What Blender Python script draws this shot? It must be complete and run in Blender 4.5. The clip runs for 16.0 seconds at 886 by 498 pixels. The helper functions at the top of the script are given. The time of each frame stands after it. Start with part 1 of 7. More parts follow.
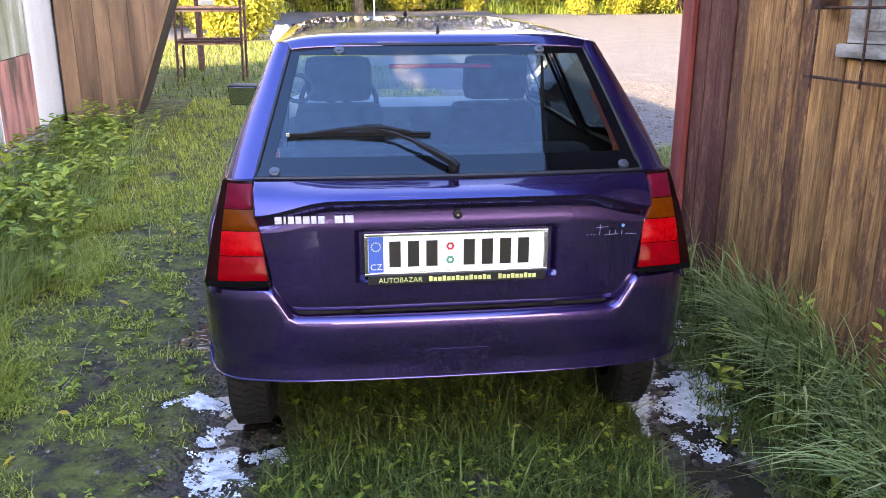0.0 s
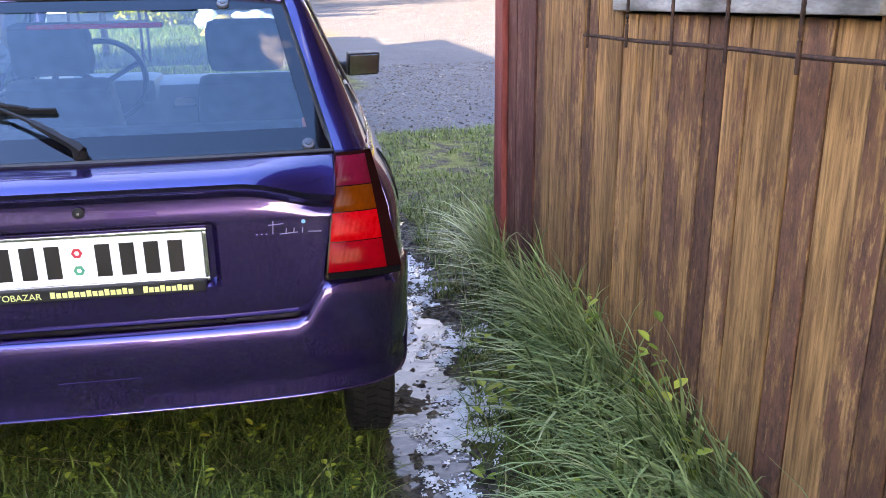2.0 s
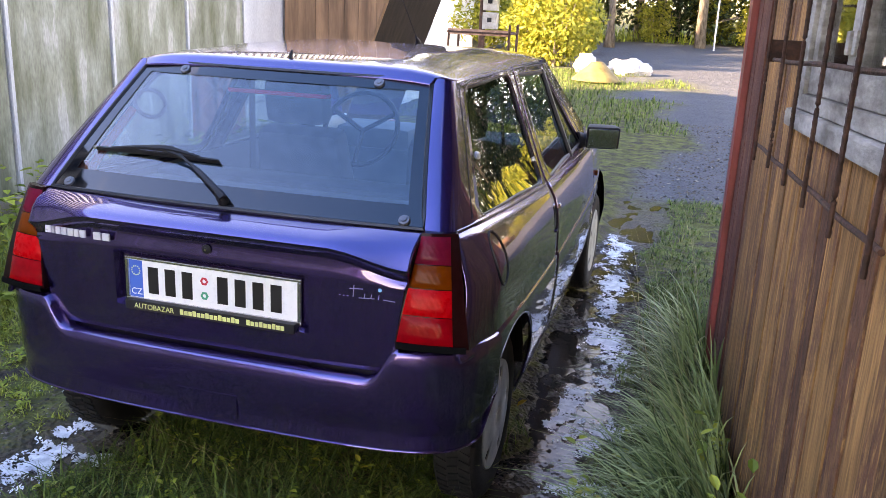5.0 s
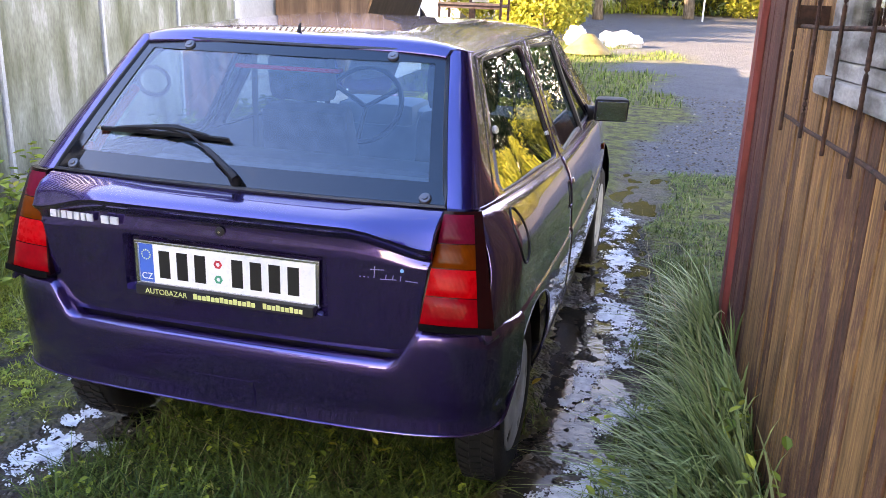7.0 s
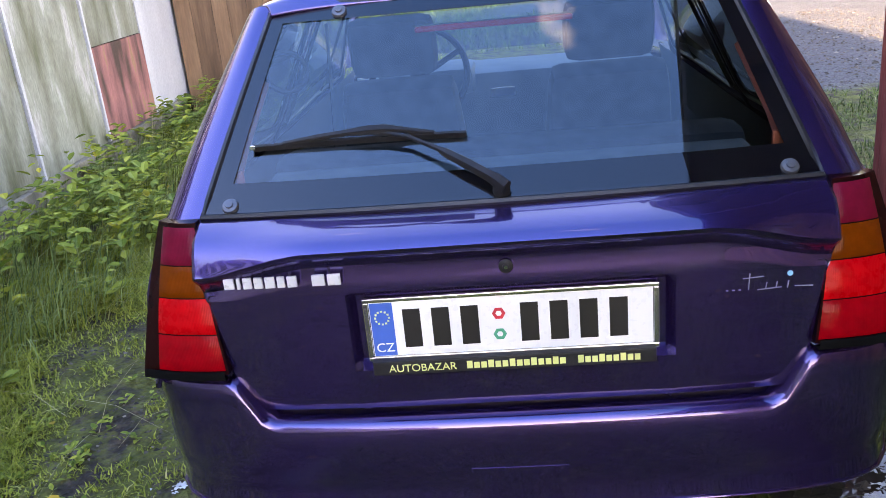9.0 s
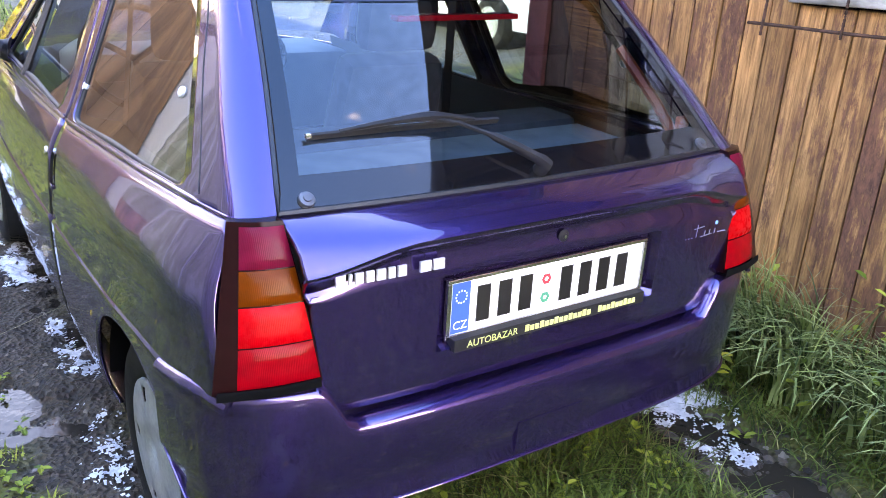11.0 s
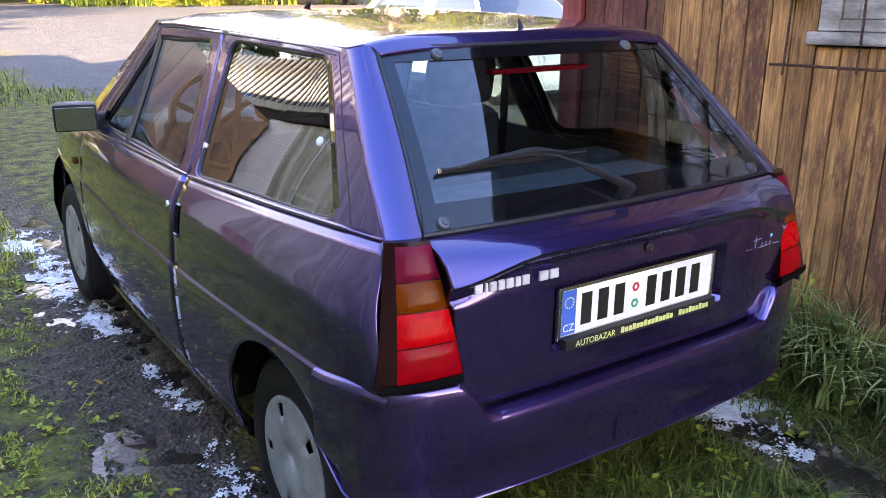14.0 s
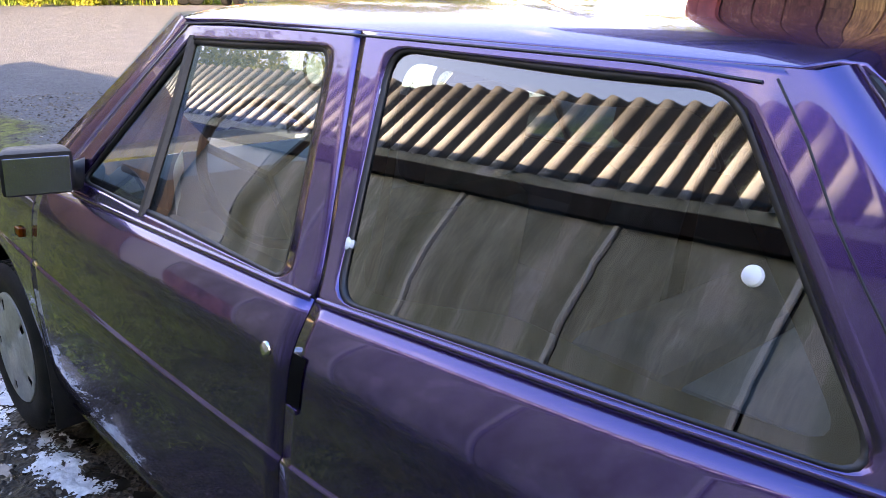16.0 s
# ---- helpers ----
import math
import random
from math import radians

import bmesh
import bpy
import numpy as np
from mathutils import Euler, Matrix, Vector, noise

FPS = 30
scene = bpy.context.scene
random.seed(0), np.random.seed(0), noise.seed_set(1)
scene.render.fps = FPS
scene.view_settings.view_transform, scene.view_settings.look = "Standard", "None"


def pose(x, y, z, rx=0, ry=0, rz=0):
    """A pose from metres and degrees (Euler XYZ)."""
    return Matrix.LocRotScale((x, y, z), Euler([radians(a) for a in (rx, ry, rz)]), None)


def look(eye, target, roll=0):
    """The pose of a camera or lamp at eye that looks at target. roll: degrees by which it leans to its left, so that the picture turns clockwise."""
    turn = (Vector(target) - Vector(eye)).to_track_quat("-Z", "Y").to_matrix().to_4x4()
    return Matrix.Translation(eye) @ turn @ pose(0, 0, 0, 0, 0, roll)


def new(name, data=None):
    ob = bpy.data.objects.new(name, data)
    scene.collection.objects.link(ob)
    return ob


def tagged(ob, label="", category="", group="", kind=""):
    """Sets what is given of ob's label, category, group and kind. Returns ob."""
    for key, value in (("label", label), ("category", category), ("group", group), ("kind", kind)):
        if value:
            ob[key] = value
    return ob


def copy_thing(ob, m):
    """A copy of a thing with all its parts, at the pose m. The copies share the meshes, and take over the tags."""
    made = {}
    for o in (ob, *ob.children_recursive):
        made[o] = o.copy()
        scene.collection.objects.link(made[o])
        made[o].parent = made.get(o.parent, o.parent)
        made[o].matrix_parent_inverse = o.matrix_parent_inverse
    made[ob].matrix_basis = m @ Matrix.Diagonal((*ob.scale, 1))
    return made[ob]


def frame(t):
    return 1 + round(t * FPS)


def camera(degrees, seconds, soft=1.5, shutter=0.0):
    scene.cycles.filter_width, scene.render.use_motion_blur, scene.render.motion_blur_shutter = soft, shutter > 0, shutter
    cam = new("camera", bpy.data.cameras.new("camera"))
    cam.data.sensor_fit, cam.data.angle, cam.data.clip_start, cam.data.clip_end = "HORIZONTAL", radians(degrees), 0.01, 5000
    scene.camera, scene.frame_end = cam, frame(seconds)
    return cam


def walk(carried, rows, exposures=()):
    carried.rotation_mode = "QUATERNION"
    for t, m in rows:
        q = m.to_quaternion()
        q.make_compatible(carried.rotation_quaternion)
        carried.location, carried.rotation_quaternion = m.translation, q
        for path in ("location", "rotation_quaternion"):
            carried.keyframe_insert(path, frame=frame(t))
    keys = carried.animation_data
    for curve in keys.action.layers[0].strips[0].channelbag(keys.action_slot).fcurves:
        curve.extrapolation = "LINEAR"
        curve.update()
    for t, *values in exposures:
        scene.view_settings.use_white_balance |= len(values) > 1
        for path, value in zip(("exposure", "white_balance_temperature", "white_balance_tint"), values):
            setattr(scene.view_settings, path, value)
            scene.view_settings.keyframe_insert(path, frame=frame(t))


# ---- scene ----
cam = camera(54.7, 16.0, soft=0.7)

PATH = [
    (0, (-0.333, -2.327, 1.485), (-0.1, -0.431, 0.893), 0.1),
    (0.5, (-0.328, -2.334, 1.468), (-0.131, -0.427, 0.896), -1.7),
    (1, (-0.068, -2.295, 1.408), (0.111, -0.386, 0.839), -3.3),
    (1.5, (0.212, -2.189, 1.372), (0.499, -0.296, 0.792), -2.4),
    (2, (0.511, -1.928, 1.367), (0.814, -0.053, 0.741), -0.7),
    (2.5, (0.74, -1.761, 1.402), (0.8, 0.146, 0.805), -1.0),
    (3, (0.948, -1.689, 1.398), (0.768, 0.215, 0.813), -0.7),
    (3.5, (1.009, -1.79, 1.472), (0.731, 0.109, 0.913), 0.9),
    (4, (1.064, -1.883, 1.492), (0.702, 0.01, 0.956), 2.3),
    (4.5, (1.174, -1.9, 1.52), (0.714, -0.029, 0.985), 2.5),
    (5, (1.221, -1.915, 1.512), (0.689, -0.067, 0.963), 2.6),
    (5.2, (1.227, -1.918, 1.509), (0.671, -0.08, 0.949), 2.5),
    (7.3, (1.057, -1.861, 1.488), (0.587, -0.015, 0.88), 1.6),
    (7.5, (0.972, -1.851, 1.471), (0.528, 0.001, 0.858), 1.3),
    (8, (0.681, -1.781, 1.45), (0.266, 0.078, 0.839), -1.3),
    (8.5, (0.374, -1.644, 1.416), (0.022, 0.214, 0.765), -4.5),
    (8.7, (0.241, -1.538, 1.411), (-0.059, 0.324, 0.747), -5.2),
    (10.8, (-1.059, -1.101, 1.441), (-0.104, 0.479, 0.67), 2.2),
    (11, (-1.14, -1.178, 1.454), (-0.076, 0.348, 0.72), 3.4),
    (11.5, (-1.27, -1.537, 1.447), (-0.187, 0.014, 0.797), 2.4),
    (12, (-1.379, -1.699, 1.511), (-0.317, -0.107, 0.931), 1.6),
    (12.5, (-1.529, -1.745, 1.513), (-0.465, -0.145, 0.957), 1.8),
    (13, (-1.616, -1.759, 1.503), (-0.545, -0.166, 0.943), 2.2),
    (13.5, (-1.629, -1.631, 1.479), (-0.557, -0.043, 0.905), 1.7),
    (14, (-1.518, -1.28, 1.459), (-0.424, 0.281, 0.855), 0.6),
    (14.5, (-1.525, -0.919, 1.441), (-0.361, 0.577, 0.803), 0.6),
    (15, (-1.581, -0.579, 1.463), (-0.364, 0.869, 0.815), 0.2),
    (15.5, (-1.465, -0.2, 1.419), (-0.237, 1.244, 0.78), -0.4),
    (16, (-1.439, 0.118, 1.379), (-0.134, 1.511, 0.784), 1.2),
]
EXPOSURES = [(0, 3.32, 9900, 25), (1, 3.05, 9900, 25), (2, 3.52, 9900, 25), (3, 3.25, 9900, 25), (4, 3.08, 9900, 25), (5.2, 2.97, 9900, 25), (8, 3.3, 9900, 25), (8.7, 3.1, 9900, 25), (11, 4.05, 9900, 25), (12, 3.0, 9900, 25), (12.5, 3.12, 9900, 25), (13, 3.44, 9900, 25), (13.8, 3.25, 9900, 25), (15, 3.38, 9900, 25), (16, 3.03, 9900, 25)]
walk(cam, [(t, look(eye, target, roll)) for t, eye, target, roll in PATH], EXPOSURES)

# ---- world and sun: low morning sun from behind and to the side, blue sky with loose clouds ----
SUN_AZ, SUN_EL = radians(235), radians(21)     # compass bearing from +y, clockwise: the sun stands behind the camera
world = bpy.data.worlds.new("sky")
scene.world = world
world.use_nodes = True
wn, wl = world.node_tree.nodes, world.node_tree.links
wn.clear()
w_out = wn.new("ShaderNodeOutputWorld")
w_bg = wn.new("ShaderNodeBackground")
w_sky = wn.new("ShaderNodeTexSky")
w_sky.sky_type = "NISHITA"
w_sky.sun_disc = False
w_sky.ozone_density, w_sky.dust_density = 2.0, 0.1
w_sky.sun_elevation, w_sky.sun_rotation = SUN_EL, SUN_AZ
w_tc = wn.new("ShaderNodeTexCoord")
w_map = wn.new("ShaderNodeMapping")
w_map.inputs["Scale"].default_value = (3.4, 3.4, 4.6)
w_noise = wn.new("ShaderNodeTexNoise")
w_noise.inputs["Scale"].default_value = 1.9
w_noise.inputs["Detail"].default_value = 7
w_noise.inputs["Roughness"].default_value = 0.58
w_ramp = wn.new("ShaderNodeValToRGB")
w_ramp.color_ramp.elements[0].position, w_ramp.color_ramp.elements[1].position = 0.60, 0.82
w_mix = wn.new("ShaderNodeMixRGB")
w_mix.inputs["Color2"].default_value = (6.6, 6.9, 7.6, 1)
wl.new(w_tc.outputs["Generated"], w_map.inputs["Vector"])
wl.new(w_map.outputs["Vector"], w_noise.inputs["Vector"])
# clouds gather towards the horizon and leave the zenith blue
w_sep, w_low, w_add = wn.new("ShaderNodeSeparateXYZ"), wn.new("ShaderNodeMapRange"), wn.new("ShaderNodeMath")
w_low.inputs["From Min"].default_value, w_low.inputs["From Max"].default_value = 0.15, 0.70
w_low.inputs["To Min"].default_value, w_low.inputs["To Max"].default_value = 0.17, -0.05
wl.new(w_tc.outputs["Generated"], w_sep.inputs["Vector"])
wl.new(w_sep.outputs["Z"], w_low.inputs["Value"])
wl.new(w_noise.outputs["Fac"], w_add.inputs[0])
wl.new(w_low.outputs["Result"], w_add.inputs[1])
wl.new(w_add.outputs[0], w_ramp.inputs["Fac"])
wl.new(w_ramp.outputs["Color"], w_mix.inputs["Fac"])
w_deep = wn.new("ShaderNodeHueSaturation")
w_deep.inputs["Hue"].default_value, w_deep.inputs["Value"].default_value = 0.512, 1.9
# the blue deepens towards the zenith
w_blue = wn.new("ShaderNodeMapRange")
w_blue.inputs["From Min"].default_value, w_blue.inputs["From Max"].default_value = 0.2, 0.95
w_blue.inputs["To Min"].default_value, w_blue.inputs["To Max"].default_value = 0.80, 1.30
wl.new(w_sep.outputs["Z"], w_blue.inputs["Value"])
wl.new(w_blue.outputs["Result"], w_deep.inputs["Saturation"])
wl.new(w_sky.outputs["Color"], w_deep.inputs["Color"])
wl.new(w_deep.outputs["Color"], w_mix.inputs["Color1"])
wl.new(w_mix.outputs["Color"], w_bg.inputs["Color"])
wl.new(w_bg.outputs["Background"], w_out.inputs["Surface"])
w_bg.inputs["Strength"].default_value = 0.14

sun = new("sun", bpy.data.lights.new("sun", "SUN"))
sun.data.energy, sun.data.angle, sun.data.color = 4.8, radians(0.6), (1.0, 0.93, 0.80)
sun_from = Vector((math.sin(SUN_AZ) * math.cos(SUN_EL), math.cos(SUN_AZ) * math.cos(SUN_EL), math.sin(SUN_EL)))
sun.matrix_world = look(sun_from * 60, (0, 0, 0))


# ---- helpers for meshes and materials ----
def part(name, bm, material, parent=None, label="", smooth=False, angle=40):
    """One bmesh as one mesh object, under a thing or a part."""
    bmesh.ops.recalc_face_normals(bm, faces=bm.faces)
    me = bpy.data.meshes.new(name)
    bm.to_mesh(me)
    bm.free()
    if smooth:
        me.polygons.foreach_set("use_smooth", [True] * len(me.polygons))
        me.set_sharp_from_angle(angle=radians(angle))
    me.materials.append(material)
    ob = new(name, me)
    if parent:
        under(ob, parent)
    if label:
        ob["label"] = label
    return ob


def under(ob, parent):
    """Parents ob and leaves it where it stands."""
    ob.parent = parent
    m = parent.matrix_basis
    if parent.parent:
        m = parent.parent.matrix_basis @ parent.matrix_parent_inverse @ m
    ob.matrix_parent_inverse = m.inverted()
    return ob


def thing(name, place, label, category, group="", kind=""):
    ob = new(name)
    ob.empty_display_size = 0.2
    ob.matrix_basis = pose(*place)
    return tagged(ob, label, category, group, kind)


def box(bm, lo, hi, m=None, bevel=0.0):
    lo, hi = Vector(lo), Vector(hi)
    made = bmesh.ops.create_cube(bm, size=1, matrix=Matrix.Translation((lo + hi) / 2) @ Matrix.Diagonal((*(hi - lo), 1)))["verts"]
    if bevel:
        edges = list({e for v in made for e in v.link_edges})
        made = list({v for f in bmesh.ops.bevel(bm, geom=edges, offset=bevel, segments=2, profile=0.6, affect="EDGES")["faces"] for v in f.verts} | {v for v in made if v.is_valid})
    if m is not None:
        bmesh.ops.transform(bm, matrix=m, verts=made)
    return made


def rod(bm, a, b, r, r2=None, n=8):
    a, b = Vector(a), Vector(b)
    d = b - a
    m = Matrix.Translation((a + b) / 2) @ d.to_track_quat("Z", "Y").to_matrix().to_4x4()
    return bmesh.ops.create_cone(bm, cap_ends=True, segments=n, radius1=r, radius2=r if r2 is None else r2, depth=d.length, matrix=m)["verts"]


def tube(bm, points, r, n=8, closed=False):
    """A round bar bent along points."""
    pts = [Vector(p) for p in points]
    rings = []
    for i, p in enumerate(pts):
        a = pts[(i - 1) % len(pts)] if closed or i else p
        b = pts[(i + 1) % len(pts)] if closed or i < len(pts) - 1 else p
        q = (b - a).to_track_quat("Z", "Y")
        rad = r[i] if isinstance(r, (list, tuple)) else r
        rings.append([bm.verts.new(p + q @ Vector((rad * math.cos(k * math.tau / n), rad * math.sin(k * math.tau / n), 0))) for k in range(n)])
    for i in range(len(rings) if closed else len(rings) - 1):
        a, b = rings[i], rings[(i + 1) % len(rings)]
        for k in range(n):
            bm.faces.new((a[k], a[(k + 1) % n], b[(k + 1) % n], b[k]))
    if not closed:
        bm.faces.new(rings[0][::-1])
        bm.faces.new(rings[-1])


def sheet(bm, grid):
    """A quad surface from rows of points."""
    rows = [[bm.verts.new(p) for p in row] for row in grid]
    for a, b in zip(rows, rows[1:]):
        for i in range(len(a) - 1):
            bm.faces.new((a[i], a[i + 1], b[i + 1], b[i]))
    return rows


def lathe(bm, profile, n=32, m=None):
    """Turns (radius, height) points round z."""
    rows = []
    for k in range(n):
        a = k * math.tau / n
        rows.append([bm.verts.new((r * math.cos(a), r * math.sin(a), h)) for r, h in profile])
    for k in range(n):
        a, b = rows[k], rows[(k + 1) % n]
        for i in range(len(a) - 1):
            bm.faces.new((a[i], b[i], b[i + 1], a[i + 1]))
    if m is not None:
        bmesh.ops.transform(bm, matrix=m, verts=[v for row in rows for v in row])


def prism(bm, outline, y0, y1, m=None):
    """An (x, z) outline pushed from y0 to y1."""
    a = [bm.verts.new((x, y0, z)) for x, z in outline]
    b = [bm.verts.new((x, y1, z)) for x, z in outline]
    bm.faces.new(a)
    bm.faces.new(b[::-1])
    for i in range(len(a)):
        j = (i + 1) % len(a)
        bm.faces.new((a[i], b[i], b[j], a[j]))
    if m is not None:
        bmesh.ops.transform(bm, matrix=m, verts=a + b)


def solid(ob, thick, offset=-1.0):
    mod = ob.modifiers.new("thickness", "SOLIDIFY")
    mod.thickness, mod.offset = thick, offset
    return ob


def lettering(text, size, m, material, parent, name="lettering", depth=0.001):
    """Built-in font, turned into a mesh, at m (its x along the line, its z outwards)."""
    cu = bpy.data.curves.new("text", "FONT")
    cu.body, cu.size, cu.extrude = text, size, depth
    ob = new("text", cu)
    me = bpy.data.meshes.new_from_object(ob.evaluated_get(bpy.context.evaluated_depsgraph_get()))
    bpy.data.objects.remove(ob)
    me.transform(m)
    me.materials.clear()
    me.materials.append(material)
    out = new(name, me)
    return under(out, parent)


def smooth(a, b, x):
    x = min(1.0, max(0.0, (x - a) / (b - a)))
    return x * x * (3 - 2 * x)


def mat(name, c1, c2, scale=6.0, rough=0.6, metal=0.0, bump=0.15, bscale=80.0, stretch=(1, 1, 1), coat=0.0, c3=None, rand=0.0, rvar=0.12, spec=0.5, lo=0.35, hi=0.65, bdist=0.004, seed=False, grainy=0.4):
    """Two or three colours mottled by noise, finer noise as relief and in the gloss; rand: how much each piece differs."""
    m = bpy.data.materials.new(name)
    m.use_nodes = True
    n, l = m.node_tree.nodes, m.node_tree.links
    p = n["Principled BSDF"]
    tc, mp = n.new("ShaderNodeTexCoord"), n.new("ShaderNodeMapping")
    mp.inputs["Scale"].default_value = stretch
    l.new(tc.outputs["Object"], mp.inputs["Vector"])
    vec = mp.outputs["Vector"]
    info = n.new("ShaderNodeObjectInfo")
    if rand or seed:
        add, mul = n.new("ShaderNodeVectorMath"), n.new("ShaderNodeMath")
        mul.operation, mul.inputs[1].default_value = "MULTIPLY", 37.0
        l.new(info.outputs["Random"], mul.inputs[0])
        l.new(vec, add.inputs[0])
        l.new(mul.outputs[0], add.inputs[1])
        vec = add.outputs[0]
    big, fine = n.new("ShaderNodeTexNoise"), n.new("ShaderNodeTexNoise")
    big.inputs["Scale"].default_value, big.inputs["Detail"].default_value = scale, 8
    fine.inputs["Scale"].default_value, fine.inputs["Detail"].default_value = bscale, 5
    l.new(vec, big.inputs["Vector"])
    l.new(vec, fine.inputs["Vector"])
    ramp = n.new("ShaderNodeValToRGB")
    e = ramp.color_ramp.elements
    e[0].position, e[0].color = lo, (*c1, 1)
    e[1].position, e[1].color = hi, (*c2, 1)
    if c3:
        x = e.new((lo + hi) / 2 + 0.12)
        x.color = (*c3, 1)
    l.new(big.outputs["Fac"], ramp.inputs["Fac"])
    col = ramp.outputs["Color"]
    grain = n.new("ShaderNodeMixRGB")
    grain.blend_type, grain.inputs["Fac"].default_value = "OVERLAY", grainy if bump else 0.0
    l.new(col, grain.inputs["Color1"])
    l.new(fine.outputs["Fac"], grain.inputs["Color2"])
    col = grain.outputs["Color"]
    if rand:
        hsv, rv = n.new("ShaderNodeHueSaturation"), n.new("ShaderNodeMapRange")
        rv.inputs["To Min"].default_value, rv.inputs["To Max"].default_value = 1 - rand, 1 + rand
        l.new(info.outputs["Random"], rv.inputs["Value"])
        l.new(rv.outputs["Result"], hsv.inputs["Value"])
        l.new(col, hsv.inputs["Color"])
        col = hsv.outputs["Color"]
    l.new(col, p.inputs["Base Color"])
    rr = n.new("ShaderNodeMapRange")
    rr.inputs["To Min"].default_value, rr.inputs["To Max"].default_value = max(0.02, rough - rvar), min(1, rough + rvar)
    l.new(fine.outputs["Fac"], rr.inputs["Value"])
    l.new(rr.outputs["Result"], p.inputs["Roughness"])
    p.inputs["Metallic"].default_value = metal
    p.inputs["Specular IOR Level"].default_value = spec
    if coat:
        p.inputs["Coat Weight"].default_value, p.inputs["Coat Roughness"].default_value, p.inputs["Coat IOR"].default_value = coat, 0.03, 1.62
    if bump:
        b = n.new("ShaderNodeBump")
        b.inputs["Strength"].default_value, b.inputs["Distance"].default_value = bump, bdist
        l.new(fine.outputs["Fac"], b.inputs["Height"])
        l.new(b.outputs["Normal"], p.inputs["Normal"])
    return m


def glass(name, tint=(0.8, 0.86, 0.86), gloss=0.08, rough=0.0):
    """A thin pane: clear tint, and a gloss that grows towards grazing sight on both its faces."""
    m = bpy.data.materials.new(name)
    m.use_nodes = True
    n, l = m.node_tree.nodes, m.node_tree.links
    n.clear()
    out, mix, fr = n.new("ShaderNodeOutputMaterial"), n.new("ShaderNodeMixShader"), n.new("ShaderNodeLayerWeight")
    tr, gl = n.new("ShaderNodeBsdfTransparent"), n.new("ShaderNodeBsdfGlossy")
    fr.inputs["Blend"].default_value = 0.5
    power, rise = n.new("ShaderNodeMath"), n.new("ShaderNodeMath")
    power.operation, power.inputs[1].default_value = "POWER", 3.0
    rise.operation, rise.inputs[1].default_value, rise.inputs[2].default_value = "MULTIPLY_ADD", 1 - gloss, gloss
    tr.inputs["Color"].default_value = (*tint, 1)
    gl.inputs["Roughness"].default_value = rough
    l.new(fr.outputs["Facing"], power.inputs[0])
    l.new(power.outputs[0], rise.inputs[0])
    l.new(rise.outputs[0], mix.inputs["Fac"])
    l.new(tr.outputs["BSDF"], mix.inputs[1])
    l.new(gl.outputs["BSDF"], mix.inputs[2])
    l.new(mix.outputs["Shader"], out.inputs["Surface"])
    return m


# ---- materials ----
PAINT = mat("violet_metallic_paint", (0.050, 0.027, 0.130), (0.060, 0.033, 0.152), scale=2, rough=0.25, metal=0.84, bump=0.0, bscale=900, coat=1.0, rvar=0.05)
BLACK = mat("black_plastic", (0.012, 0.012, 0.013), (0.022, 0.022, 0.024), scale=9, rough=0.5, bump=0.1, bscale=120, spec=0.22)
RUBBER = mat("tyre_rubber", (0.006, 0.006, 0.006), (0.016, 0.015, 0.014), scale=14, rough=0.75, spec=0.25, bump=0.3, bscale=160)
SEAL = mat("window_seal", (0.008, 0.008, 0.009), (0.012, 0.012, 0.013), rough=0.45, bump=0.0)
FRIT = mat("printed_black_glass", (0.003, 0.003, 0.004), (0.005, 0.005, 0.006), rough=0.04, bump=0.0, rvar=0.02, spec=0.6)
CHROME = mat("worn_bright_metal", (0.55, 0.55, 0.57), (0.72, 0.72, 0.74), rough=0.22, metal=1.0, bump=0.0)
HUBCAP = mat("silver_hubcap_paint", (0.30, 0.31, 0.30), (0.44, 0.45, 0.43), scale=12, rough=0.42, metal=0.35, bump=0.1, bscale=90)
WHITE_PLASTIC = mat("white_plastic", (0.72, 0.72, 0.70), (0.8, 0.8, 0.79), rough=0.35, bump=0.0)
SEAT = mat("dark_seat_fabric", (0.018, 0.022, 0.03), (0.035, 0.04, 0.055), scale=20, rough=0.9, bump=0.05, bscale=120, grainy=0.2)
TRIM = mat("grey_interior_plastic", (0.035, 0.04, 0.045), (0.055, 0.06, 0.065), scale=5, rough=0.6, bump=0.03, bscale=250)
UNDER = mat("matt_black_underside", (0.003, 0.003, 0.003), (0.006, 0.006, 0.006), rough=0.95, bump=0.0, spec=0.05)
BOLT = mat("dull_grey_bolt", (0.10, 0.10, 0.105), (0.16, 0.16, 0.165), rough=0.4, metal=0.6, bump=0.0)
DASH = mat("grey_blue_dashboard", (0.10, 0.12, 0.14), (0.15, 0.17, 0.19), scale=6, rough=0.6, bump=0.15, bscale=250)
SHELF = mat("grey_parcel_shelf", (0.09, 0.11, 0.12), (0.13, 0.15, 0.16), scale=12, rough=0.85, bump=0.15, bscale=40, grainy=0.15)
RED_BELT = mat("red_plastic_cover", (0.45, 0.05, 0.02), (0.55, 0.08, 0.03), rough=0.5, bump=0.0)
PLATE_WHITE = mat("plate_white", (0.78, 0.78, 0.76), (0.84, 0.84, 0.82), rough=0.3, bump=0.0)
PLATE_BLUE = mat("plate_blue", (0.02, 0.10, 0.42), (0.03, 0.13, 0.5), rough=0.35, bump=0.0)
INK = mat("black_ink", (0.01, 0.01, 0.01), (0.014, 0.014, 0.014), rough=0.4, bump=0.0)
YELLOW_INK = mat("pale_yellow_print", (0.7, 0.72, 0.25), (0.75, 0.76, 0.3), rough=0.4, bump=0.0)
RED_INK = mat("red_seal", (0.6, 0.03, 0.05), (0.65, 0.05, 0.06), rough=0.4, bump=0.0)
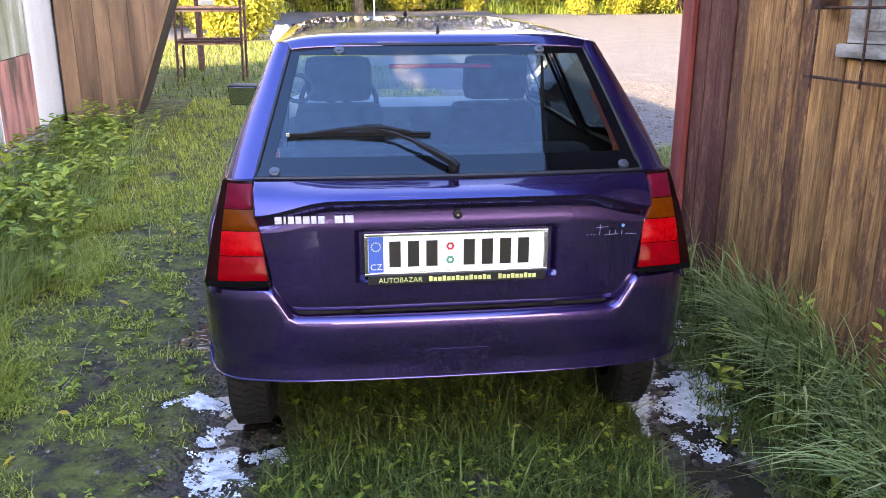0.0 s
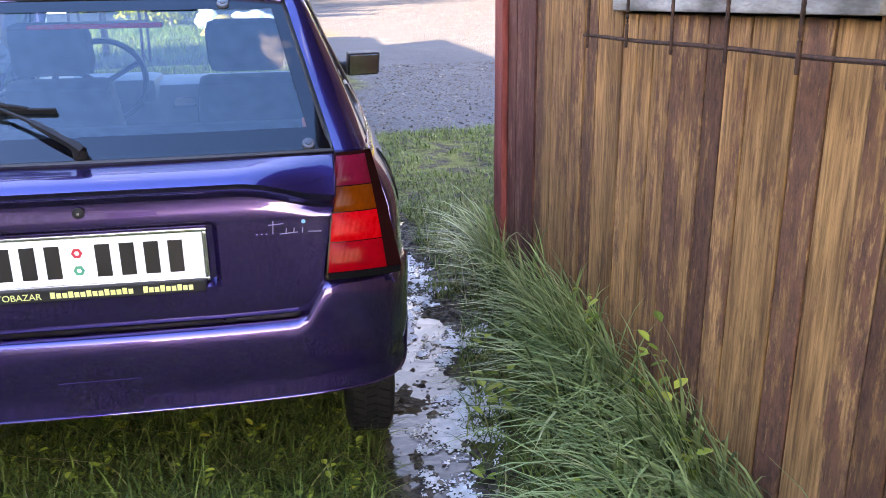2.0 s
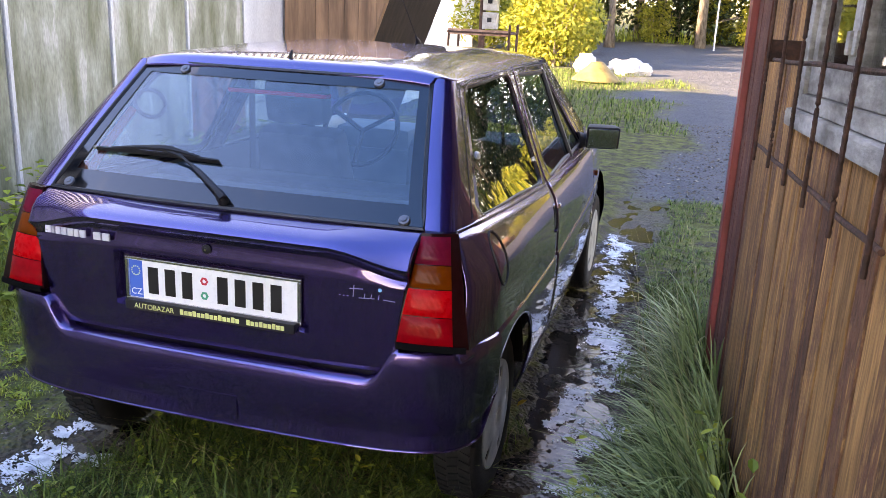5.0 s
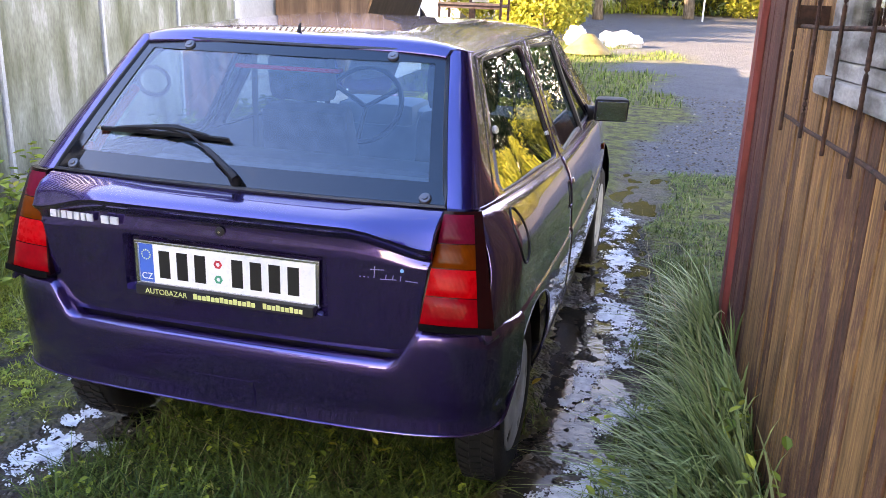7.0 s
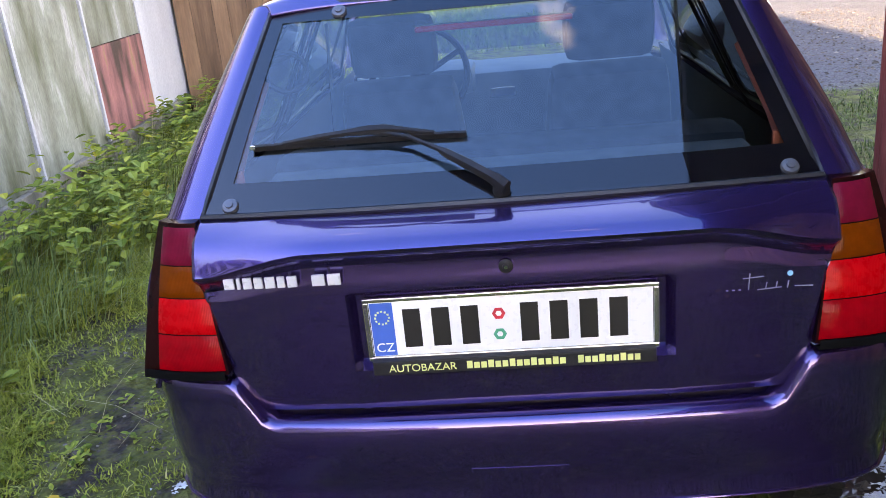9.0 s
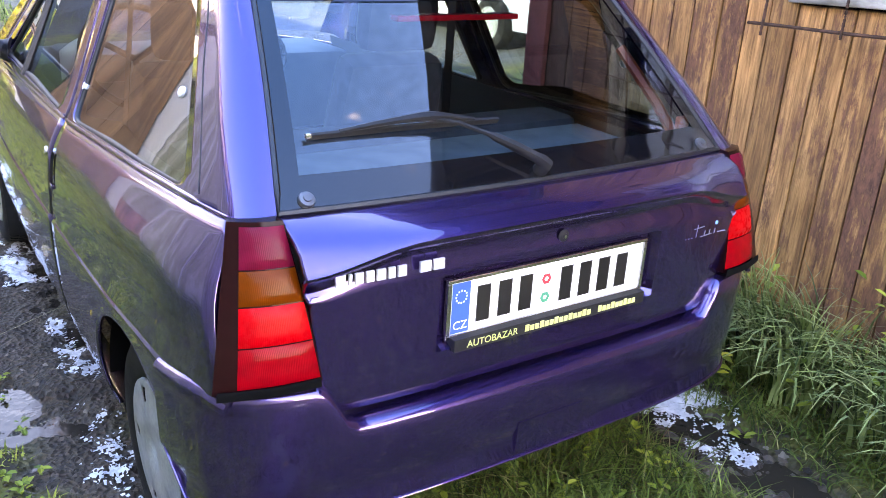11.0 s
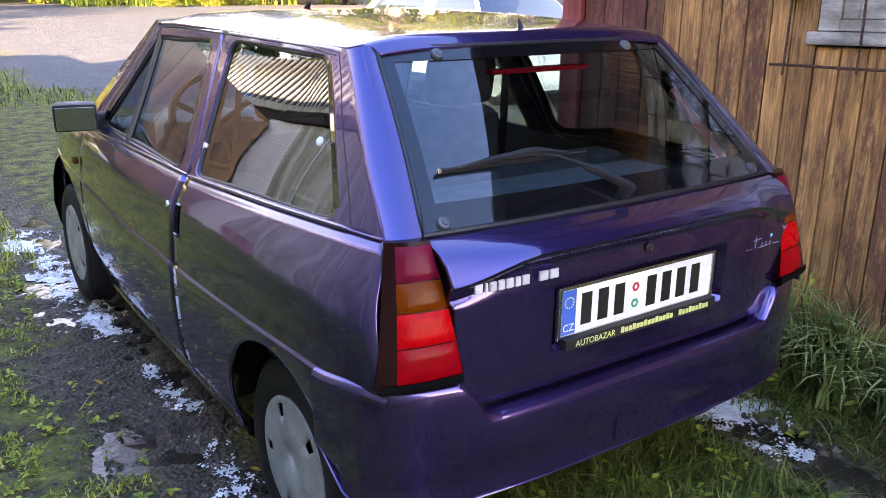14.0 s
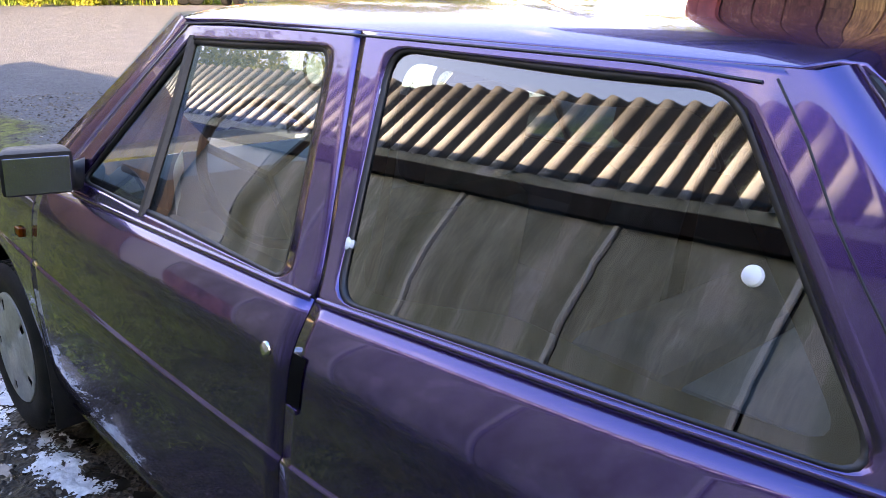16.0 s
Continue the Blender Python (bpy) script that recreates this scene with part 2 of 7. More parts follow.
GREEN_INK = mat("green_seal", (0.02, 0.32, 0.18), (0.03, 0.36, 0.2), rough=0.4, bump=0.0)
CYAN_INK = mat("pale_blue_dot", (0.15, 0.5, 0.6), (0.2, 0.55, 0.65), rough=0.4, bump=0.0)
GLASS = glass("tinted_car_glass", (0.56, 0.71, 0.76), 0.10)
SIDE_GLASS = glass("dark_tinted_side_glass", (0.40, 0.52, 0.54), 0.14)
PANE = glass("old_window_glass", (0.7, 0.75, 0.75), 0.08, 0.02)


def lens(name, colour, rough=0.28, ribs=0.13):
    """Ribbed lamp plastic, coloured through."""
    m = mat(name, [c * 0.8 for c in colour], colour, scale=40, rough=rough, bump=0.0, spec=0.10)
    n, l = m.node_tree.nodes, m.node_tree.links
    tc, wave, b = n.new("ShaderNodeTexCoord"), n.new("ShaderNodeTexWave"), n.new("ShaderNodeBump")
    wave.bands_direction, wave.inputs["Scale"].default_value = "X", 105
    b.inputs["Strength"].default_value, b.inputs["Distance"].default_value = ribs, 0.0015
    l.new(tc.outputs["Object"], wave.inputs["Vector"])
    l.new(wave.outputs["Fac"], b.inputs["Height"])
    l.new(b.outputs["Normal"], n["Principled BSDF"].inputs["Normal"])
    return m


LENS_RED = lens("red_lamp_lens", (0.30, 0.002, 0.006), 0.15)
LENS_BRIGHT = lens("bright_red_reflector_lens", (0.55, 0.003, 0.006), 0.28)
LENS_RIM = lens("smoky_red_lamp_rim", (0.016, 0.003, 0.003), 0.10, 0.0)
LENS_DARK = lens("dark_red_lamp_lens", (0.16, 0.006, 0.022), 0.14)
LENS_AMBER = lens("amber_lamp_lens", (0.16, 0.028, 0.002), 0.12)



def flaking(name, bare_lo, bare_hi, paint_lo, paint_hi, cover, rand=0.25):
    """Upright boards: streaky bare wood under dark flaking stain; each board keeps more or less of it."""
    m = bpy.data.materials.new(name)
    m.use_nodes = True
    n, l = m.node_tree.nodes, m.node_tree.links
    p = n["Principled BSDF"]
    tc, info = n.new("ShaderNodeTexCoord"), n.new("ShaderNodeObjectInfo")
    off, mul = n.new("ShaderNodeVectorMath"), n.new("ShaderNodeMath")
    mul.operation, mul.inputs[1].default_value = "MULTIPLY", 53.0
    l.new(info.outputs["Random"], mul.inputs[0])
    l.new(tc.outputs["Object"], off.inputs[0])
    l.new(mul.outputs[0], off.inputs[1])

    def cloud(scale, stretch, detail, rough):
        mp, t = n.new("ShaderNodeMapping"), n.new("ShaderNodeTexNoise")
        mp.inputs["Scale"].default_value = (1, 1, stretch)
        t.inputs["Scale"].default_value, t.inputs["Detail"].default_value, t.inputs["Roughness"].default_value = scale, detail, rough
        l.new(off.outputs[0], mp.inputs["Vector"])
        l.new(mp.outputs["Vector"], t.inputs["Vector"])
        return t.outputs["Fac"]

    def ramp(fac, stops):
        r = n.new("ShaderNodeValToRGB")
        e = r.color_ramp.elements
        e[0].position, e[0].color = stops[0][0], (*stops[0][1], 1)
        e[1].position, e[1].color = stops[1][0], (*stops[1][1], 1)
        l.new(fac, r.inputs["Fac"])
        return r.outputs["Color"]

    def mixed(fac, a, b, kind="MIX"):
        x = n.new("ShaderNodeMixRGB")
        x.blend_type = kind
        if isinstance(fac, float):
            x.inputs["Fac"].default_value = fac
        else:
            l.new(fac, x.inputs["Fac"])
        l.new(a, x.inputs["Color1"])
        l.new(b, x.inputs["Color2"])
        return x.outputs["Color"]

    grain, streak, flake, speck = cloud(110, 0.06, 6, 0.65), cloud(24, 0.09, 6, 0.65), cloud(17, 0.22, 9, 0.78), cloud(60, 0.36, 6, 0.72)
    bare = ramp(streak, ((0.34, bare_lo), (0.64, bare_hi)))
    bare = mixed(0.6, bare, ramp(grain, ((0.36, (0.12, 0.12, 0.12)), (0.60, (0.72, 0.72, 0.72)))), "OVERLAY")
    stain = ramp(speck, ((0.36, paint_lo), (0.66, paint_hi)))
    sum_, shift = n.new("ShaderNodeMath"), n.new("ShaderNodeMapRange")
    shift.inputs["To Min"].default_value, shift.inputs["To Max"].default_value = -cover, cover
    l.new(info.outputs["Random"], shift.inputs["Value"])
    mixf, sp = n.new("ShaderNodeMath"), n.new("ShaderNodeMath")
    sp.operation, sp.inputs[1].default_value = "MULTIPLY", 0.45
    l.new(speck, sp.inputs[0])
    l.new(flake, mixf.inputs[0])
    l.new(sp.outputs[0], mixf.inputs[1])
    l.new(mixf.outputs[0], sum_.inputs[0])
    l.new(shift.outputs["Result"], sum_.inputs[1])
    mask = ramp(sum_.outputs[0], ((0.67, (0, 0, 0)), (0.80, (1, 1, 1))))
    col = mixed(mask, bare, stain)
    hsv, rv = n.new("ShaderNodeHueSaturation"), n.new("ShaderNodeMapRange")
    rv.inputs["To Min"].default_value, rv.inputs["To Max"].default_value = 1 - rand, 1 + rand
    frac = n.new("ShaderNodeMath")
    frac.operation = "FRACT"
    l.new(mul.outputs[0], frac.inputs[0])
    l.new(frac.outputs[0], rv.inputs["Value"])
    l.new(rv.outputs["Result"], hsv.inputs["Value"])
    l.new(col, hsv.inputs["Color"])
    l.new(hsv.outputs["Color"], p.inputs["Base Color"])
    p.inputs["Roughness"].default_value = 0.72
    p.inputs["Specular IOR Level"].default_value = 0.3
    b1, b2 = n.new("ShaderNodeBump"), n.new("ShaderNodeBump")
    b1.inputs["Strength"].default_value, b1.inputs["Distance"].default_value = 0.8, 0.003
    b2.inputs["Strength"].default_value, b2.inputs["Distance"].default_value = 0.5, 0.002
    l.new(grain, b1.inputs["Height"])
    l.new(mask, b2.inputs["Height"])
    l.new(b1.outputs["Normal"], b2.inputs["Normal"])
    l.new(b2.outputs["Normal"], p.inputs["Normal"])
    return m


PLANK = flaking("weathered_brown_planks", (0.20, 0.094, 0.036), (0.45, 0.225, 0.083), (0.060, 0.027, 0.018), (0.19, 0.080, 0.044), 0.13, 0.24)
RED_PLANK = flaking("faded_red_planks", (0.13, 0.050, 0.030), (0.25, 0.115, 0.070), (0.060, 0.018, 0.014), (0.14, 0.044, 0.032), 0.10, 0.18)
RED_BOARD = mat("red_painted_board", (0.15, 0.018, 0.016), (0.30, 0.055, 0.048), scale=6, rough=0.55, bump=0.4, bscale=40, stretch=(2, 2, 0.5))
GREY_WOOD = mat("peeling_whitewashed_wood", (0.14, 0.13, 0.11), (0.44, 0.42, 0.38), scale=9, rough=0.8, bump=0.6, bscale=60, stretch=(2, 0.6, 2), bdist=0.005)
RUST = mat("rusty_steel", (0.035, 0.018, 0.014), (0.10, 0.045, 0.03), scale=30, rough=0.75, metal=0.3, bump=0.6, bscale=120)
HOPPER = mat("brown_board_cladding", (0.10, 0.050, 0.026), (0.28, 0.155, 0.085), scale=2.2, rough=0.65, bump=0.4, bscale=30, stretch=(3, 3, 0.3), rand=0.12)
DARK_AND_SHADED_WOOD = mat("dark_wood_and_painted_shade", (0.010, 0.007, 0.006), (0.026, 0.017, 0.013), scale=4, rough=0.85, spec=0.15, bump=0.4, bscale=40, stretch=(2, 2, 0.4))
PANEL_DIRTY = mat("algae_streaked_white_panel", (0.085, 0.095, 0.048), (0.38, 0.38, 0.365), scale=3.4, rough=0.5, bump=0.25, bscale=50, stretch=(1.5, 1.5, 0.45), c3=(0.27, 0.29, 0.24), seed=True, rand=0.05, lo=0.30, hi=0.62, grainy=0.6)
PANEL_WHITE = mat("clean_white_panel", (0.44, 0.46, 0.49), (0.54, 0.56, 0.58), scale=1.5, rough=0.4, bump=0.1, bscale=60, stretch=(2, 2, 0.6))
PATCH = mat("peeling_particle_board", (0.06, 0.035, 0.025), (0.30, 0.17, 0.10), scale=2.4, rough=0.8, bump=0.4, bscale=40, stretch=(3, 3, 0.7), c3=(0.36, 0.14, 0.13))
CONCRETE = mat("mossy_concrete", (0.12, 0.11, 0.08), (0.34, 0.30, 0.24), scale=5, rough=0.9, bump=0.7, bscale=50)
SILVER = mat("bright_silver_plastic", (0.60, 0.60, 0.62), (0.72, 0.72, 0.74), rough=0.3, metal=0.2, bump=0.0)
CORRUGATED = mat("weathered_corrugated_sheet", (0.28, 0.29, 0.28), (0.5, 0.5, 0.48), scale=5, rough=0.55, bump=0.2, bscale=80)
ROOFING = mat("dark_roof_sheet", (0.05, 0.035, 0.03), (0.10, 0.07, 0.06), scale=3, rough=0.7, bump=0.3, bscale=60)
WHITE_WALL = mat("white_render", (0.62, 0.63, 0.66), (0.74, 0.75, 0.77), scale=2, rough=0.8, bump=0.2, bscale=60)

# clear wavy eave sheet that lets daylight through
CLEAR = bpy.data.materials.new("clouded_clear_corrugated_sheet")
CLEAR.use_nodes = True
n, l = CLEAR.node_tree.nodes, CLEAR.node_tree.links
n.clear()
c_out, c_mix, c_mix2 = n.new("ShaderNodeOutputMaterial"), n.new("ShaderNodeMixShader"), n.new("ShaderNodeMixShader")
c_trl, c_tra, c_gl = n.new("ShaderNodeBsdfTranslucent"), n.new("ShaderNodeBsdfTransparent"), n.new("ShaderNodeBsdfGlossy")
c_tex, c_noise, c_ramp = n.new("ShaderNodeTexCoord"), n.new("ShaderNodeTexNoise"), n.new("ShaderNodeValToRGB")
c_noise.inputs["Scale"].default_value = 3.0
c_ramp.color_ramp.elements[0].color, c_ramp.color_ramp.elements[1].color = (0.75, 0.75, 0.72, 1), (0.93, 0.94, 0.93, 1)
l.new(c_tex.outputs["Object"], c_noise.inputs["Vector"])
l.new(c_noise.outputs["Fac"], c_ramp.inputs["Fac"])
# this mask paints bright light stripes and their fade into the sheet
c_att, c_stripe = n.new("ShaderNodeAttribute"), n.new("ShaderNodeMixRGB")
c_att.attribute_name = "stripe_shade"
c_stripe.inputs["Color2"].default_value = (0.012, 0.012, 0.011, 1)
l.new(c_att.outputs["Fac"], c_stripe.inputs["Fac"])
l.new(c_ramp.outputs["Color"], c_stripe.inputs["Color1"])
l.new(c_stripe.outputs["Color"], c_trl.inputs["Color"])
l.new(c_stripe.outputs["Color"], c_tra.inputs["Color"])
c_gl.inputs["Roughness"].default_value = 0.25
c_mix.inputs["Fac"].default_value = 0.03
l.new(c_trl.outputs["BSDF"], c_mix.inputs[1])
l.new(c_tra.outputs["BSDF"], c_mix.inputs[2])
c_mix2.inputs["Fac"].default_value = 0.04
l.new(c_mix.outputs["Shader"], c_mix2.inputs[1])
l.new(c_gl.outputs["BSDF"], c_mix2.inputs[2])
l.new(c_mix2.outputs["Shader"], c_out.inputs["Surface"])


# ---- the ground: one sheet with ruts, a grassy strip and a gravel yard ----
WATER = -0.030
BARN_Y, BARN_X, LEAN = 1.834, 1.40, 0.065


def barn_x(y):
    return BARN_X + LEAN * (BARN_Y - y)


def left_x(y):
    return -2.73 - 0.063 * (y - 3.28)


def fractal(x, y, s, k=0.0):
    return noise.fractal((x * s, y * s, k), 0.6, 2.1, 4)


def gravel_at(x, y):
    """How far a place is gravel road (0 to 1)."""
    edge = 0.55 * fractal(x, y, 0.35, 3.0) + 0.2 * fractal(x, y, 1.7, 5.0)
    near = smooth(0.0, 0.5, min(x - 0.75 + edge + 0.05 * (y - 6), y - 5.5 + 0.9 * edge)) if y < 14 else smooth(0, 0.8, x + 0.9 - 0.16 * (y - 14) * (1 if y < 18 else 0) + edge)
    if y > 18.5:
        near = max(near, smooth(0, 1.5, y - 20.5 + 2 * edge + 0.12 * min(x, 4)))
    island = smooth(0.9, 0.1, math.hypot((x - 0.55) / 1.5, (y - 18.0) / 2.6) + 0.5 * edge)
    bank = smooth(0, 1.2, y - 46 - 0.25 * x + 3 * edge) if x < 8 else smooth(0, 1.2, y - 41 + 2 * edge - (6 if x > 24 else 0))
    return near * (1 - island) * (1 - bank)


def mud_at(x, y):
    """Wheel ruts and trampled soil."""
    if y > 7 or y < -6:
        return 0.0
    e = 0.14 * fractal(x, y, 1.3, 9.0) + 0.05 * fractal(x, y, 5.0, 2.0)
    left = smooth(0.28, 0.10, abs(x + 0.77 + e) - 0.05 * smooth(0, 3, y))
    right = smooth(0.27, 0.12, abs(x - 0.86 + e))
    return max(left, right) * smooth(7, 4, y) * smooth(-4.5, -2.2, y)


def ground_z(x, y):
    z = 0.010 * fractal(x, y, 1.1) + 0.006 * fractal(x, y, 6.0, 4.0)
    m = mud_at(x, y)
    z -= m * ((0.024 if x < 0 else 0.038 * (0.45 + 0.55 * smooth(-1.2, -0.1, y))) + 0.024 * fractal(x, y, 2.4, 7.0) + 0.016 * fractal(x, y, 7.0, 1.0))
    if y < 6:
        z += 0.05 * smooth(0.38, 0.1, abs(x)) * smooth(6, 3, y) * 0.6
        z += 0.10 * smooth(-1.5, -2.6, x) + 0.06 * smooth(1.05, 1.5, x) * smooth(4, 1, y)
    if y > 46:
        z += min(2.0, 0.03 * (y - 46))
    return z


def axis(stops):
    out = []
    for a, b, step in stops:
        k = max(1, round((b - a) / step))
        out += [a + (b - a) * i / k for i in range(k)]
    return out + [stops[-1][1]]


bm = bmesh.new()
gx = axis([(-400, -60, 60), (-60, -12, 6), (-12, -3.2, 0.5), (-3.2, -1.3, 0.06), (-1.3, -0.42, 0.022), (-0.42, 0.5, 0.06), (0.5, 1.25, 0.022), (1.25, 2.6, 0.07), (2.6, 9, 0.3), (9, 36, 1.2), (36, 80, 6), (80, 400, 60)])
gy = axis([(-400, -60, 60), (-60, -6, 5), (-6, -2.0, 0.3), (-2.0, 4.2, 0.026), (4.2, 6.0, 0.08), (6.0, 12, 0.2), (12, 26, 0.45), (26, 60, 1.2), (60, 120, 8), (120, 700, 80)])
rows = sheet(bm, [[(x, y, ground_z(x, y)) for x in gx] for y in gy])
ground_masks = []
for y in gy:
    for x in gx:
        g = gravel_at(x, y)
        ground_masks += [g, mud_at(x, y), 0.5 + 0.5 * fractal(x, y, 0.8, 12.0), 1.0]
GROUND = bpy.data.materials.new("grass_soil_and_gravel")
GROUND.use_nodes = True
n, l = GROUND.node_tree.nodes, GROUND.node_tree.links
p = n["Principled BSDF"]
tc, at = n.new("ShaderNodeTexCoord"), n.new("ShaderNodeAttribute")
at.attribute_name = "cover"
sep = n.new("ShaderNodeSeparateColor")
l.new(at.outputs["Color"], sep.inputs["Color"])


def ramp_of(scale, stops, detail=8):
    t, r = n.new("ShaderNodeTexNoise"), n.new("ShaderNodeValToRGB")
    t.inputs["Scale"].default_value, t.inputs["Detail"].default_value, t.inputs["Roughness"].default_value = scale, detail, 0.65
    l.new(tc.outputs["Object"], t.inputs["Vector"])
    e = r.color_ramp.elements
    e[0].position, e[0].color = stops[0][0], (*stops[0][1], 1)
    e[1].position, e[1].color = stops[-1][0], (*stops[-1][1], 1)
    for pos, c in stops[1:-1]:
        e.new(pos).color = (*c, 1)
    l.new(t.outputs["Fac"], r.inputs["Fac"])
    return t, r.outputs["Color"]


def blend(fac, a, b):
    x = n.new("ShaderNodeMixRGB")
    if isinstance(fac, float):
        x.inputs["Fac"].default_value = fac
    else:
        l.new(fac, x.inputs["Fac"])
    l.new(a, x.inputs["Color1"])
    l.new(b, x.inputs["Color2"])
    return x.outputs["Color"]


g_n, grass_c = ramp_of(9.0, [(0.3, (0.050, 0.044, 0.018)), (0.5, (0.115, 0.120, 0.030)), (0.7, (0.20, 0.19, 0.055))])
s_n, soil_c = ramp_of(14, [(0.3, (0.014, 0.009, 0.005)), (0.54, (0.050, 0.033, 0.018)), (0.72, (0.14, 0.098, 0.060))])
r_n, road_c = ramp_of(1.3, [(0.3, (0.020, 0.023, 0.025)), (0.55, (0.050, 0.048, 0.050)), (0.75, (0.12, 0.115, 0.112))])
peb = n.new("ShaderNodeTexVoronoi")
peb.inputs["Scale"].default_value = 55
l.new(tc.outputs["Object"], peb.inputs["Vector"])
peb2 = n.new("ShaderNodeTexVoronoi")
peb2.inputs["Scale"].default_value = 17
l.new(tc.outputs["Object"], peb2.inputs["Vector"])
stone = n.new("ShaderNodeHueSaturation")
stone.inputs["Saturation"].default_value, stone.inputs["Value"].default_value = 0.14, 0.20
l.new(peb.outputs["Color"], stone.inputs["Color"])
road_c = blend(0.5, road_c, stone.outputs["Color"])
soil_c = blend(0.12, soil_c, stone.outputs["Color"])
patch_n, patch_c = ramp_of(6.5, [(0.48, (0, 0, 0)), (0.60, (1, 1, 1))])
lawn = blend(patch_c, grass_c, soil_c)
col = blend(sep.outputs["Green"], lawn, soil_c)
col = blend(sep.outputs["Red"], col, road_c)
l.new(col, p.inputs["Base Color"])
wet = n.new("ShaderNodeMapRange")
wet.inputs["To Min"].default_value, wet.inputs["To Max"].default_value = 0.95, 0.50
l.new(sep.outputs["Green"], wet.inputs["Value"])
l.new(wet.outputs["Result"], p.inputs["Roughness"])
p.inputs["Specular IOR Level"].default_value = 0.22
b1, b2 = n.new("ShaderNodeBump"), n.new("ShaderNodeBump")
b1.inputs["Strength"].default_value, b1.inputs["Distance"].default_value = 1.0, 0.016
b2.inputs["Strength"].default_value, b2.inputs["Distance"].default_value = 0.6, 0.02
l.new(peb.outputs["Distance"], b1.inputs["Height"])
l.new(s_n.outputs["Fac"], b2.inputs["Height"])
l.new(b2.outputs["Normal"], b1.inputs["Normal"])
l.new(b1.outputs["Normal"], p.inputs["Normal"])
ground = part("ground", bm, GROUND, smooth=True, angle=80)
tagged(ground, "patchy grass, wet muddy wheel ruts and grey gravel yard", "ground", kind="structure")
attr = ground.data.color_attributes.new("cover", "FLOAT_COLOR", "POINT")
attr.data.foreach_set("color", ground_masks)

WATER_MAT = bpy.data.materials.new("puddle_water")
WATER_MAT.use_nodes = True
n, l = WATER_MAT.node_tree.nodes, WATER_MAT.node_tree.links
p = n["Principled BSDF"]
p.inputs["Base Color"].default_value = (0.03, 0.024, 0.018, 1)
p.inputs["Roughness"].default_value = 0.03
p.inputs["IOR"].default_value = 1.36
ripple, rb = n.new("ShaderNodeTexNoise"), n.new("ShaderNodeBump")
ripple.inputs["Scale"].default_value, ripple.inputs["Detail"].default_value = 16, 3
rb.inputs["Strength"].default_value, rb.inputs["Distance"].default_value = 0.25, 0.01
l.new(n.new("ShaderNodeTexCoord").outputs["Object"], ripple.inputs["Vector"])
l.new(ripple.outputs["Fac"], rb.inputs["Height"])
l.new(rb.outputs["Normal"], p.inputs["Normal"])
bm = bmesh.new()
sheet(bm, [[(x, y, WATER) for x in (-1.5, -0.4, 0.5, 1.3)] for y in (-2.6, 0, 2.5, 5.6)])
tagged(part("water", bm, WATER_MAT), "shallow puddles standing in the wheel ruts", "puddle", kind="structure")


# ---- the timber shed on one side ----
shed = thing("wall_shed", (barn_x(-1), -1, 0), "weathered brown plank wall of a low timber shed with a red corner", "wall", kind="structure")
# In SHED's frame x runs along the wall towards -y, y outwards from the shed is negative, z up.
SHED = Matrix(((LEAN / math.hypot(1, LEAN), 1 / math.hypot(1, LEAN), 0, BARN_X), (-1 / math.hypot(1, LEAN), LEAN / math.hypot(1, LEAN), 0, BARN_Y), (0, 0, 1, 0), (0, 0, 0, 1)))
W0, W1, WZ0, WZ1 = 1.26, 2.30, 1.285, 2.15      # the window's opening along the wall and in height
bm = bmesh.new()
for lo, hi in (((0.03, 0.03, 0.0), (W0, 0.09, 2.45)), ((W1, 0.03, 0.0), (6.4, 0.09, 2.45)), ((W0, 0.03, 0.0), (W1, 0.09, WZ0)), ((W0, 0.03, WZ1), (W1, 0.09, 2.45))):
    box(bm, lo, hi, SHED)
part("backing", bm, DARK_AND_SHADED_WOOD, shed)
bm = bmesh.new()
box(bm, (0.0, 0.03, 0.0), (0.09, 5.0, 2.5), SHED)
box(bm, (6.31, 0.03, 0.0), (6.40, 5.0, 2.5), SHED)
box(bm, (0.0, 4.92, 0.0), (6.4, 5.0, 2.9), SHED)
part("far_wall", bm, RED_PLANK, shed)
bm = bmesh.new()
box(bm, (-0.035, -0.030, 0.02), (0.012, 0.10, 2.5), SHED, 0.004)
box(bm, (0.013, -0.032, 0.02), (0.085, -0.004, 2.5), SHED, 0.004)
part("corner_board", bm, RED_BOARD, shed, "chipped red corner board")
roof = thing("shed_roof", (barn_x(-1), -1, 2.5), "dark shed roof with a wide projecting eave", "roof", kind="structure")
bm = bmesh.new()
prism(bm, [(-0.74, 2.585), (-0.74, 2.63), (5.2, 3.55), (5.2, 3.50)], -0.5, 6.7, SHED @ Matrix(((0, 1, 0, 0), (1, 0, 0, 0), (0, 0, 1, 0), (0, 0, 0, 1))))
part("roof_sheet", bm, ROOFING, roof)
bm = bmesh.new()
box(bm, (-0.5, -0.765, 2.54), (6.7, -0.742, 2.66), SHED)
part("fascia", bm, DARK_AND_SHADED_WOOD, roof)
bm = bmesh.new()
for k in range(9):
    prism(bm, [(-0.72, 2.50), (-0.72, 2.58), (0.4, 2.755), (0.4, 2.675)], 0.05 + k * 0.78, 0.11 + k * 0.78, SHED @ Matrix(((0, 1, 0, 0), (1, 0, 0, 0), (0, 0, 1, 0), (0, 0, 0, 1))))
part("rafters", bm, DARK_AND_SHADED_WOOD, roof)

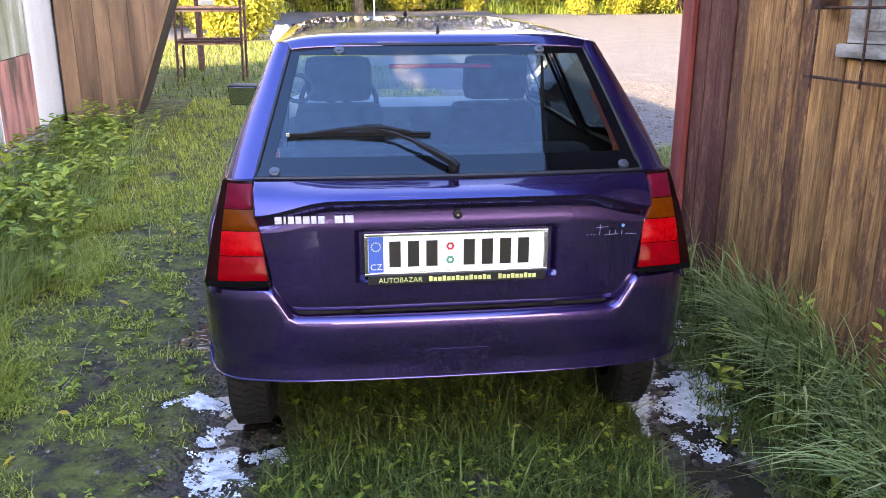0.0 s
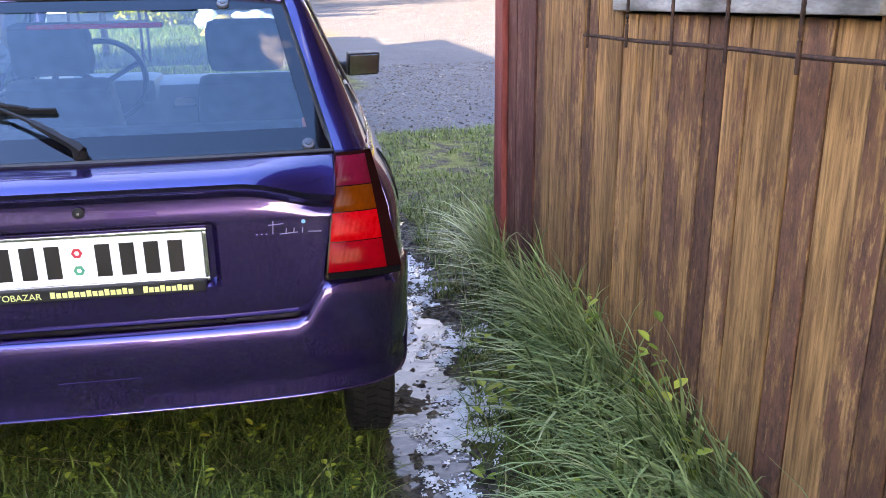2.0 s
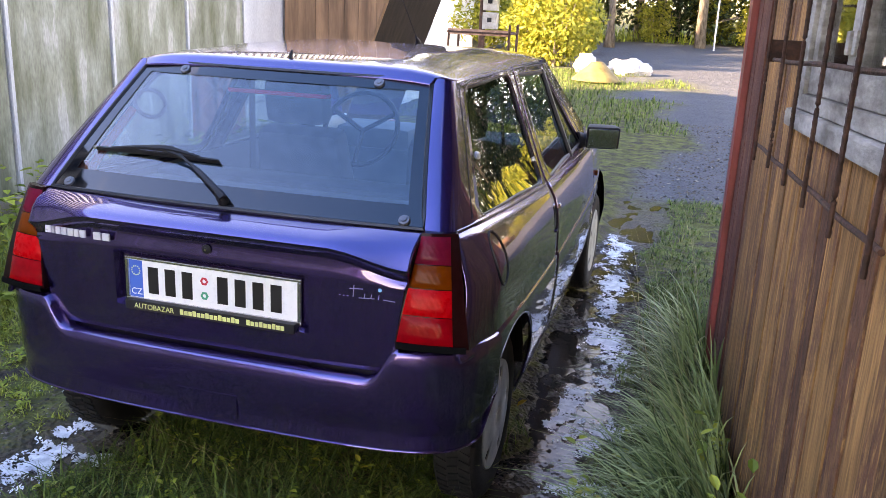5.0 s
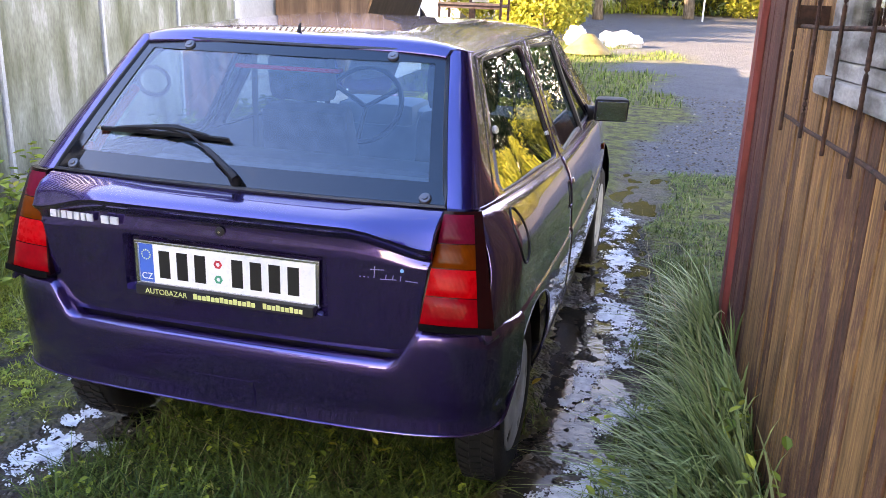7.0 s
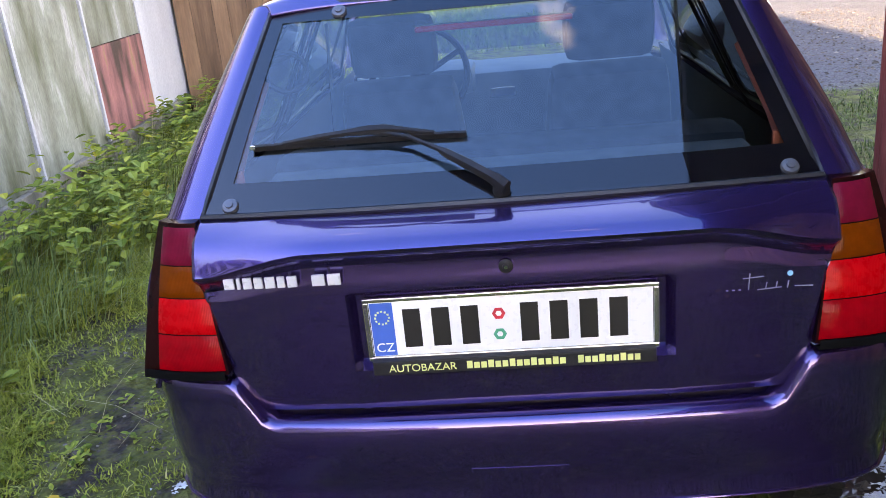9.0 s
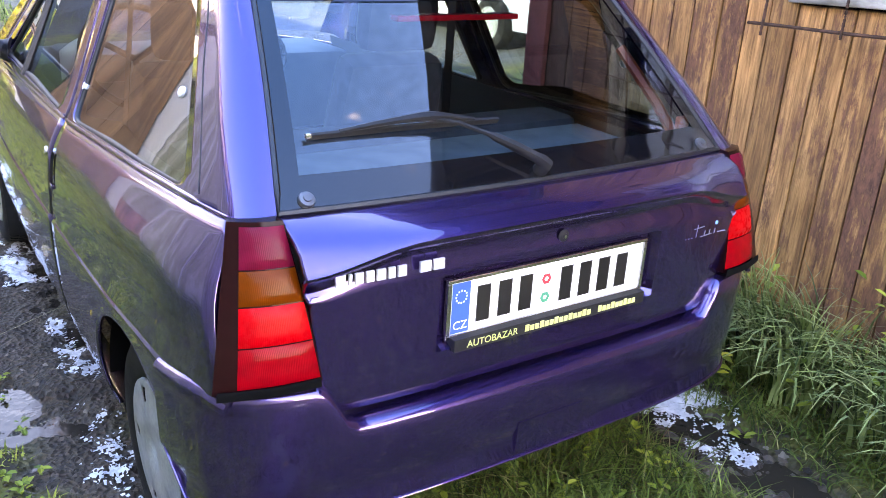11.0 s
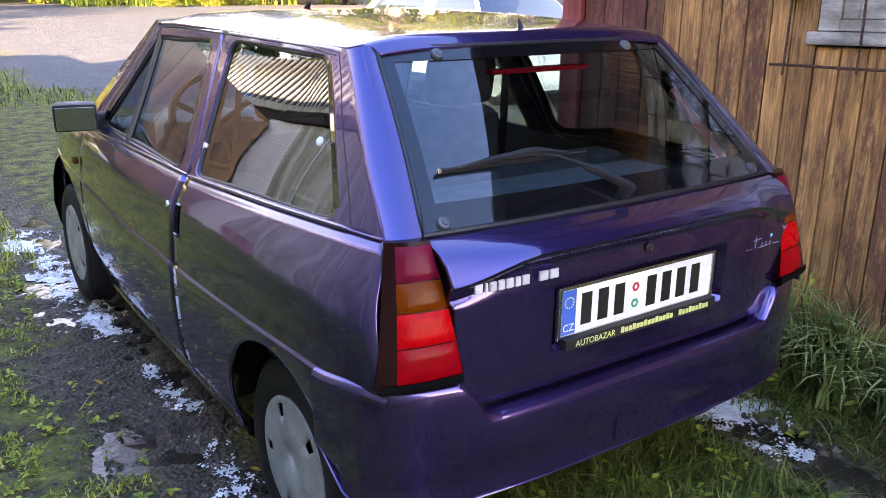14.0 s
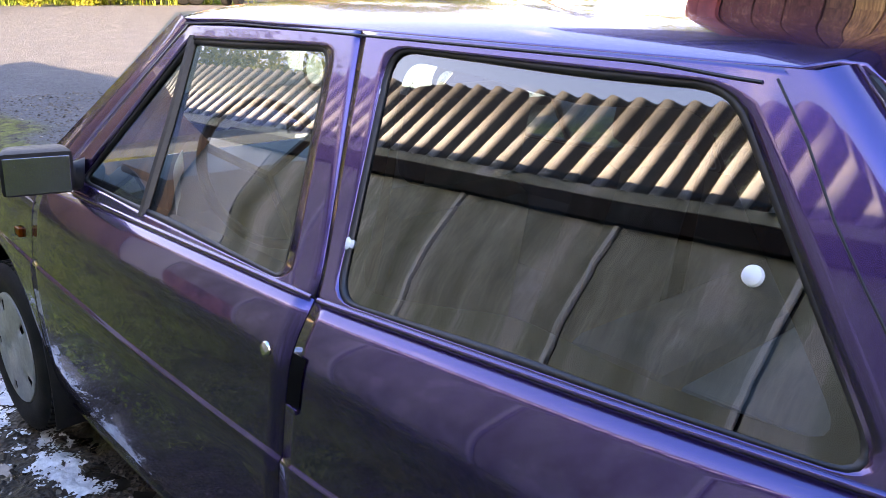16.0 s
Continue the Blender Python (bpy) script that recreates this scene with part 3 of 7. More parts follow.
# window with peeling frame and sill; it has sagged and rises a little along the wall
WIN = SHED @ Matrix(((1, 0, 0, 0), (0, 1, 0, 0), (0.035, 0, 1, -0.042), (0, 0, 0, 1)))
window = thing("window_1", (WIN @ Vector(((W0 + W1) / 2, 0, WZ0))).to_tuple(), "old casement window with peeling whitish frame and grey sill", "window", kind="structure")
bm = bmesh.new()
for lo, hi in (((W0 - 0.02, -0.012, WZ0), (W0 + 0.06, 0.08, WZ1)), ((W1 - 0.06, -0.012, WZ0), (W1 + 0.02, 0.08, WZ1)), ((W0 + 0.06, -0.012, WZ0), (W1 - 0.06, 0.08, WZ0 + 0.04)), ((W0 + 0.06, -0.012, WZ1 - 0.06), (W1 - 0.06, 0.08, WZ1))):
    box(bm, lo, hi, WIN, 0.004)
part("window_frame", bm, GREY_WOOD, window)
bm = bmesh.new()
box(bm, (W0 - 0.055, -0.030, WZ0 - 0.050), (W1 + 0.05, 0.03, WZ0 - 0.003), WIN, 0.008)
part("window_sill", bm, GREY_WOOD, window, "weathered grey-white sill board")
mid = (W0 + W1) / 2
for a, b in ((W0 + 0.062, mid - 0.002), (mid + 0.002, W1 - 0.062)):
    bm = bmesh.new()
    z0, z1 = WZ0 + 0.042, WZ1 - 0.062
    for lo, hi in (((a, 0.0, z0), (a + 0.06, 0.045, z1)), ((b - 0.06, 0.0, z0), (b, 0.045, z1)), ((a + 0.06, 0.0, z0), (b - 0.06, 0.045, z0 + 0.075)), ((a + 0.06, 0.0, z1 - 0.06), (b - 0.06, 0.045, z1)), ((a + 0.06, 0.005, z0 + 0.43), (b - 0.06, 0.04, z0 + 0.46))):
        box(bm, lo, hi, WIN, 0.004)
    part("casement", bm, GREY_WOOD, window)
    for c, d in ((z0 + 0.075, z0 + 0.43), (z0 + 0.46, z1 - 0.06)):
        bm = bmesh.new()
        box(bm, (a + 0.055, 0.02, c - 0.005), (b - 0.055, 0.024, d + 0.005), WIN)
        pane = part("pane", bm, PANE, window, "dusty glass pane")
        pane.visible_shadow = False
    bm = bmesh.new()
    box(bm, (b - 0.05 if a < mid - 0.1 else a + 0.01, -0.012, z0 + 0.10), (b - 0.02 if a < mid - 0.1 else a + 0.04, 0.0, z0 + 0.15), WIN, 0.003)
    part("hinge", bm, GREY_WOOD, window, "painted hinge plate")
CURTAIN = mat("blue_grey_curtain", (0.16, 0.20, 0.28), (0.30, 0.36, 0.46), scale=3, rough=0.9, bump=0.2, bscale=200, stretch=(2, 2, 0.3))
bm = bmesh.new()
sheet(bm, [[WIN @ Vector((W0 - 0.03 + 0.02 * i, 0.16 + 0.012 * math.sin(i * 1.1), z)) for i in range(56)] for z in (WZ0 - 0.1, WZ1 + 0.1)])
tagged(part("curtain", bm, CURTAIN, smooth=True), "faded blue-grey curtain hanging behind the window", "curtain")

# rebar grille before the window
grille = thing("window_grille", (WIN @ Vector((mid, -0.07, 1.1))).to_tuple(), "rusty ribbed reinforcing-bar grille before the shed window", "grille")
for z, a, b in ((1.160, 1.10, 2.47), (1.405, 1.12, 2.50), (1.69, 1.12, 2.50), (1.97, 1.12, 2.50)):
    bm = bmesh.new()
    tube(bm, [WIN @ Vector((a + (b - a) * i / 24, -0.072 + 0.002 * math.sin(i * 0.9), z + 0.0015 * math.sin(i * 0.5 + z))) for i in range(25)], 0.0055)
    part("rail", bm, RUST, grille)
for k, (u, z0) in enumerate(((1.165, 1.125), (1.44, 1.140), (1.70, 1.135), (1.955, 1.130), (2.22, 1.125), (2.47, 1.120))):
    bm = bmesh.new()
    steps = 110
    tube(bm, [WIN @ Vector((u + 0.004 * math.sin(i * 0.07 + k), -0.088, z0 + (2.10 - z0) * i / steps)) for i in range(steps + 1)], [0.0043 + 0.0009 * (i % 2) for i in range(steps + 1)])
    part("bar", bm, RUST, grille)
for z in (1.43, 1.97):
    for u in (1.14, 2.47):
        bm = bmesh.new()
        box(bm, (u - 0.03, -0.085, z - 0.03), (u + 0.02, 0.02, z + 0.03), WIN, 0.003)
        part("bracket", bm, RUST, grille)


# ---- the white-panelled building on the other side ----
yl = math.degrees(math.atan(0.063))
LEFT = Matrix.Translation((-2.73 + 0.063 * 3.28, 0, 0)) @ pose(0, 0, 0, 0, 0, yl)
# In LEFT's frame y runs along the wall, x outwards to the yard.
left = thing("wall_hall", (LEFT @ Vector((0, 2, 0))).to_tuple(), "long hall wall of dirty white upright panels on a concrete base", "wall", kind="structure")
bm = bmesh.new()
box(bm, (-0.20, -12.0, -0.1), (0.03, 6.05, 0.285), LEFT, 0.008)
part("concrete_base", bm, CONCRETE, left, "mossy cracked concrete plinth")
bm = bmesh.new()
box(bm, (-0.16, -12.0, 0.285), (-0.03, 9.3, 2.5), LEFT)
part("wall_core", bm, DARK_AND_SHADED_WOOD, left)
bm = bmesh.new()
box(bm, (-0.03, -12.0, 2.26), (0.03, 6.1, 2.38), LEFT, 0.004)
part("wall_beam", bm, DARK_AND_SHADED_WOOD, left, "dark timber beam along the wall top")
bm = bmesh.new()
prism(bm, [(-0.2, 0), (-0.2, 2.5), (-10.2, 2.5), (-10.2, 0)], 9.15, 9.3, LEFT)
prism(bm, [(-0.2, 0), (-0.2, 2.5), (-10.2, 2.5), (-10.2, 0)], -12, -11.9, LEFT)
box(bm, (-10.2, -11.9, 0), (-10.1, 9.15, 2.5), LEFT)
part("far_wall", bm, WHITE_WALL, left)
hall_roof = thing("hall_roof", (LEFT @ Vector((0, 0, 2.5))).to_tuple(), "flat dark roof behind a low clear corrugated parapet sheet", "roof", kind="structure")
bm = bmesh.new()
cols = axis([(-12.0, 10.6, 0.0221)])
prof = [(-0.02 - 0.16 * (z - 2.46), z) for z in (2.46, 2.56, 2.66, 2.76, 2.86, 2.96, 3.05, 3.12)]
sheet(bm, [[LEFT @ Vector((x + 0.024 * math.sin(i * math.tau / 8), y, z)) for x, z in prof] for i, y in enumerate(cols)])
eave = part("parapet_sheet", bm, CLEAR, hall_roof, "clear corrugated sheet, its bright stripes and upward darkening put into the colour", smooth=True, angle=60)
stripe_shade = eave.data.color_attributes.new("stripe_shade", "FLOAT_COLOR", "POINT")
# lit-looking crests, dark troughs and a darkening top, all put into the colour
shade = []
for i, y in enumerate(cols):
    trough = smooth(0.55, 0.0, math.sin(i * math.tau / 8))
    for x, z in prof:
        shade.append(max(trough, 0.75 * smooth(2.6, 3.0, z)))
stripe_shade.data.foreach_set("color", [c for d in shade for c in (d, d, d, 1.0)])
bm = bmesh.new()
box(bm, (-10.3, -12.1, 2.50), (-0.10, 10.6, 2.56), LEFT)
part("roof_deck", bm, ROOFING, hall_roof)
bm = bmesh.new()
box(bm, (-0.05, -12.0, 2.38), (-0.012, 10.6, 2.47), LEFT, 0.004)
part("top_board", bm, PANEL_DIRTY, hall_roof, "dirty white board over the wall beam")
bm = bmesh.new()
for y in (-9, -6, -3, 0, 3, 6, 9):
    box(bm, (-0.55, y - 0.03, 2.5), (-0.49, y + 0.03, 3.05), LEFT)
    box(bm, (-0.55, y - 0.03, 2.99), (-0.16, y + 0.03, 3.05), LEFT)
part("parapet_studs", bm, DARK_AND_SHADED_WOOD, hall_roof)


# ---- the violet hatchback ----
R_WHEEL, Y_RW, Y_FW = 0.268, 0.520, 2.805
car = thing("hatchback_car", (0, 1.6, 0), "small violet metallic three-door hatchback, freshly washed, parked on wet ruts", "car")

Z_TAB = [0.10, 0.19, 0.25, 0.36, 0.45, 0.56, 0.62, 0.72, 0.80, 0.86, 0.90, 0.945, 1.10, 1.28, 1.40]
W_TAB = [0.66, 0.705, 0.735, 0.759, 0.768, 0.774, 0.774, 0.772, 0.764, 0.738, 0.711, 0.6865, 0.618, 0.538, 0.485]
Y_TAB = [0.0, 0.05, 0.07, 0.14, 0.27, 0.60, 1.0, 1.9, 2.35, 2.70, 3.0, 3.25, 3.45, 3.55]
T_TAB = [0.885, 0.914, 0.924, 0.951, 0.983, 1.0, 1.0, 1.0, 0.985, 0.962, 0.93, 0.885, 0.80, 0.70]
zz = np.linspace(0.10, 1.40, 261)
ww = np.interp(zz, Z_TAB, W_TAB)
kern = np.exp(-0.5 * (np.arange(-12, 13) / 4.0) ** 2)
ww = np.convolve(np.pad(ww, 12, mode="edge"), kern / kern.sum(), "valid")
yy = np.linspace(0, 3.55, 356)
ty = np.interp(yy, Y_TAB, T_TAB)
ty = np.convolve(np.pad(ty, 12, mode="edge"), kern / kern.sum(), "valid")


def crease(y):
    return 0.632 - 0.022 * smooth(0.3, 1.2, y) + 0.03 * smooth(1.3, 2.7, y)


def flank(s, y, z, out=0.0):
    """A point of the body's side at length y and height z."""
    w = float(np.interp(z, zz, ww)) * float(np.interp(y, yy, ty))
    w -= 0.006 * smooth(crease(y) - 0.001, crease(y) + 0.006, z) * smooth(0.95, 0.72, z)
    return Vector((s * (w + out), y, z))


def belt(y):
    return float(np.interp(y, [0.1, 0.3, 1.15, 1.85, 2.15, 2.55, 3.3], [0.948, 0.944, 0.896, 0.884, 0.878, 0.865, 0.80]))


def arch(y, yc, r, sill):
    d = r * r - (y - yc) ** 2
    return max(sill, R_WHEEL + 0.01 + math.sqrt(d)) if d > 0 else sill


def sill_z(y):
    return 0.205


def span(a, b, k, ease=False):
    return [a + (b - a) * (0.5 - 0.5 * math.cos(math.pi * i / k) if ease else i / k) for i in range(k + 1)]


def heights(lo, hi, y, k=14):
    """Rows from lo to hi that meet the crease."""
    c = crease(y)
    if lo > c - 0.01:
        return [lo + (hi - lo) * i / (k + 4) for i in range(k + 5)]
    return [lo + (c - 0.002 - lo) * i / 6 for i in range(7)] + [c + 0.002, c + 0.005] + [c + 0.008 + (hi - c - 0.008) * i / (k - 5) for i in range(k - 4)]


def flank_panel(name, s, ys, low, top, shift=None, label=""):
    bm = bmesh.new()
    grid = []
    for y in ys:
        hs = heights(low(y), top(y), y)
        if len(hs) != 19:
            hs = [hs[0] + (hs[-1] - hs[0]) * i / 18 for i in range(19)]
        grid.append([flank(s, y + (shift(y, z) if shift else 0), z) for z in hs])
    sheet(bm, grid)
    return solid(part(name, bm, PAINT, car, label, smooth=True, angle=50), 0.010)


def seam_y(z):
    """The line between door and quarter panel."""
    return float(np.interp(z, [0.2, 0.55, 0.9, 1.30], [1.262, 1.225, 1.185, 1.300]))


RA = 0.322
for s in (-1, 1):
    # lower quarter panel: lamp edge, behind the arch, arch, before the arch to the door seam
    def rear_shift(y, z):
        return smooth(0.22, 0.08, y) * (float(np.interp(z, [0.64, 0.95], [0.070, 0.146])) - 0.08) + smooth(0.9, 1.2, y) * (seam_y(z) - 0.003 - 1.2)
    quarter = flank_panel("rear_quarter_panel", s, [0.08, 0.12, 0.16, 0.198] + span(0.199, 0.841, 40, True)[1:-1] + [0.842] + span(0.87, 1.2, 10), lambda y: max(arch(y, Y_RW, RA, 0.205), 0.62 if y < 0.20 else 0.0), lambda y: belt(y) - 0.002, rear_shift)

    def door_shift(y, z):
        back = smooth(1.6, 1.2, y) * (seam_y(z) + 0.003 - 1.2)
        return back + smooth(2.1, 2.47, y) * float(np.interp(z, [0.2, 0.6, 0.9], [-0.02, 0.0, -0.06]))
    door = flank_panel("door", s, span(1.2, 2.47, 26), lambda y: 0.215, lambda y: belt(y) - 0.002, door_shift)

    def wing_shift(y, z):
        return smooth(2.7, 2.475, y) * float(np.interp(z, [0.2, 0.6, 0.9], [-0.02, 0.0, -0.06]))
    flank_panel("front_wing", s, [2.475, 2.48] + span(2.483, 3.127, 40, True)[1:-1] + [3.13] + span(3.16, 3.36, 6), lambda y: max(arch(y, Y_FW, RA, 0.215), 0.44 if y > 3.12 else 0), lambda y: belt(y) - 0.012, wing_shift)
    # sill
    bm = bmesh.new()
    sheet(bm, [[flank(s, y, z, o) for z, o in ((0.203, -0.004), (0.195, 0.004), (0.17, -0.004), (0.15, -0.05))] for y in span(0.85, 2.47, 20)])
    part("sill", bm, PAINT, car, smooth=True)
    # arch liners
    for yc in (Y_RW, Y_FW):
        bm = bmesh.new()
        sheet(bm, [[flank(s, yc + (RA + 0.004) * math.cos(a), 0, 0) * 0 + Vector((s * w, yc + (RA + 0.006) * math.cos(a), R_WHEEL + 0.01 + (RA + 0.006) * math.sin(a))) for w in (0.735, 0.60, 0.45)] for a in span(0.12, math.pi - 0.12, 24)])
        part("wheel_arch_liner", bm, UNDER, car, smooth=True)


def ring_of(points, per):
    """Points round a closed outline with rounded corners: (y, z, radius)."""
    out = []
    k = len(points)
    for i, (y, z, r) in enumerate(points):
        p0, p1, p2 = Vector(points[i - 1][:2]), Vector((y, z)), Vector(points[(i + 1) % k][:2])
        a, b = (p0 - p1).normalized(), (p2 - p1).normalized()
        st, en = p1 + a * r, p1 + b * r
        for j in range(per + 1):
            t = j / per
            out.append((st * (1 - t) ** 2 + p1 * 2 * t * (1 - t) + en * t * t))
    return out


def dense(points, step=0.03):
    out = []
    for i, p in enumerate(points):
        q = points[(i + 1) % len(points)]
        k = max(1, round((q - p).length / step))
        out += [p.lerp(q, j / k) for j in range(k)]
    return out


def nearest_ring(inner, outer):
    """For every inner point the outer one in the same direction from the middle."""
    mid = sum(inner, Vector((0, 0))) / len(inner)
    segs = [(outer[i], outer[(i + 1) % len(outer)]) for i in range(len(outer))]
    res = []
    for p in inner:
        d = (p - mid).normalized()
        best = None
        for a, b in segs:
            e = b - a
            den = d.x * e.y - d.y * e.x
            if abs(den) < 1e-9:
                continue
            t = ((a - mid).x * e.y - (a - mid).y * e.x) / den
            u = ((a - mid).x * d.y - (a - mid).y * d.x) / den
            if t > 0 and -1e-6 <= u <= 1 + 1e-6 and (best is None or t < best):
                best = t
        res.append(mid + d * best if best else p)
    return res


def window_ring(name, s, inner, outer, material, depth=0.0, thick=0.010, steps=4):
    bm = bmesh.new()
    rows = []
    far = nearest_ring(inner, outer)
    for c_ in outer if len(outer) < 12 else ():
        i = min(range(len(far)), key=lambda k: (far[k] - c_).length)
        far[i] = c_.copy()
    for k in range(steps + 1):
        rows.append([flank(s, *p.lerp(q, k / steps), out=-depth) for p, q in zip(inner, far)])
    sheet(bm, [r + [r[0]] for r in rows])
    bmesh.ops.remove_doubles(bm, verts=bm.verts, dist=1e-5)
    ob = part(name, bm, material, car, smooth=True, angle=50)
    return solid(ob, thick) if thick else ob


def side_pane(s, outline, inset, name="side_window"):
    bm = bmesh.new()
    mid = sum(outline, Vector((0, 0))) / len(outline)
    rows = [[flank(s, *mid.lerp(p, k / 6), out=-inset) for p in outline] for k in range(1, 7)]
    grid = sheet(bm, [r + [r[0]] for r in rows])
    bmesh.ops.remove_doubles(bm, verts=bm.verts, dist=1e-5)
    c = bm.verts.new(flank(s, *mid, out=-inset))
    inner = [v for v in bm.verts if v != c and any(len(e.link_faces) == 1 for e in v.link_edges) and (v.co - c.co).length < 0.12]
    first = sorted(inner, key=lambda v: math.atan2(v.co.z - c.co.z, v.co.y - c.co.y))
    for i in range(len(first)):
        bm.faces.new((c, first[i], first[(i + 1) % len(first)]))
    ob = part(name, bm, SIDE_GLASS, car, "dark tinted side window", smooth=True, angle=80)
    ob.visible_shadow = False
    return ob


ROOF_E = 1.298
Q_OPEN = dense(ring_of([(1.150, 0.902, 0.05), (0.338, 0.948, 0.05), (0.605, 1.276, 0.05), (1.218, 1.278, 0.05)], 5))
Q_OUT = [Vector(p) for p in ((seam_y(0.897) - 0.003, belt(1.18)), (0.70, belt(0.7)), (0.27, belt(0.27)), (0.16, 0.9485), (0.52, ROOF_E), (0.95, ROOF_E), (seam_y(1.298) - 0.003, ROOF_E))]
D_OPEN = dense(ring_of([(2.20, 0.905, 0.03), (1.285, 0.897, 0.03), (1.368, 1.268, 0.04), (1.880, 1.252, 0.03)], 5))
D_OUT = [Vector(p) for p in ((2.36, 0.872), (seam_y(0.9) + 0.003, belt(1.2)), (seam_y(1.298) + 0.003, ROOF_E), (1.90, 1.284))]
for s in (-1, 1):
    window_ring("quarter_window_surround", s, Q_OPEN, Q_OUT, PAINT, steps=5)
    window_ring("door_window_surround", s, D_OPEN, D_OUT, PAINT, steps=4)
    mq = sum(Q_OPEN, Vector((0, 0))) / len(Q_OPEN)
    md = sum(D_OPEN, Vector((0, 0))) / len(D_OPEN)
    q_in = [p + (mq - p).normalized() * 0.009 for p in Q_OPEN]
    d_in = [p + (md - p).normalized() * 0.011 for p in D_OPEN]
    window_ring("window_seal", s, q_in, [p + (p - mq).normalized() * 0.003 for p in Q_OPEN], SEAL, depth=0.003, thick=0.012, steps=1)
    window_ring("window_seal", s, d_in, [p + (p - md).normalized() * 0.003 for p in D_OPEN], SEAL, depth=0.004, thick=0.012, steps=1)
    side_pane(s, Q_OPEN, 0.009, "quarter_window")
    side_pane(s, D_OPEN, 0.012, "door_window")
    # printed border of the quarter window and its round fixings
    window_ring("window_border", s, [p + (mq - p).normalized() * 0.045 for p in Q_OPEN], Q_OPEN, FRIT, depth=0.0115, thick=0, steps=1)
    for y, z in ((1.165, 0.980), (1.215, 1.205), (0.520, 1.088)):
        bm = bmesh.new()
        m = Matrix.Translation(flank(s, y, z, -0.010)) @ Vector((s * 0.914, 0, 0.406)).to_track_quat("Z", "Y").to_matrix().to_4x4()
        lathe(bm, [(0.0, 0.009), (0.007, 0.0088), (0.0112, 0.006), (0.0122, 0.0)], 20, m)
        part("window_fixing", bm, WHITE_PLASTIC, car, "round white window fixing", smooth=True)
    # divider of the door window
    bm = bmesh.new()
    pts = [flank(s, y, z, -0.006) for y, z in ((1.828, 0.892), (1.85, 1.08), (1.872, 1.256))]
    tube(bm, pts, 0.011, 6)
    part("window_divider", bm, SEAL, car, smooth=True)
    # bright ledge under the windows and drip rail over them
    bm = bmesh.new()
    tube(bm, [flank(s, y, belt(y) - 0.002, -0.001) for y in span(0.165, 1.178, 30)], [0.0036] * 4 + [0.0058] * 26 + [0.005], 10)
    part("waist_ledge", bm, PAINT, car, smooth=True)
    bm = bmesh.new()
    tube(bm, [flank(s, y, belt(y) - 0.002, -0.001) for y in span(1.195, 2.2, 24)], 0.0055, 10)
    part("waist_ledge", bm, PAINT, car, smooth=True)
    bm = bmesh.new()
    tube(bm, [flank(s, y, 1.291 - 0.010 * smooth(0.75, 0.55, y) - 0.01 * smooth(1.7, 1.95, y), 0.001) for y in span(0.575, 1.93, 40)], 0.0022, 6)
    part("drip_rail", bm, SEAL, car, smooth=True)
    # waist lock and pull recess of the door
    bm = bmesh.new()
    m = Matrix.Translation(flank(s, 1.270, 0.792, -0.002)) @ Vector((s, 0, 0.25)).to_track_quat("Z", "Y").to_matrix().to_4x4()
    lathe(bm, [(0.0, 0.007), (0.010, 0.007), (0.0125, 0.005), (0.0135, 0.0)], 20, m)
    part("door_lock", bm, CHROME, car, "round bright door lock", smooth=True)
    bm = bmesh.new()
    rows = [[flank(s, seam_y(z) - d, z, 0.0025) for d in (0.042, 0.006)] for z in span(0.722, 0.812, 6)]
    sheet(bm, rows)
    part("pull_recess", bm, UNDER, car, "dark door pull recess")
    bm = bmesh.new()
    box(bm, (-0.004, -0.014, -0.006), (0.005, 0.014, 0.006), Matrix.Translation(flank(s, 1.182, 0.719, 0.002)), 0.003)
    part("pull_lip", bm, PAINT, car)
    # side lamp on the wing
    bm = bmesh.new()
    box(bm, (-0.008, -0.020, -0.013), (0.008, 0.020, 0.013), Matrix.Translation(flank(s, 2.565, 0.700, 0.003)), 0.004)
    part("side_indicator", bm, LENS_AMBER, car, "small amber indicator")
    # mudflap behind the front wheel
    bm = bmesh.new()
    sheet(bm, [[(s * w, 2.50 - 0.02 * k / 5 - 0.02 * math.sin(k * 0.5), 0.42 - 0.29 * k / 5) for w in (0.55, 0.62, 0.70, 0.745)] for k in range(6)])
    flap = solid(part("mudflap", bm, RUBBER, car, "black rubber mudflap with a pale mark", smooth=True), 0.008)
    for k in range(7):
        bm = bmesh.new()
        box(bm, (-0.008, -0.002, -0.009), (0.008, 0.0, 0.009), Matrix.Translation((s * (0.575 + k * 0.024), 2.462, 0.16)))
        part("flap_mark", bm, WHITE_PLASTIC, flap)

# thin seam of the pillar trim, from the gutter down to the ledge's end
for s in (-1, 1):
    bm = bmesh.new()
    tube(bm, [flank(s, y, z, 0.0) for y, z in ((0.560, 1.286), (0.506, 1.226), (0.455, 1.158), (0.405, 1.102), (0.345, 1.038), (0.302, 0.988), (0.278, 0.956))], 0.0016, 6)
    part("trim_seam", bm, SEAL, car, smooth=True)

# fuel flap on one side
bm = bmesh.new()
cy, cz = 0.36, 0.83
ringp = [Vector((cy + 0.052 * math.cos(a), cz + 0.075 * math.sin(a))) for a in span(0, math.tau, 28)[:-1]]
tube(bm, [flank(1, *p, 0.0008) for p in ringp], 0.0028, 6, closed=True)
part("fuel_flap_gap", bm, SEAL, car, "round fuel flap outline")


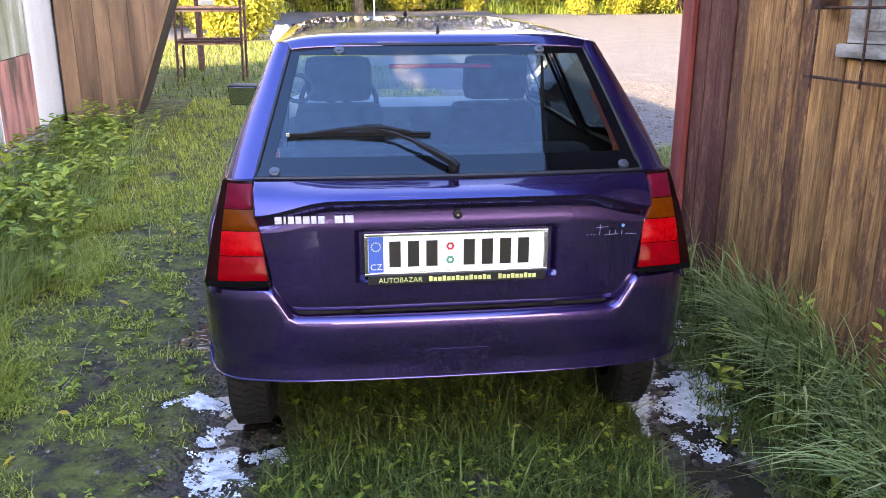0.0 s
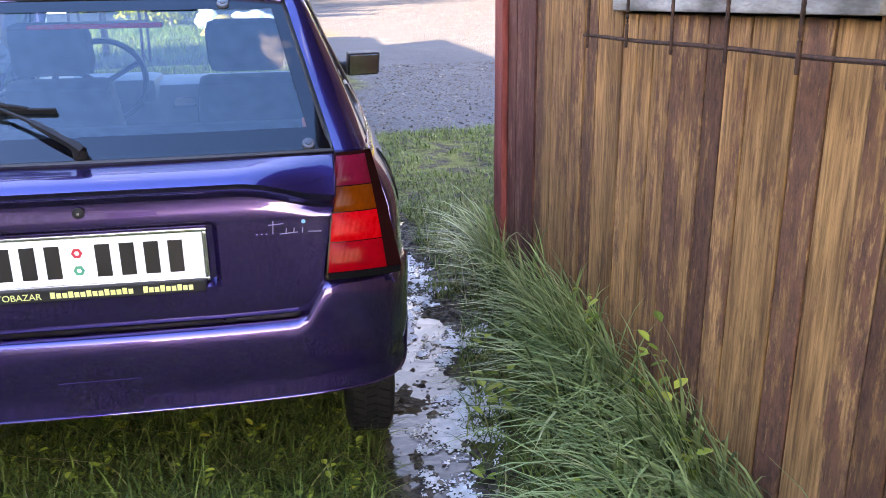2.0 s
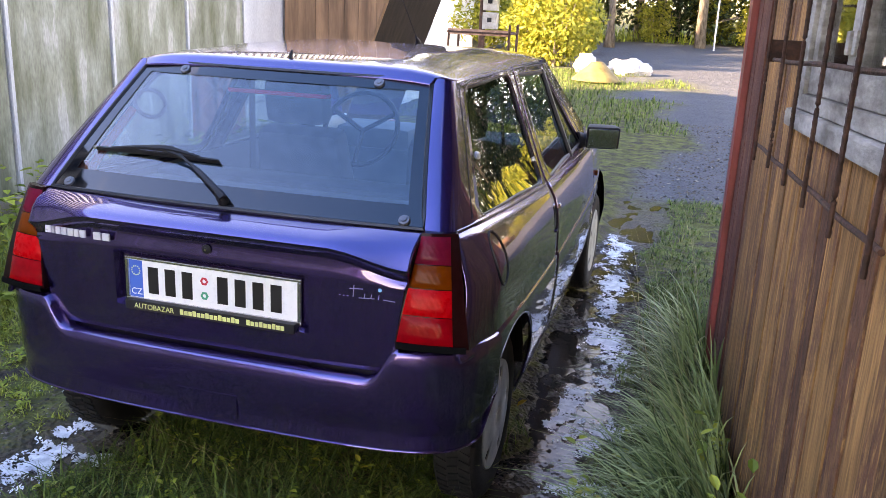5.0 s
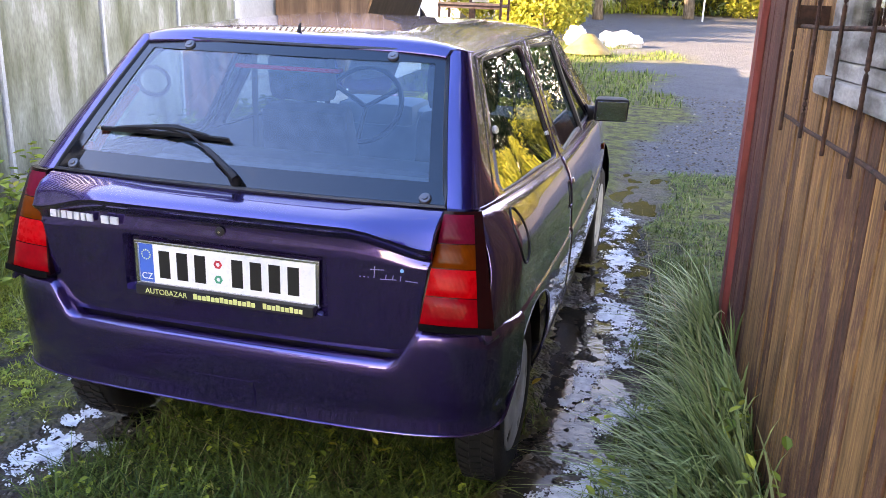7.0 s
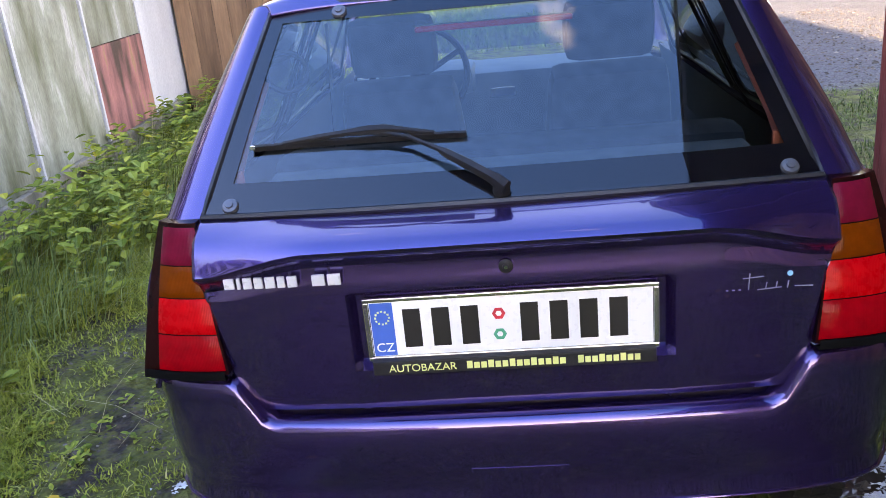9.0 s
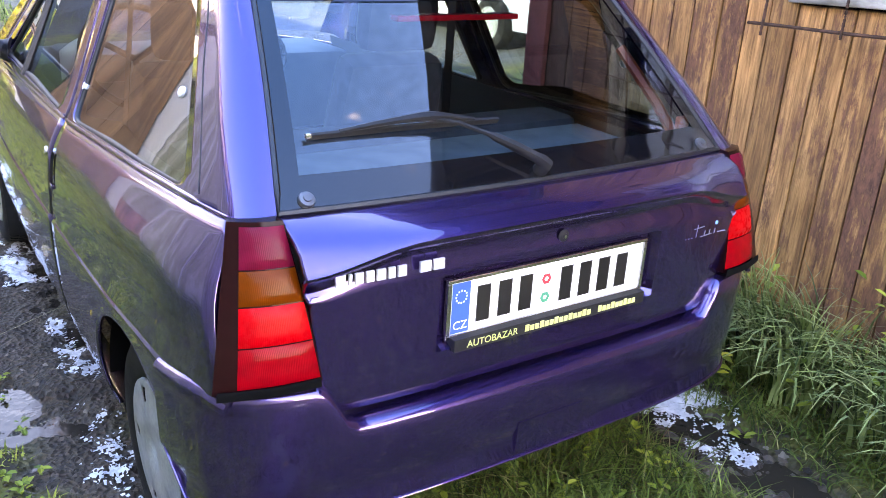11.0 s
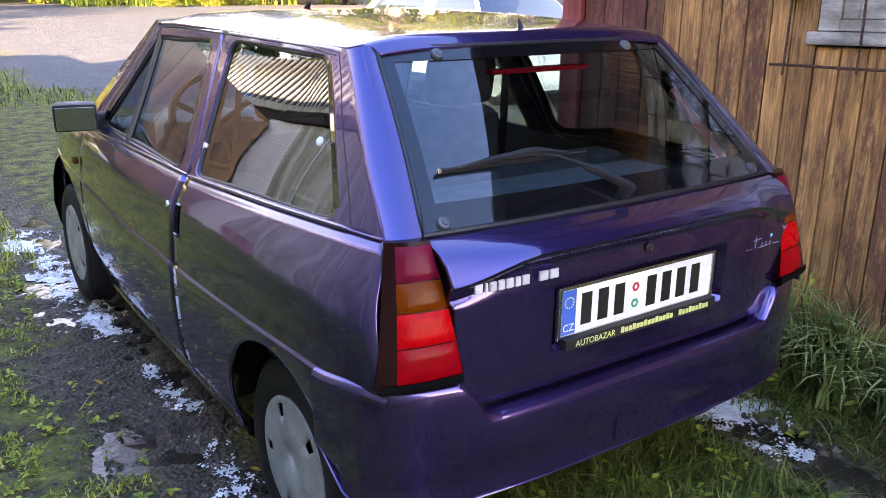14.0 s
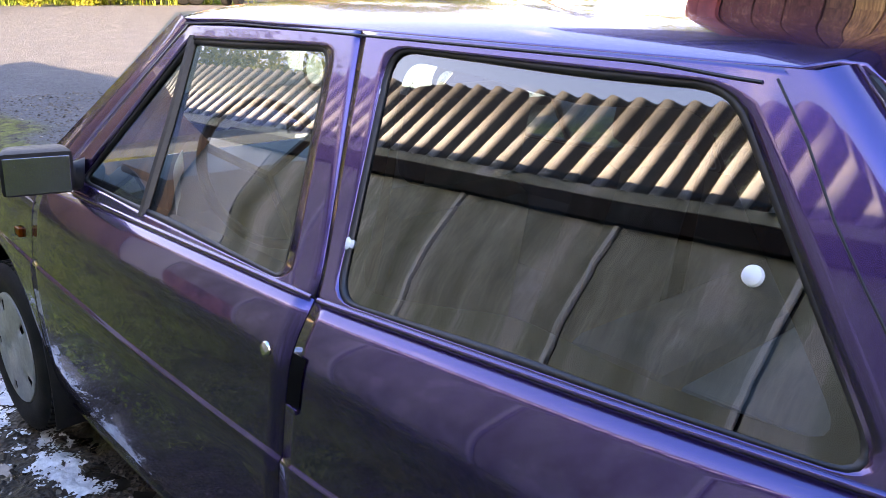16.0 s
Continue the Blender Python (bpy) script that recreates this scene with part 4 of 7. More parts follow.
# ---- roof, pillars, bonnet, screens ----
def roof_z(x, y):
    c = float(np.interp(y, [0.44, 0.50, 0.60, 1.0, 1.5, 1.85, 2.0], [1.305, 1.328, 1.338, 1.352, 1.352, 1.335, 1.31]))
    u = abs(x) / 0.53
    e = 1.298 - 0.008 * smooth(1.7, 2.0, y)
    return e + (c - e) * (1 - u ** 7)


bm = bmesh.new()
ys = [0.470, 0.476, 0.49, 0.51, 0.54, 0.60] + span(0.7, 1.9, 12) + [1.94, 1.965]
us = [math.sin(math.pi / 2 * i / 12) for i in range(-12, 13)]
grid = []
for k, y in enumerate(ys):
    row = []
    for u in us:
        x = u * (0.5295 if y > 0.55 else 0.5295 - 0.055 * smooth(0.55, 0.47, y))
        yb = y + 0.03 * (1 - u * u) * smooth(1.5, 1.96, y)
        z = roof_z(x, y)
        if y < 0.50:
            z -= 0.020 * smooth(0.50, 0.470, y)
        row.append((x, yb, z))
    grid.append(row)
sheet(bm, grid)
solid(part("roof", bm, PAINT, car, smooth=True, angle=60), 0.012)


def gl(z):
    """Half width and length of the rear glass at a height."""
    t = (z - 0.945) / 0.355
    return 0.576 - 0.104 * t, 0.122 + 0.366 * t - 0.012 * math.sin(math.pi * t)


bm = bmesh.new()
zs = span(0.947, 1.298, 14)
sheet(bm, [[(u * gl(z)[0], gl(z)[1] + 0.03 * abs(u) ** 3 * 0.4 - 0.012 * (1 - u * u), z) for u in span(-1, 1, 20)] for z in zs])
rear_glass = part("rear_window", bm, GLASS, car, "tinted rear window reflecting the sky", smooth=True, angle=80)
rear_glass.visible_shadow = False


def on_glass(x, z, out=0.0):
    hw, y = gl(z)
    u = x / hw
    return Vector((x, y + 0.012 * abs(u) ** 3 - 0.012 * (1 - u * u) - out * 0.68, z + out * 0.73))


# black border inside the rear glass
bm = bmesh.new()


def strip(bm, a, b, k=20):
    sheet(bm, [[on_glass(*p, 0.0022) for p in (Vector(a[i]).lerp(Vector(b[i]), t) for t in span(0, 1, k))] for i in range(len(a))])


strip(bm, [(-0.570, 0.950), (-0.556, 0.998)], [(0.570, 0.950), (0.556, 0.998)])
strip(bm, [(-0.466, 1.296), (-0.462, 1.268)], [(0.466, 1.296), (0.462, 1.268)])
for s in (-1, 1):
    strip(bm, [(s * 0.572, 0.950), (s * 0.53, 0.955)], [(s * 0.472, 1.294), (s * 0.440, 1.290)])
part("window_border", bm, FRIT, car)
bm = bmesh.new()
pts = []
for a, b in (((-0.576, 0.947), (-0.472, 1.298)), ((-0.472, 1.298), (0.472, 1.298)), ((0.472, 1.298), (0.576, 0.947)), ((0.576, 0.947), (-0.576, 0.947))):
    pts += [on_glass(a[0] + (b[0] - a[0]) * t, a[1] + (b[1] - a[1]) * t, 0.001) for t in span(0, 1, 12)[:-1]]
tube(bm, pts, 0.007, 6, closed=True)
part("rear_window_seal", bm, SEAL, car, smooth=True)
for x, z in ((-0.322, 1.280), (0.322, 1.280), (-0.520, 0.962), (0.520, 0.962)):
    bm = bmesh.new()
    m = Matrix.Translation(on_glass(x, z, 0.001)) @ Vector((0, -0.68, 0.73)).to_track_quat("Z", "Y").to_matrix().to_4x4()
    lathe(bm, [(0.0, 0.012), (0.007, 0.012), (0.008, 0.009), (0.0145, 0.008), (0.0165, 0.004), (0.0165, 0.0)], 24, m)
    part("glass_bolt", bm, BOLT, car, "round grey glass bolt", smooth=True)

# rear pillars between glass and flank
for s in (-1, 1):
    bm = bmesh.new()
    grid = []
    for z in span(0.945, 1.305, 16):
        t = (z - 0.945) / 0.36
        hw, yg = gl(min(z, 1.300))
        a = Vector((s * (hw + 0.006), yg + 0.012 - 0.004, z))
        yo = 0.158 + 0.364 * t
        b = flank(s, yo, min(z, ROOF_E))
        c = (a + b) / 2 + Vector((s * 0.012, -0.016, 0.006))
        grid.append([a + Vector((0, 0.012, -0.004)), a] + [a * (1 - k) ** 2 + c * 2 * k * (1 - k) + b * k * k for k in (0.2, 0.4, 0.6, 0.8, 1.0)] + [flank(s, yo + d, min(z, ROOF_E), 0.0008) for d in (0.012, 0.024, 0.036)])
    sheet(bm, grid)
    part("rear_pillar", bm, PAINT, car, smooth=True, angle=70)

# windscreen, bonnet and front
bm = bmesh.new()
sheet(bm, [[(u * (0.525 + 0.145 * t), 1.985 + 0.53 * t + 0.07 * (1 - u * u) * 1.0, 1.302 - 0.40 * t + 0.012 * (1 - u * u)) for u in span(-1, 1, 16)] for t in span(0, 1, 8)])
ws = part("windscreen", bm, GLASS, car, smooth=True, angle=80)
ws.visible_shadow = False
for s in (-1, 1):
    bm = bmesh.new()
    sheet(bm, [[Vector((s * 0.520, 1.96, 1.300)).lerp(Vector((s * 0.668, 2.52, 0.898)), t), (Vector((s * 0.534, 1.94, 1.296)).lerp(Vector((s * 0.708, 2.47, 0.888)), t)) + Vector((s * 0.004, 0, 0.006)), flank(s, 1.905 + 0.45 * t, 1.284 - 0.41 * t, 0.001)] for t in span(0, 1, 12)])
    part("front_pillar", bm, PAINT, car, smooth=True, angle=70)
bm = bmesh.new()
grid = []
for y in span(2.44, 3.36, 12) + [3.42, 3.45]:
    hw = flank(1, min(y, 3.4), 0.82).x - 0.012
    top = float(np.interp(y, [2.44, 2.6, 3.0, 3.3, 3.42, 3.45], [0.885, 0.865, 0.81, 0.745, 0.70, 0.64]))
    grid.append([(u * hw, y - 0.04 * u * u * (y > 3.3), top - 0.045 * u ** 4) for u in span(-1, 1, 16)])
sheet(bm, grid)
solid(part("bonnet", bm, PAINT, car, smooth=True, angle=60), 0.01)
bm = bmesh.new()
plan = [(0.78 * math.sin(a), 3.02 + 0.50 * math.cos(a) ** 0.8 if math.cos(a) > 0 else 3.02) for a in span(-math.pi / 2 + 0.12, math.pi / 2 - 0.12, 24)]
sheet(bm, [[(x * k * 0.97, y + dy, z) for x, y in plan] for z, k, dy in ((0.66, 0.93, -0.07), (0.60, 0.97, -0.02), (0.52, 0.99, 0.0), (0.40, 1.0, 0.01), (0.30, 0.98, -0.01), (0.22, 0.94, -0.06))])
part("front_bumper", bm, PAINT, car, smooth=True)

# ---- tailgate with ledge and plate recess ----
PROFILE = [(0.126, 0.9465), (0.106, 0.942), (0.062, 0.933), (0.022, 0.923), (0.006, 0.914), (0.000, 0.907), (0.002, 0.901), (0.018, 0.885), (0.034, 0.869), (0.0345, 0.860), (0.0310, 0.840), (0.0296, 0.822), (0.0300, 0.812), (0.0300, 0.800), (0.0305, 0.772), (0.031, 0.735), (0.032, 0.700), (0.033, 0.668), (0.033, 0.654), (0.034, 0.630), (0.0345, 0.605), (0.0355, 0.585), (0.040, 0.570), (0.056, 0.563)]


def gate_hw(z):
    return float(np.interp(z, [0.56, 0.572, 0.59, 0.612, 0.66, 0.80, 0.90, 0.947], [0.482, 0.502, 0.520, 0.532, 0.541, 0.560, 0.574, 0.580]))


us = [-1, -0.99, -0.97, -0.93, -0.87, -0.80, -0.72, -0.64, -0.58, -0.535, -0.515, -0.48, -0.36, -0.24, -0.12]
us = us + [0] + [-u for u in us[::-1]]
bm = bmesh.new()
grid = []
for k, (y, z) in enumerate(PROFILE):
    row = []
    for u in us:
        hw = gate_hw(z)
        x = u * hw
        if abs(abs(u) - 0.535) < 0.01:
            x = math.copysign(0.298, u)
        elif abs(abs(u) - 0.515) < 0.01:
            x = math.copysign(0.284, u)
        end = smooth(0.62, 1.0, abs(u))
        yy_, z_ = y, z
        if 2 <= k <= 8:
            z_ -= 0.042 * end * (1 if k > 3 else 0.5 * (k - 1) / 2)
            yy_ += 0.012 * end * (1 if 3 <= k <= 7 else 0.3)
        elif k in (9, 10, 11):
            z_ -= (0.038, 0.023, 0.012)[k - 9] * end
        yy_ += 0.014 * abs(u) ** 4 * (1 if k > 2 else 0.3)
        if abs(x) < 0.290 and 13 <= k <= 17:
            yy_ += 0.026
        if k == 12 and abs(x) < 0.29:
            z_ += 0.004
        row.append((x, yy_, z_))
    grid.append(row)
sheet(bm, grid)
gate = solid(part("tailgate", bm, PAINT, car, "violet tailgate with a ledge over the plate recess", smooth=True, angle=38), 0.010)
# dark shut line behind tailgate, lamps and bumper
bm = bmesh.new()
sheet(bm, [[(u * (gate_hw(max(z, 0.57)) + 0.012), y + 0.028, z) for u in span(-1, 1, 12)] for y, z in ((0.13, 0.944), (0.06, 0.90), (0.045, 0.80), (0.045, 0.66), (0.06, 0.53))])
part("tailgate_seal", bm, SEAL, car)
bm = bmesh.new()
m = Matrix.Translation((0, 0.030, 0.851)) @ pose(0, 0, 0, 90, 0, 0)
lathe(bm, [(0.0, 0.006), (0.006, 0.006), (0.0065, 0.004), (0.010, 0.004), (0.013, 0.002), (0.0135, 0.0)], 24, m)
part("tailgate_lock", bm, BLACK, gate, "round black lock", smooth=True)
bm = bmesh.new()
lathe(bm, [(0.0, 0.0075), (0.0035, 0.0075), (0.004, 0.006)], 12, m)
part("lock_barrel", bm, CHROME, gate)

# plate with dealer strip
plate = new("number_plate")
plate.matrix_basis = pose(0, 0.05, 0.72)
under(plate, car)
PY = 0.046
bm = bmesh.new()
box(bm, (-0.268, PY + 0.002, 0.6755), (0.268, PY + 0.012, 0.7935), None, 0.003)
box(bm, (-0.262, 0.0225, 0.648), (0.262, PY + 0.008, 0.6755), None, 0.002)
holder = part("plate_holder", bm, BLACK, plate, "black plate holder with dealer lettering")
bm = bmesh.new()
box(bm, (-0.260, PY - 0.001, 0.6775), (0.260, PY + 0.002, 0.7885), None, 0.0008)
part("plate_sheet", bm, PLATE_WHITE, plate, "white plate with dark bars for its characters")
bm = bmesh.new()
for a, b in (((-0.271, PY - 0.004, 0.789), (0.271, PY + 0.004, 0.797)), ((-0.271, PY - 0.004, 0.668), (0.271, PY + 0.004, 0.677)), ((-0.271, PY - 0.004, 0.677), (-0.261, PY + 0.004, 0.789)), ((0.261, PY - 0.004, 0.677), (0.271, PY + 0.004, 0.789))):
    box(bm, a, b, None, 0.002)
part("plate_frame", bm, CHROME, plate, "thin bright plate frame")
bm = bmesh.new()
box(bm, (-0.2585, PY - 0.0018, 0.679), (-0.216, PY, 0.787))
part("plate_band", bm, PLATE_BLUE, plate, "blue band with a ring of stars")
for k in range(12):
    a = k * math.tau / 12
    bm = bmesh.new()
    box(bm, (-0.0018, -0.0005, -0.0018), (0.0018, 0.0, 0.0018), Matrix.Translation((-0.237 + 0.013 * math.cos(a), PY - 0.002, 0.757 + 0.013 * math.sin(a))))
    part("star", bm, YELLOW_INK, plate)
FACE = Matrix(((1, 0, 0, 0), (0, 0, -1, 0), (0, 1, 0, 0), (0, 0, 0, 1)))
lettering("CZ", 0.026, Matrix.Translation((-0.2545, PY - 0.0022, 0.687)) @ FACE, PLATE_WHITE, plate, "country_code", 0.0003)
for x in (-0.182, -0.128, -0.074, 0.036, 0.090, 0.144, 0.198):
    bm = bmesh.new()
    box(bm, (-0.0165, -0.0008, -0.039), (0.0165, 0, 0.039), Matrix.Translation((x, PY - 0.001, 0.733)), 0.0003)
    part("plate_bar", bm, INK, plate)
for z, m_ in ((0.753, RED_INK), (0.711, GREEN_INK)):
    bm = bmesh.new()
    lathe(bm, [(0.006, 0.0), (0.006, 0.0012), (0.0125, 0.0012), (0.0125, 0.0)], 6, Matrix.Translation((-0.020, PY - 0.001, z)) @ pose(0, 0, 0, 90))
    part("seal_sticker", bm, m_, plate)
lettering("AUTOBAZAR", 0.0215, Matrix.Translation((-0.232, 0.0217, 0.6545)) @ FACE, YELLOW_INK, plate, "dealer_word", 0.0003)
for a, b in ((-0.085, 0.100), (0.120, 0.235)):
    k = round((b - a) / 0.013)
    for i in range(k):
        bm = bmesh.new()
        box(bm, (a + i * (b - a) / k, 0.0212, 0.655), (a + (i + 0.78) * (b - a) / k, 0.0230, 0.667 + 0.003 * (i % 3 == 0)))
        part("dealer_bar", bm, YELLOW_INK, plate)

# raised maker's mark as plain bright bars and a thin model mark
for i, (x, w, h) in enumerate([(-0.519, 0.021, 0.021), (-0.494, 0.008, 0.021), (-0.482, 0.018, 0.021), (-0.461, 0.018, 0.021), (-0.440, 0.020, 0.021), (-0.417, 0.016, 0.021), (-0.398, 0.020, 0.021), (-0.352, 0.026, 0.021), (-0.323, 0.026, 0.021)]):
    bm = bmesh.new()
    y = 0.029 + 0.014 * abs(x / 0.565) ** 4
    box(bm, (x, y - 0.012, 0.839), (x + w - 0.002, y - 0.006, 0.839 + h), None, 0.001)
    part("badge_bar", bm, SILVER, gate, "raised silver badge bar")
for i, pts in enumerate([[(0.385, 0.776), (0.389, 0.776)], [(0.396, 0.776), (0.400, 0.776)], [(0.407, 0.776), (0.411, 0.776)], [(0.426, 0.806), (0.424, 0.775)], [(0.414, 0.797), (0.450, 0.799)], [(0.440, 0.774), (0.482, 0.776)], [(0.456, 0.787), (0.454, 0.775)], [(0.474, 0.787), (0.472, 0.775)], [(0.494, 0.787), (0.492, 0.774)], [(0.505, 0.776), (0.537, 0.774)]]):
    bm = bmesh.new()
    tube(bm, [(x, 0.0325 + 0.014 * abs(x / 0.565) ** 4 - 0.003, z) for x, z in pts], 0.0011, 5)
    part("script_stroke", bm, HUBCAP, gate, "thin silver script stroke")
bm = bmesh.new()
lathe(bm, [(0, 0.001), (0.005, 0.001), (0.005, 0)], 14, Matrix.Translation((0.496, 0.0385, 0.801)) @ pose(0, 0, 0, 90))
part("script_dot", bm, CYAN_INK, gate, "small pale blue dot")

# ---- tail lamps ----
for s in (-1, 1):
    it, ot, ob_, ib = Vector((0.584, 0.100, 0.945)), Vector((0.668, 0.138, 0.943)), Vector((0.726, 0.068, 0.664)), Vector((0.549, 0.026, 0.668))

    def lamp_pt(u, v, out=0.0):
        p_ = it.lerp(ib, v).lerp(ot.lerp(ob_, v), u)
        p_ = p_ + Vector((0.35 * u, -1, 0.1)).normalized() * (0.010 * math.sin(math.pi * u) + 0.014 * math.sin(math.pi * v) * 0.6 + out)
        return Vector((p_.x * s, p_.y, p_.z))
    lamp = new("tail_lamp")
    lamp.matrix_basis = pose(s * 0.63, 0.06, 0.66)
    under(lamp, car)
    lamp["label"] = "tail lamp with red and amber ribbed lenses"
    bm = bmesh.new()
    a = [[lamp_pt(u, v, -0.004) for u in span(-0.035, 1.03, 8)] for v in span(-0.012, 1.012, 16)]
    rows = sheet(bm, a)
    b = [[lamp_pt(u, v, -0.004) + Vector((-s * 0.02 * u, 0.05, 0)) for u in span(-0.035, 1.03, 8)] for v in span(-0.012, 1.012, 16)]
    back = sheet(bm, b)
    edge = [rows[0][i] for i in range(9)] + [rows[i][8] for i in range(1, 17)] + [rows[16][i] for i in range(7, -1, -1)] + [rows[i][0] for i in range(15, 0, -1)]
    bedge = [back[0][i] for i in range(9)] + [back[i][8] for i in range(1, 17)] + [back[16][i] for i in range(7, -1, -1)] + [back[i][0] for i in range(15, 0, -1)]
    for i in range(len(edge)):
        j = (i + 1) % len(edge)
        bm.faces.new((edge[i], edge[j], bedge[j], bedge[i]))
    base = bmesh.new()
    sheet(base, [[lamp_pt(u, v, o) for u in span(0.0, 0.985, 8)] for v, o in ((0.985, 0.003), (1.0, 0.005), (1.045, 0.003), (1.05, -0.02))])
    part("lamp_base", base, UNDER, lamp, "black plinth under the lenses", smooth=True)
    part("lamp_housing", bm, LENS_RIM, lamp, "smoky dark red lamp rim", smooth=True)
    for (v0, v1, m_) in ((0.015, 0.262, LENS_DARK), (0.270, 0.478, LENS_AMBER), (0.486, 0.728, LENS_BRIGHT), (0.736, 0.985, LENS_RED)):
        bm = bmesh.new()
        g = [[lamp_pt(u, v, (0.003 if (0 < i < 8 and 0 < j < 6) else -0.002)) for i, u in enumerate(span(-0.012, 0.80, 8))] for j, v in enumerate(span(v0, v1, 6))]
        sheet(bm, g)
        part("lens", bm, m_, lamp, smooth=True, angle=60)

# ---- rear bumper ----
plan = [(0.0, 0.0), (0.15, 0.0008), (0.30, 0.004), (0.42, 0.010), (0.52, 0.020), (0.59, 0.034), (0.652, 0.052), (0.704, 0.088), (0.737, 0.140), (0.754, 0.195), (0.764, 0.250), (0.770, 0.290)]
px = np.interp(np.linspace(0, 11, 45), range(12), [p_[0] for p_ in plan])
py = np.interp(np.linspace(0, 11, 45), range(12), [p_[1] for p_ in plan])
k5 = np.ones(5) / 5
pys = np.convolve(np.pad(py, 2, mode="reflect", reflect_type="odd"), k5, "valid")
plan = list(zip(px, pys))
plan = [(-x, y) for x, y in plan[:0:-1]] + plan
bm = bmesh.new()
grid = []
for i, (x, y) in enumerate(plan):
    x0, y0 = plan[max(0, i - 1)]
    x1, y1 = plan[min(len(plan) - 1, i + 1)]
    nrm = Vector((y1 - y0, -(x1 - x0), 0)).normalized()
    top = 0.555 + 0.091 * smooth(0.478, 0.548, abs(x)) - 0.010 * smooth(0.15, 0.29, y)
    low = 0.352 + 0.10 * smooth(0.17, 0.30, y)
    prof = [(-0.075, top - 0.004), (-0.030, top + 0.002), (-0.012, top), (-0.004, top - 0.006), (0.0, top - 0.016), (0.0005, top - 0.05), (-0.003, 0.46), (-0.005, 0.437), (-0.009, 0.420), (-0.0115, 0.406), (-0.0110, 0.390), (-0.0085, low + 0.014), (-0.008, low + 0.006), (-0.03, low), (-0.10, low + 0.012)]
    grid.append([(x + nrm.x * d, y + nrm.y * d, max(z, low)) for d, z in prof])
sheet(bm, grid)
bumper = part("rear_bumper", bm, PAINT, car, "violet rear bumper wrapping round the corners", smooth=True, angle=50)
bm = bmesh.new()
lip = []
for i, (x, y) in enumerate(plan):
    x0, y0 = plan[max(0, i - 1)]
    x1, y1 = plan[min(len(plan) - 1, i + 1)]
    nrm = Vector((y1 - y0, -(x1 - x0), 0)).normalized()
    lip.append((x - nrm.x * 0.006, y - nrm.y * 0.006, 0.356 + 0.10 * smooth(0.17, 0.30, y)))
tube(bm, lip, 0.0028, 8)
part("bumper_lip", bm, PAINT, bumper, smooth=True)
bm = bmesh.new()
prism(bm, [(-0.093, 0.371), (0.093, 0.371), (0.093, 0.447), (-0.093, 0.447)], 0.0, 0.02)
for v in bm.verts:
    if v.co.y < 0.01:
        v.co.y = 0.0070 if v.co.z < 0.40 else 0.0030
part("towing_eye_cover", bm, PAINT, bumper, "square towing eye cover")

# ---- rear wiper ----
wiper = new("rear_wiper")
wiper.matrix_basis = pose(0, 0.12, 0.955)
under(wiper, car)
bm = bmesh.new()
m = Matrix.Translation(on_glass(0.0, 0.962, 0.002)) @ Vector((0, -0.68, 0.73)).to_track_quat("Z", "Y").to_matrix().to_4x4()
lathe(bm, [(0, 0.030), (0.010, 0.029), (0.0145, 0.024), (0.0165, 0.0)], 16, m)
part("wiper_hub", bm, BLACK, wiper, smooth=True)


def wiper_bar(name, stops, label=""):
    """A flat bar along the glass: (x, z, lift, half width, half height) stops."""
    bm = bmesh.new()
    rings = []
    for i, (x, z, lift, hw, hh) in enumerate(stops):
        a_, b_ = stops[max(0, i - 1)], stops[min(len(stops) - 1, i + 1)]
        d = (on_glass(b_[0], b_[1], b_[2]) - on_glass(a_[0], a_[1], a_[2])).normalized()
        up = Vector((0, -0.68, 0.73))
        sd = d.cross(up).normalized()
        c = on_glass(x, z, lift)
        rings.append([c + sd * hw * 0.55 + up * hh, c + sd * hw, c + sd * hw * 0.9 - up * hh, c - sd * hw * 0.9 - up * hh, c - sd * hw, c - sd * hw * 0.55 + up * hh])
    sheet(bm, [r + [r[0]] for r in rings])
    bmesh.ops.remove_doubles(bm, verts=bm.verts, dist=1e-6)
    bmesh.ops.holes_fill(bm, edges=[e for e in bm.edges if len(e.link_faces) == 1])
    return part(name, bm, BLACK, wiper, label, smooth=True, angle=35)


wiper_bar("wiper_arm", [(0.010, 0.957, 0.026, 0.013, 0.010), (-0.006, 0.967, 0.030, 0.013, 0.011), (-0.020, 0.974, 0.032, 0.010, 0.009), (-0.060, 0.994, 0.034, 0.010, 0.008), (-0.100, 1.014, 0.033, 0.0085, 0.006), (-0.112, 1.020, 0.032, 0.0045, 0.004), (-0.170, 1.044, 0.029, 0.0042, 0.003), (-0.232, 1.055, 0.028, 0.0050, 0.004)], "black wiper arm, thick towards its hub")
wiper_bar("wiper_blade", [(-0.480 + 0.042 * i, 1.050 + 0.003 * math.sin(0.3 * i), 0.010, 0.0045, 0.007) for i in range(11)], "rubber wiper blade")
wiper_bar("blade_spine", [(-0.420, 1.052, 0.016, 0.004, 0.003), (-0.350, 1.056, 0.022, 0.006, 0.004), (-0.290, 1.058, 0.027, 0.007, 0.004), (-0.250, 1.058, 0.031, 0.010, 0.006), (-0.215, 1.058, 0.031, 0.010, 0.006), (-0.180, 1.057, 0.026, 0.006, 0.004), (-0.120, 1.053, 0.016, 0.004, 0.003)])
bm = bmesh.new()
box(bm, (-0.006, -0.005, -0.005), (0.006, 0.005, 0.005), Matrix.Translation(on_glass(-0.481, 1.050, 0.012)), 0.002)
part("blade_end", bm, CHROME, wiper, "bright blade end clip")

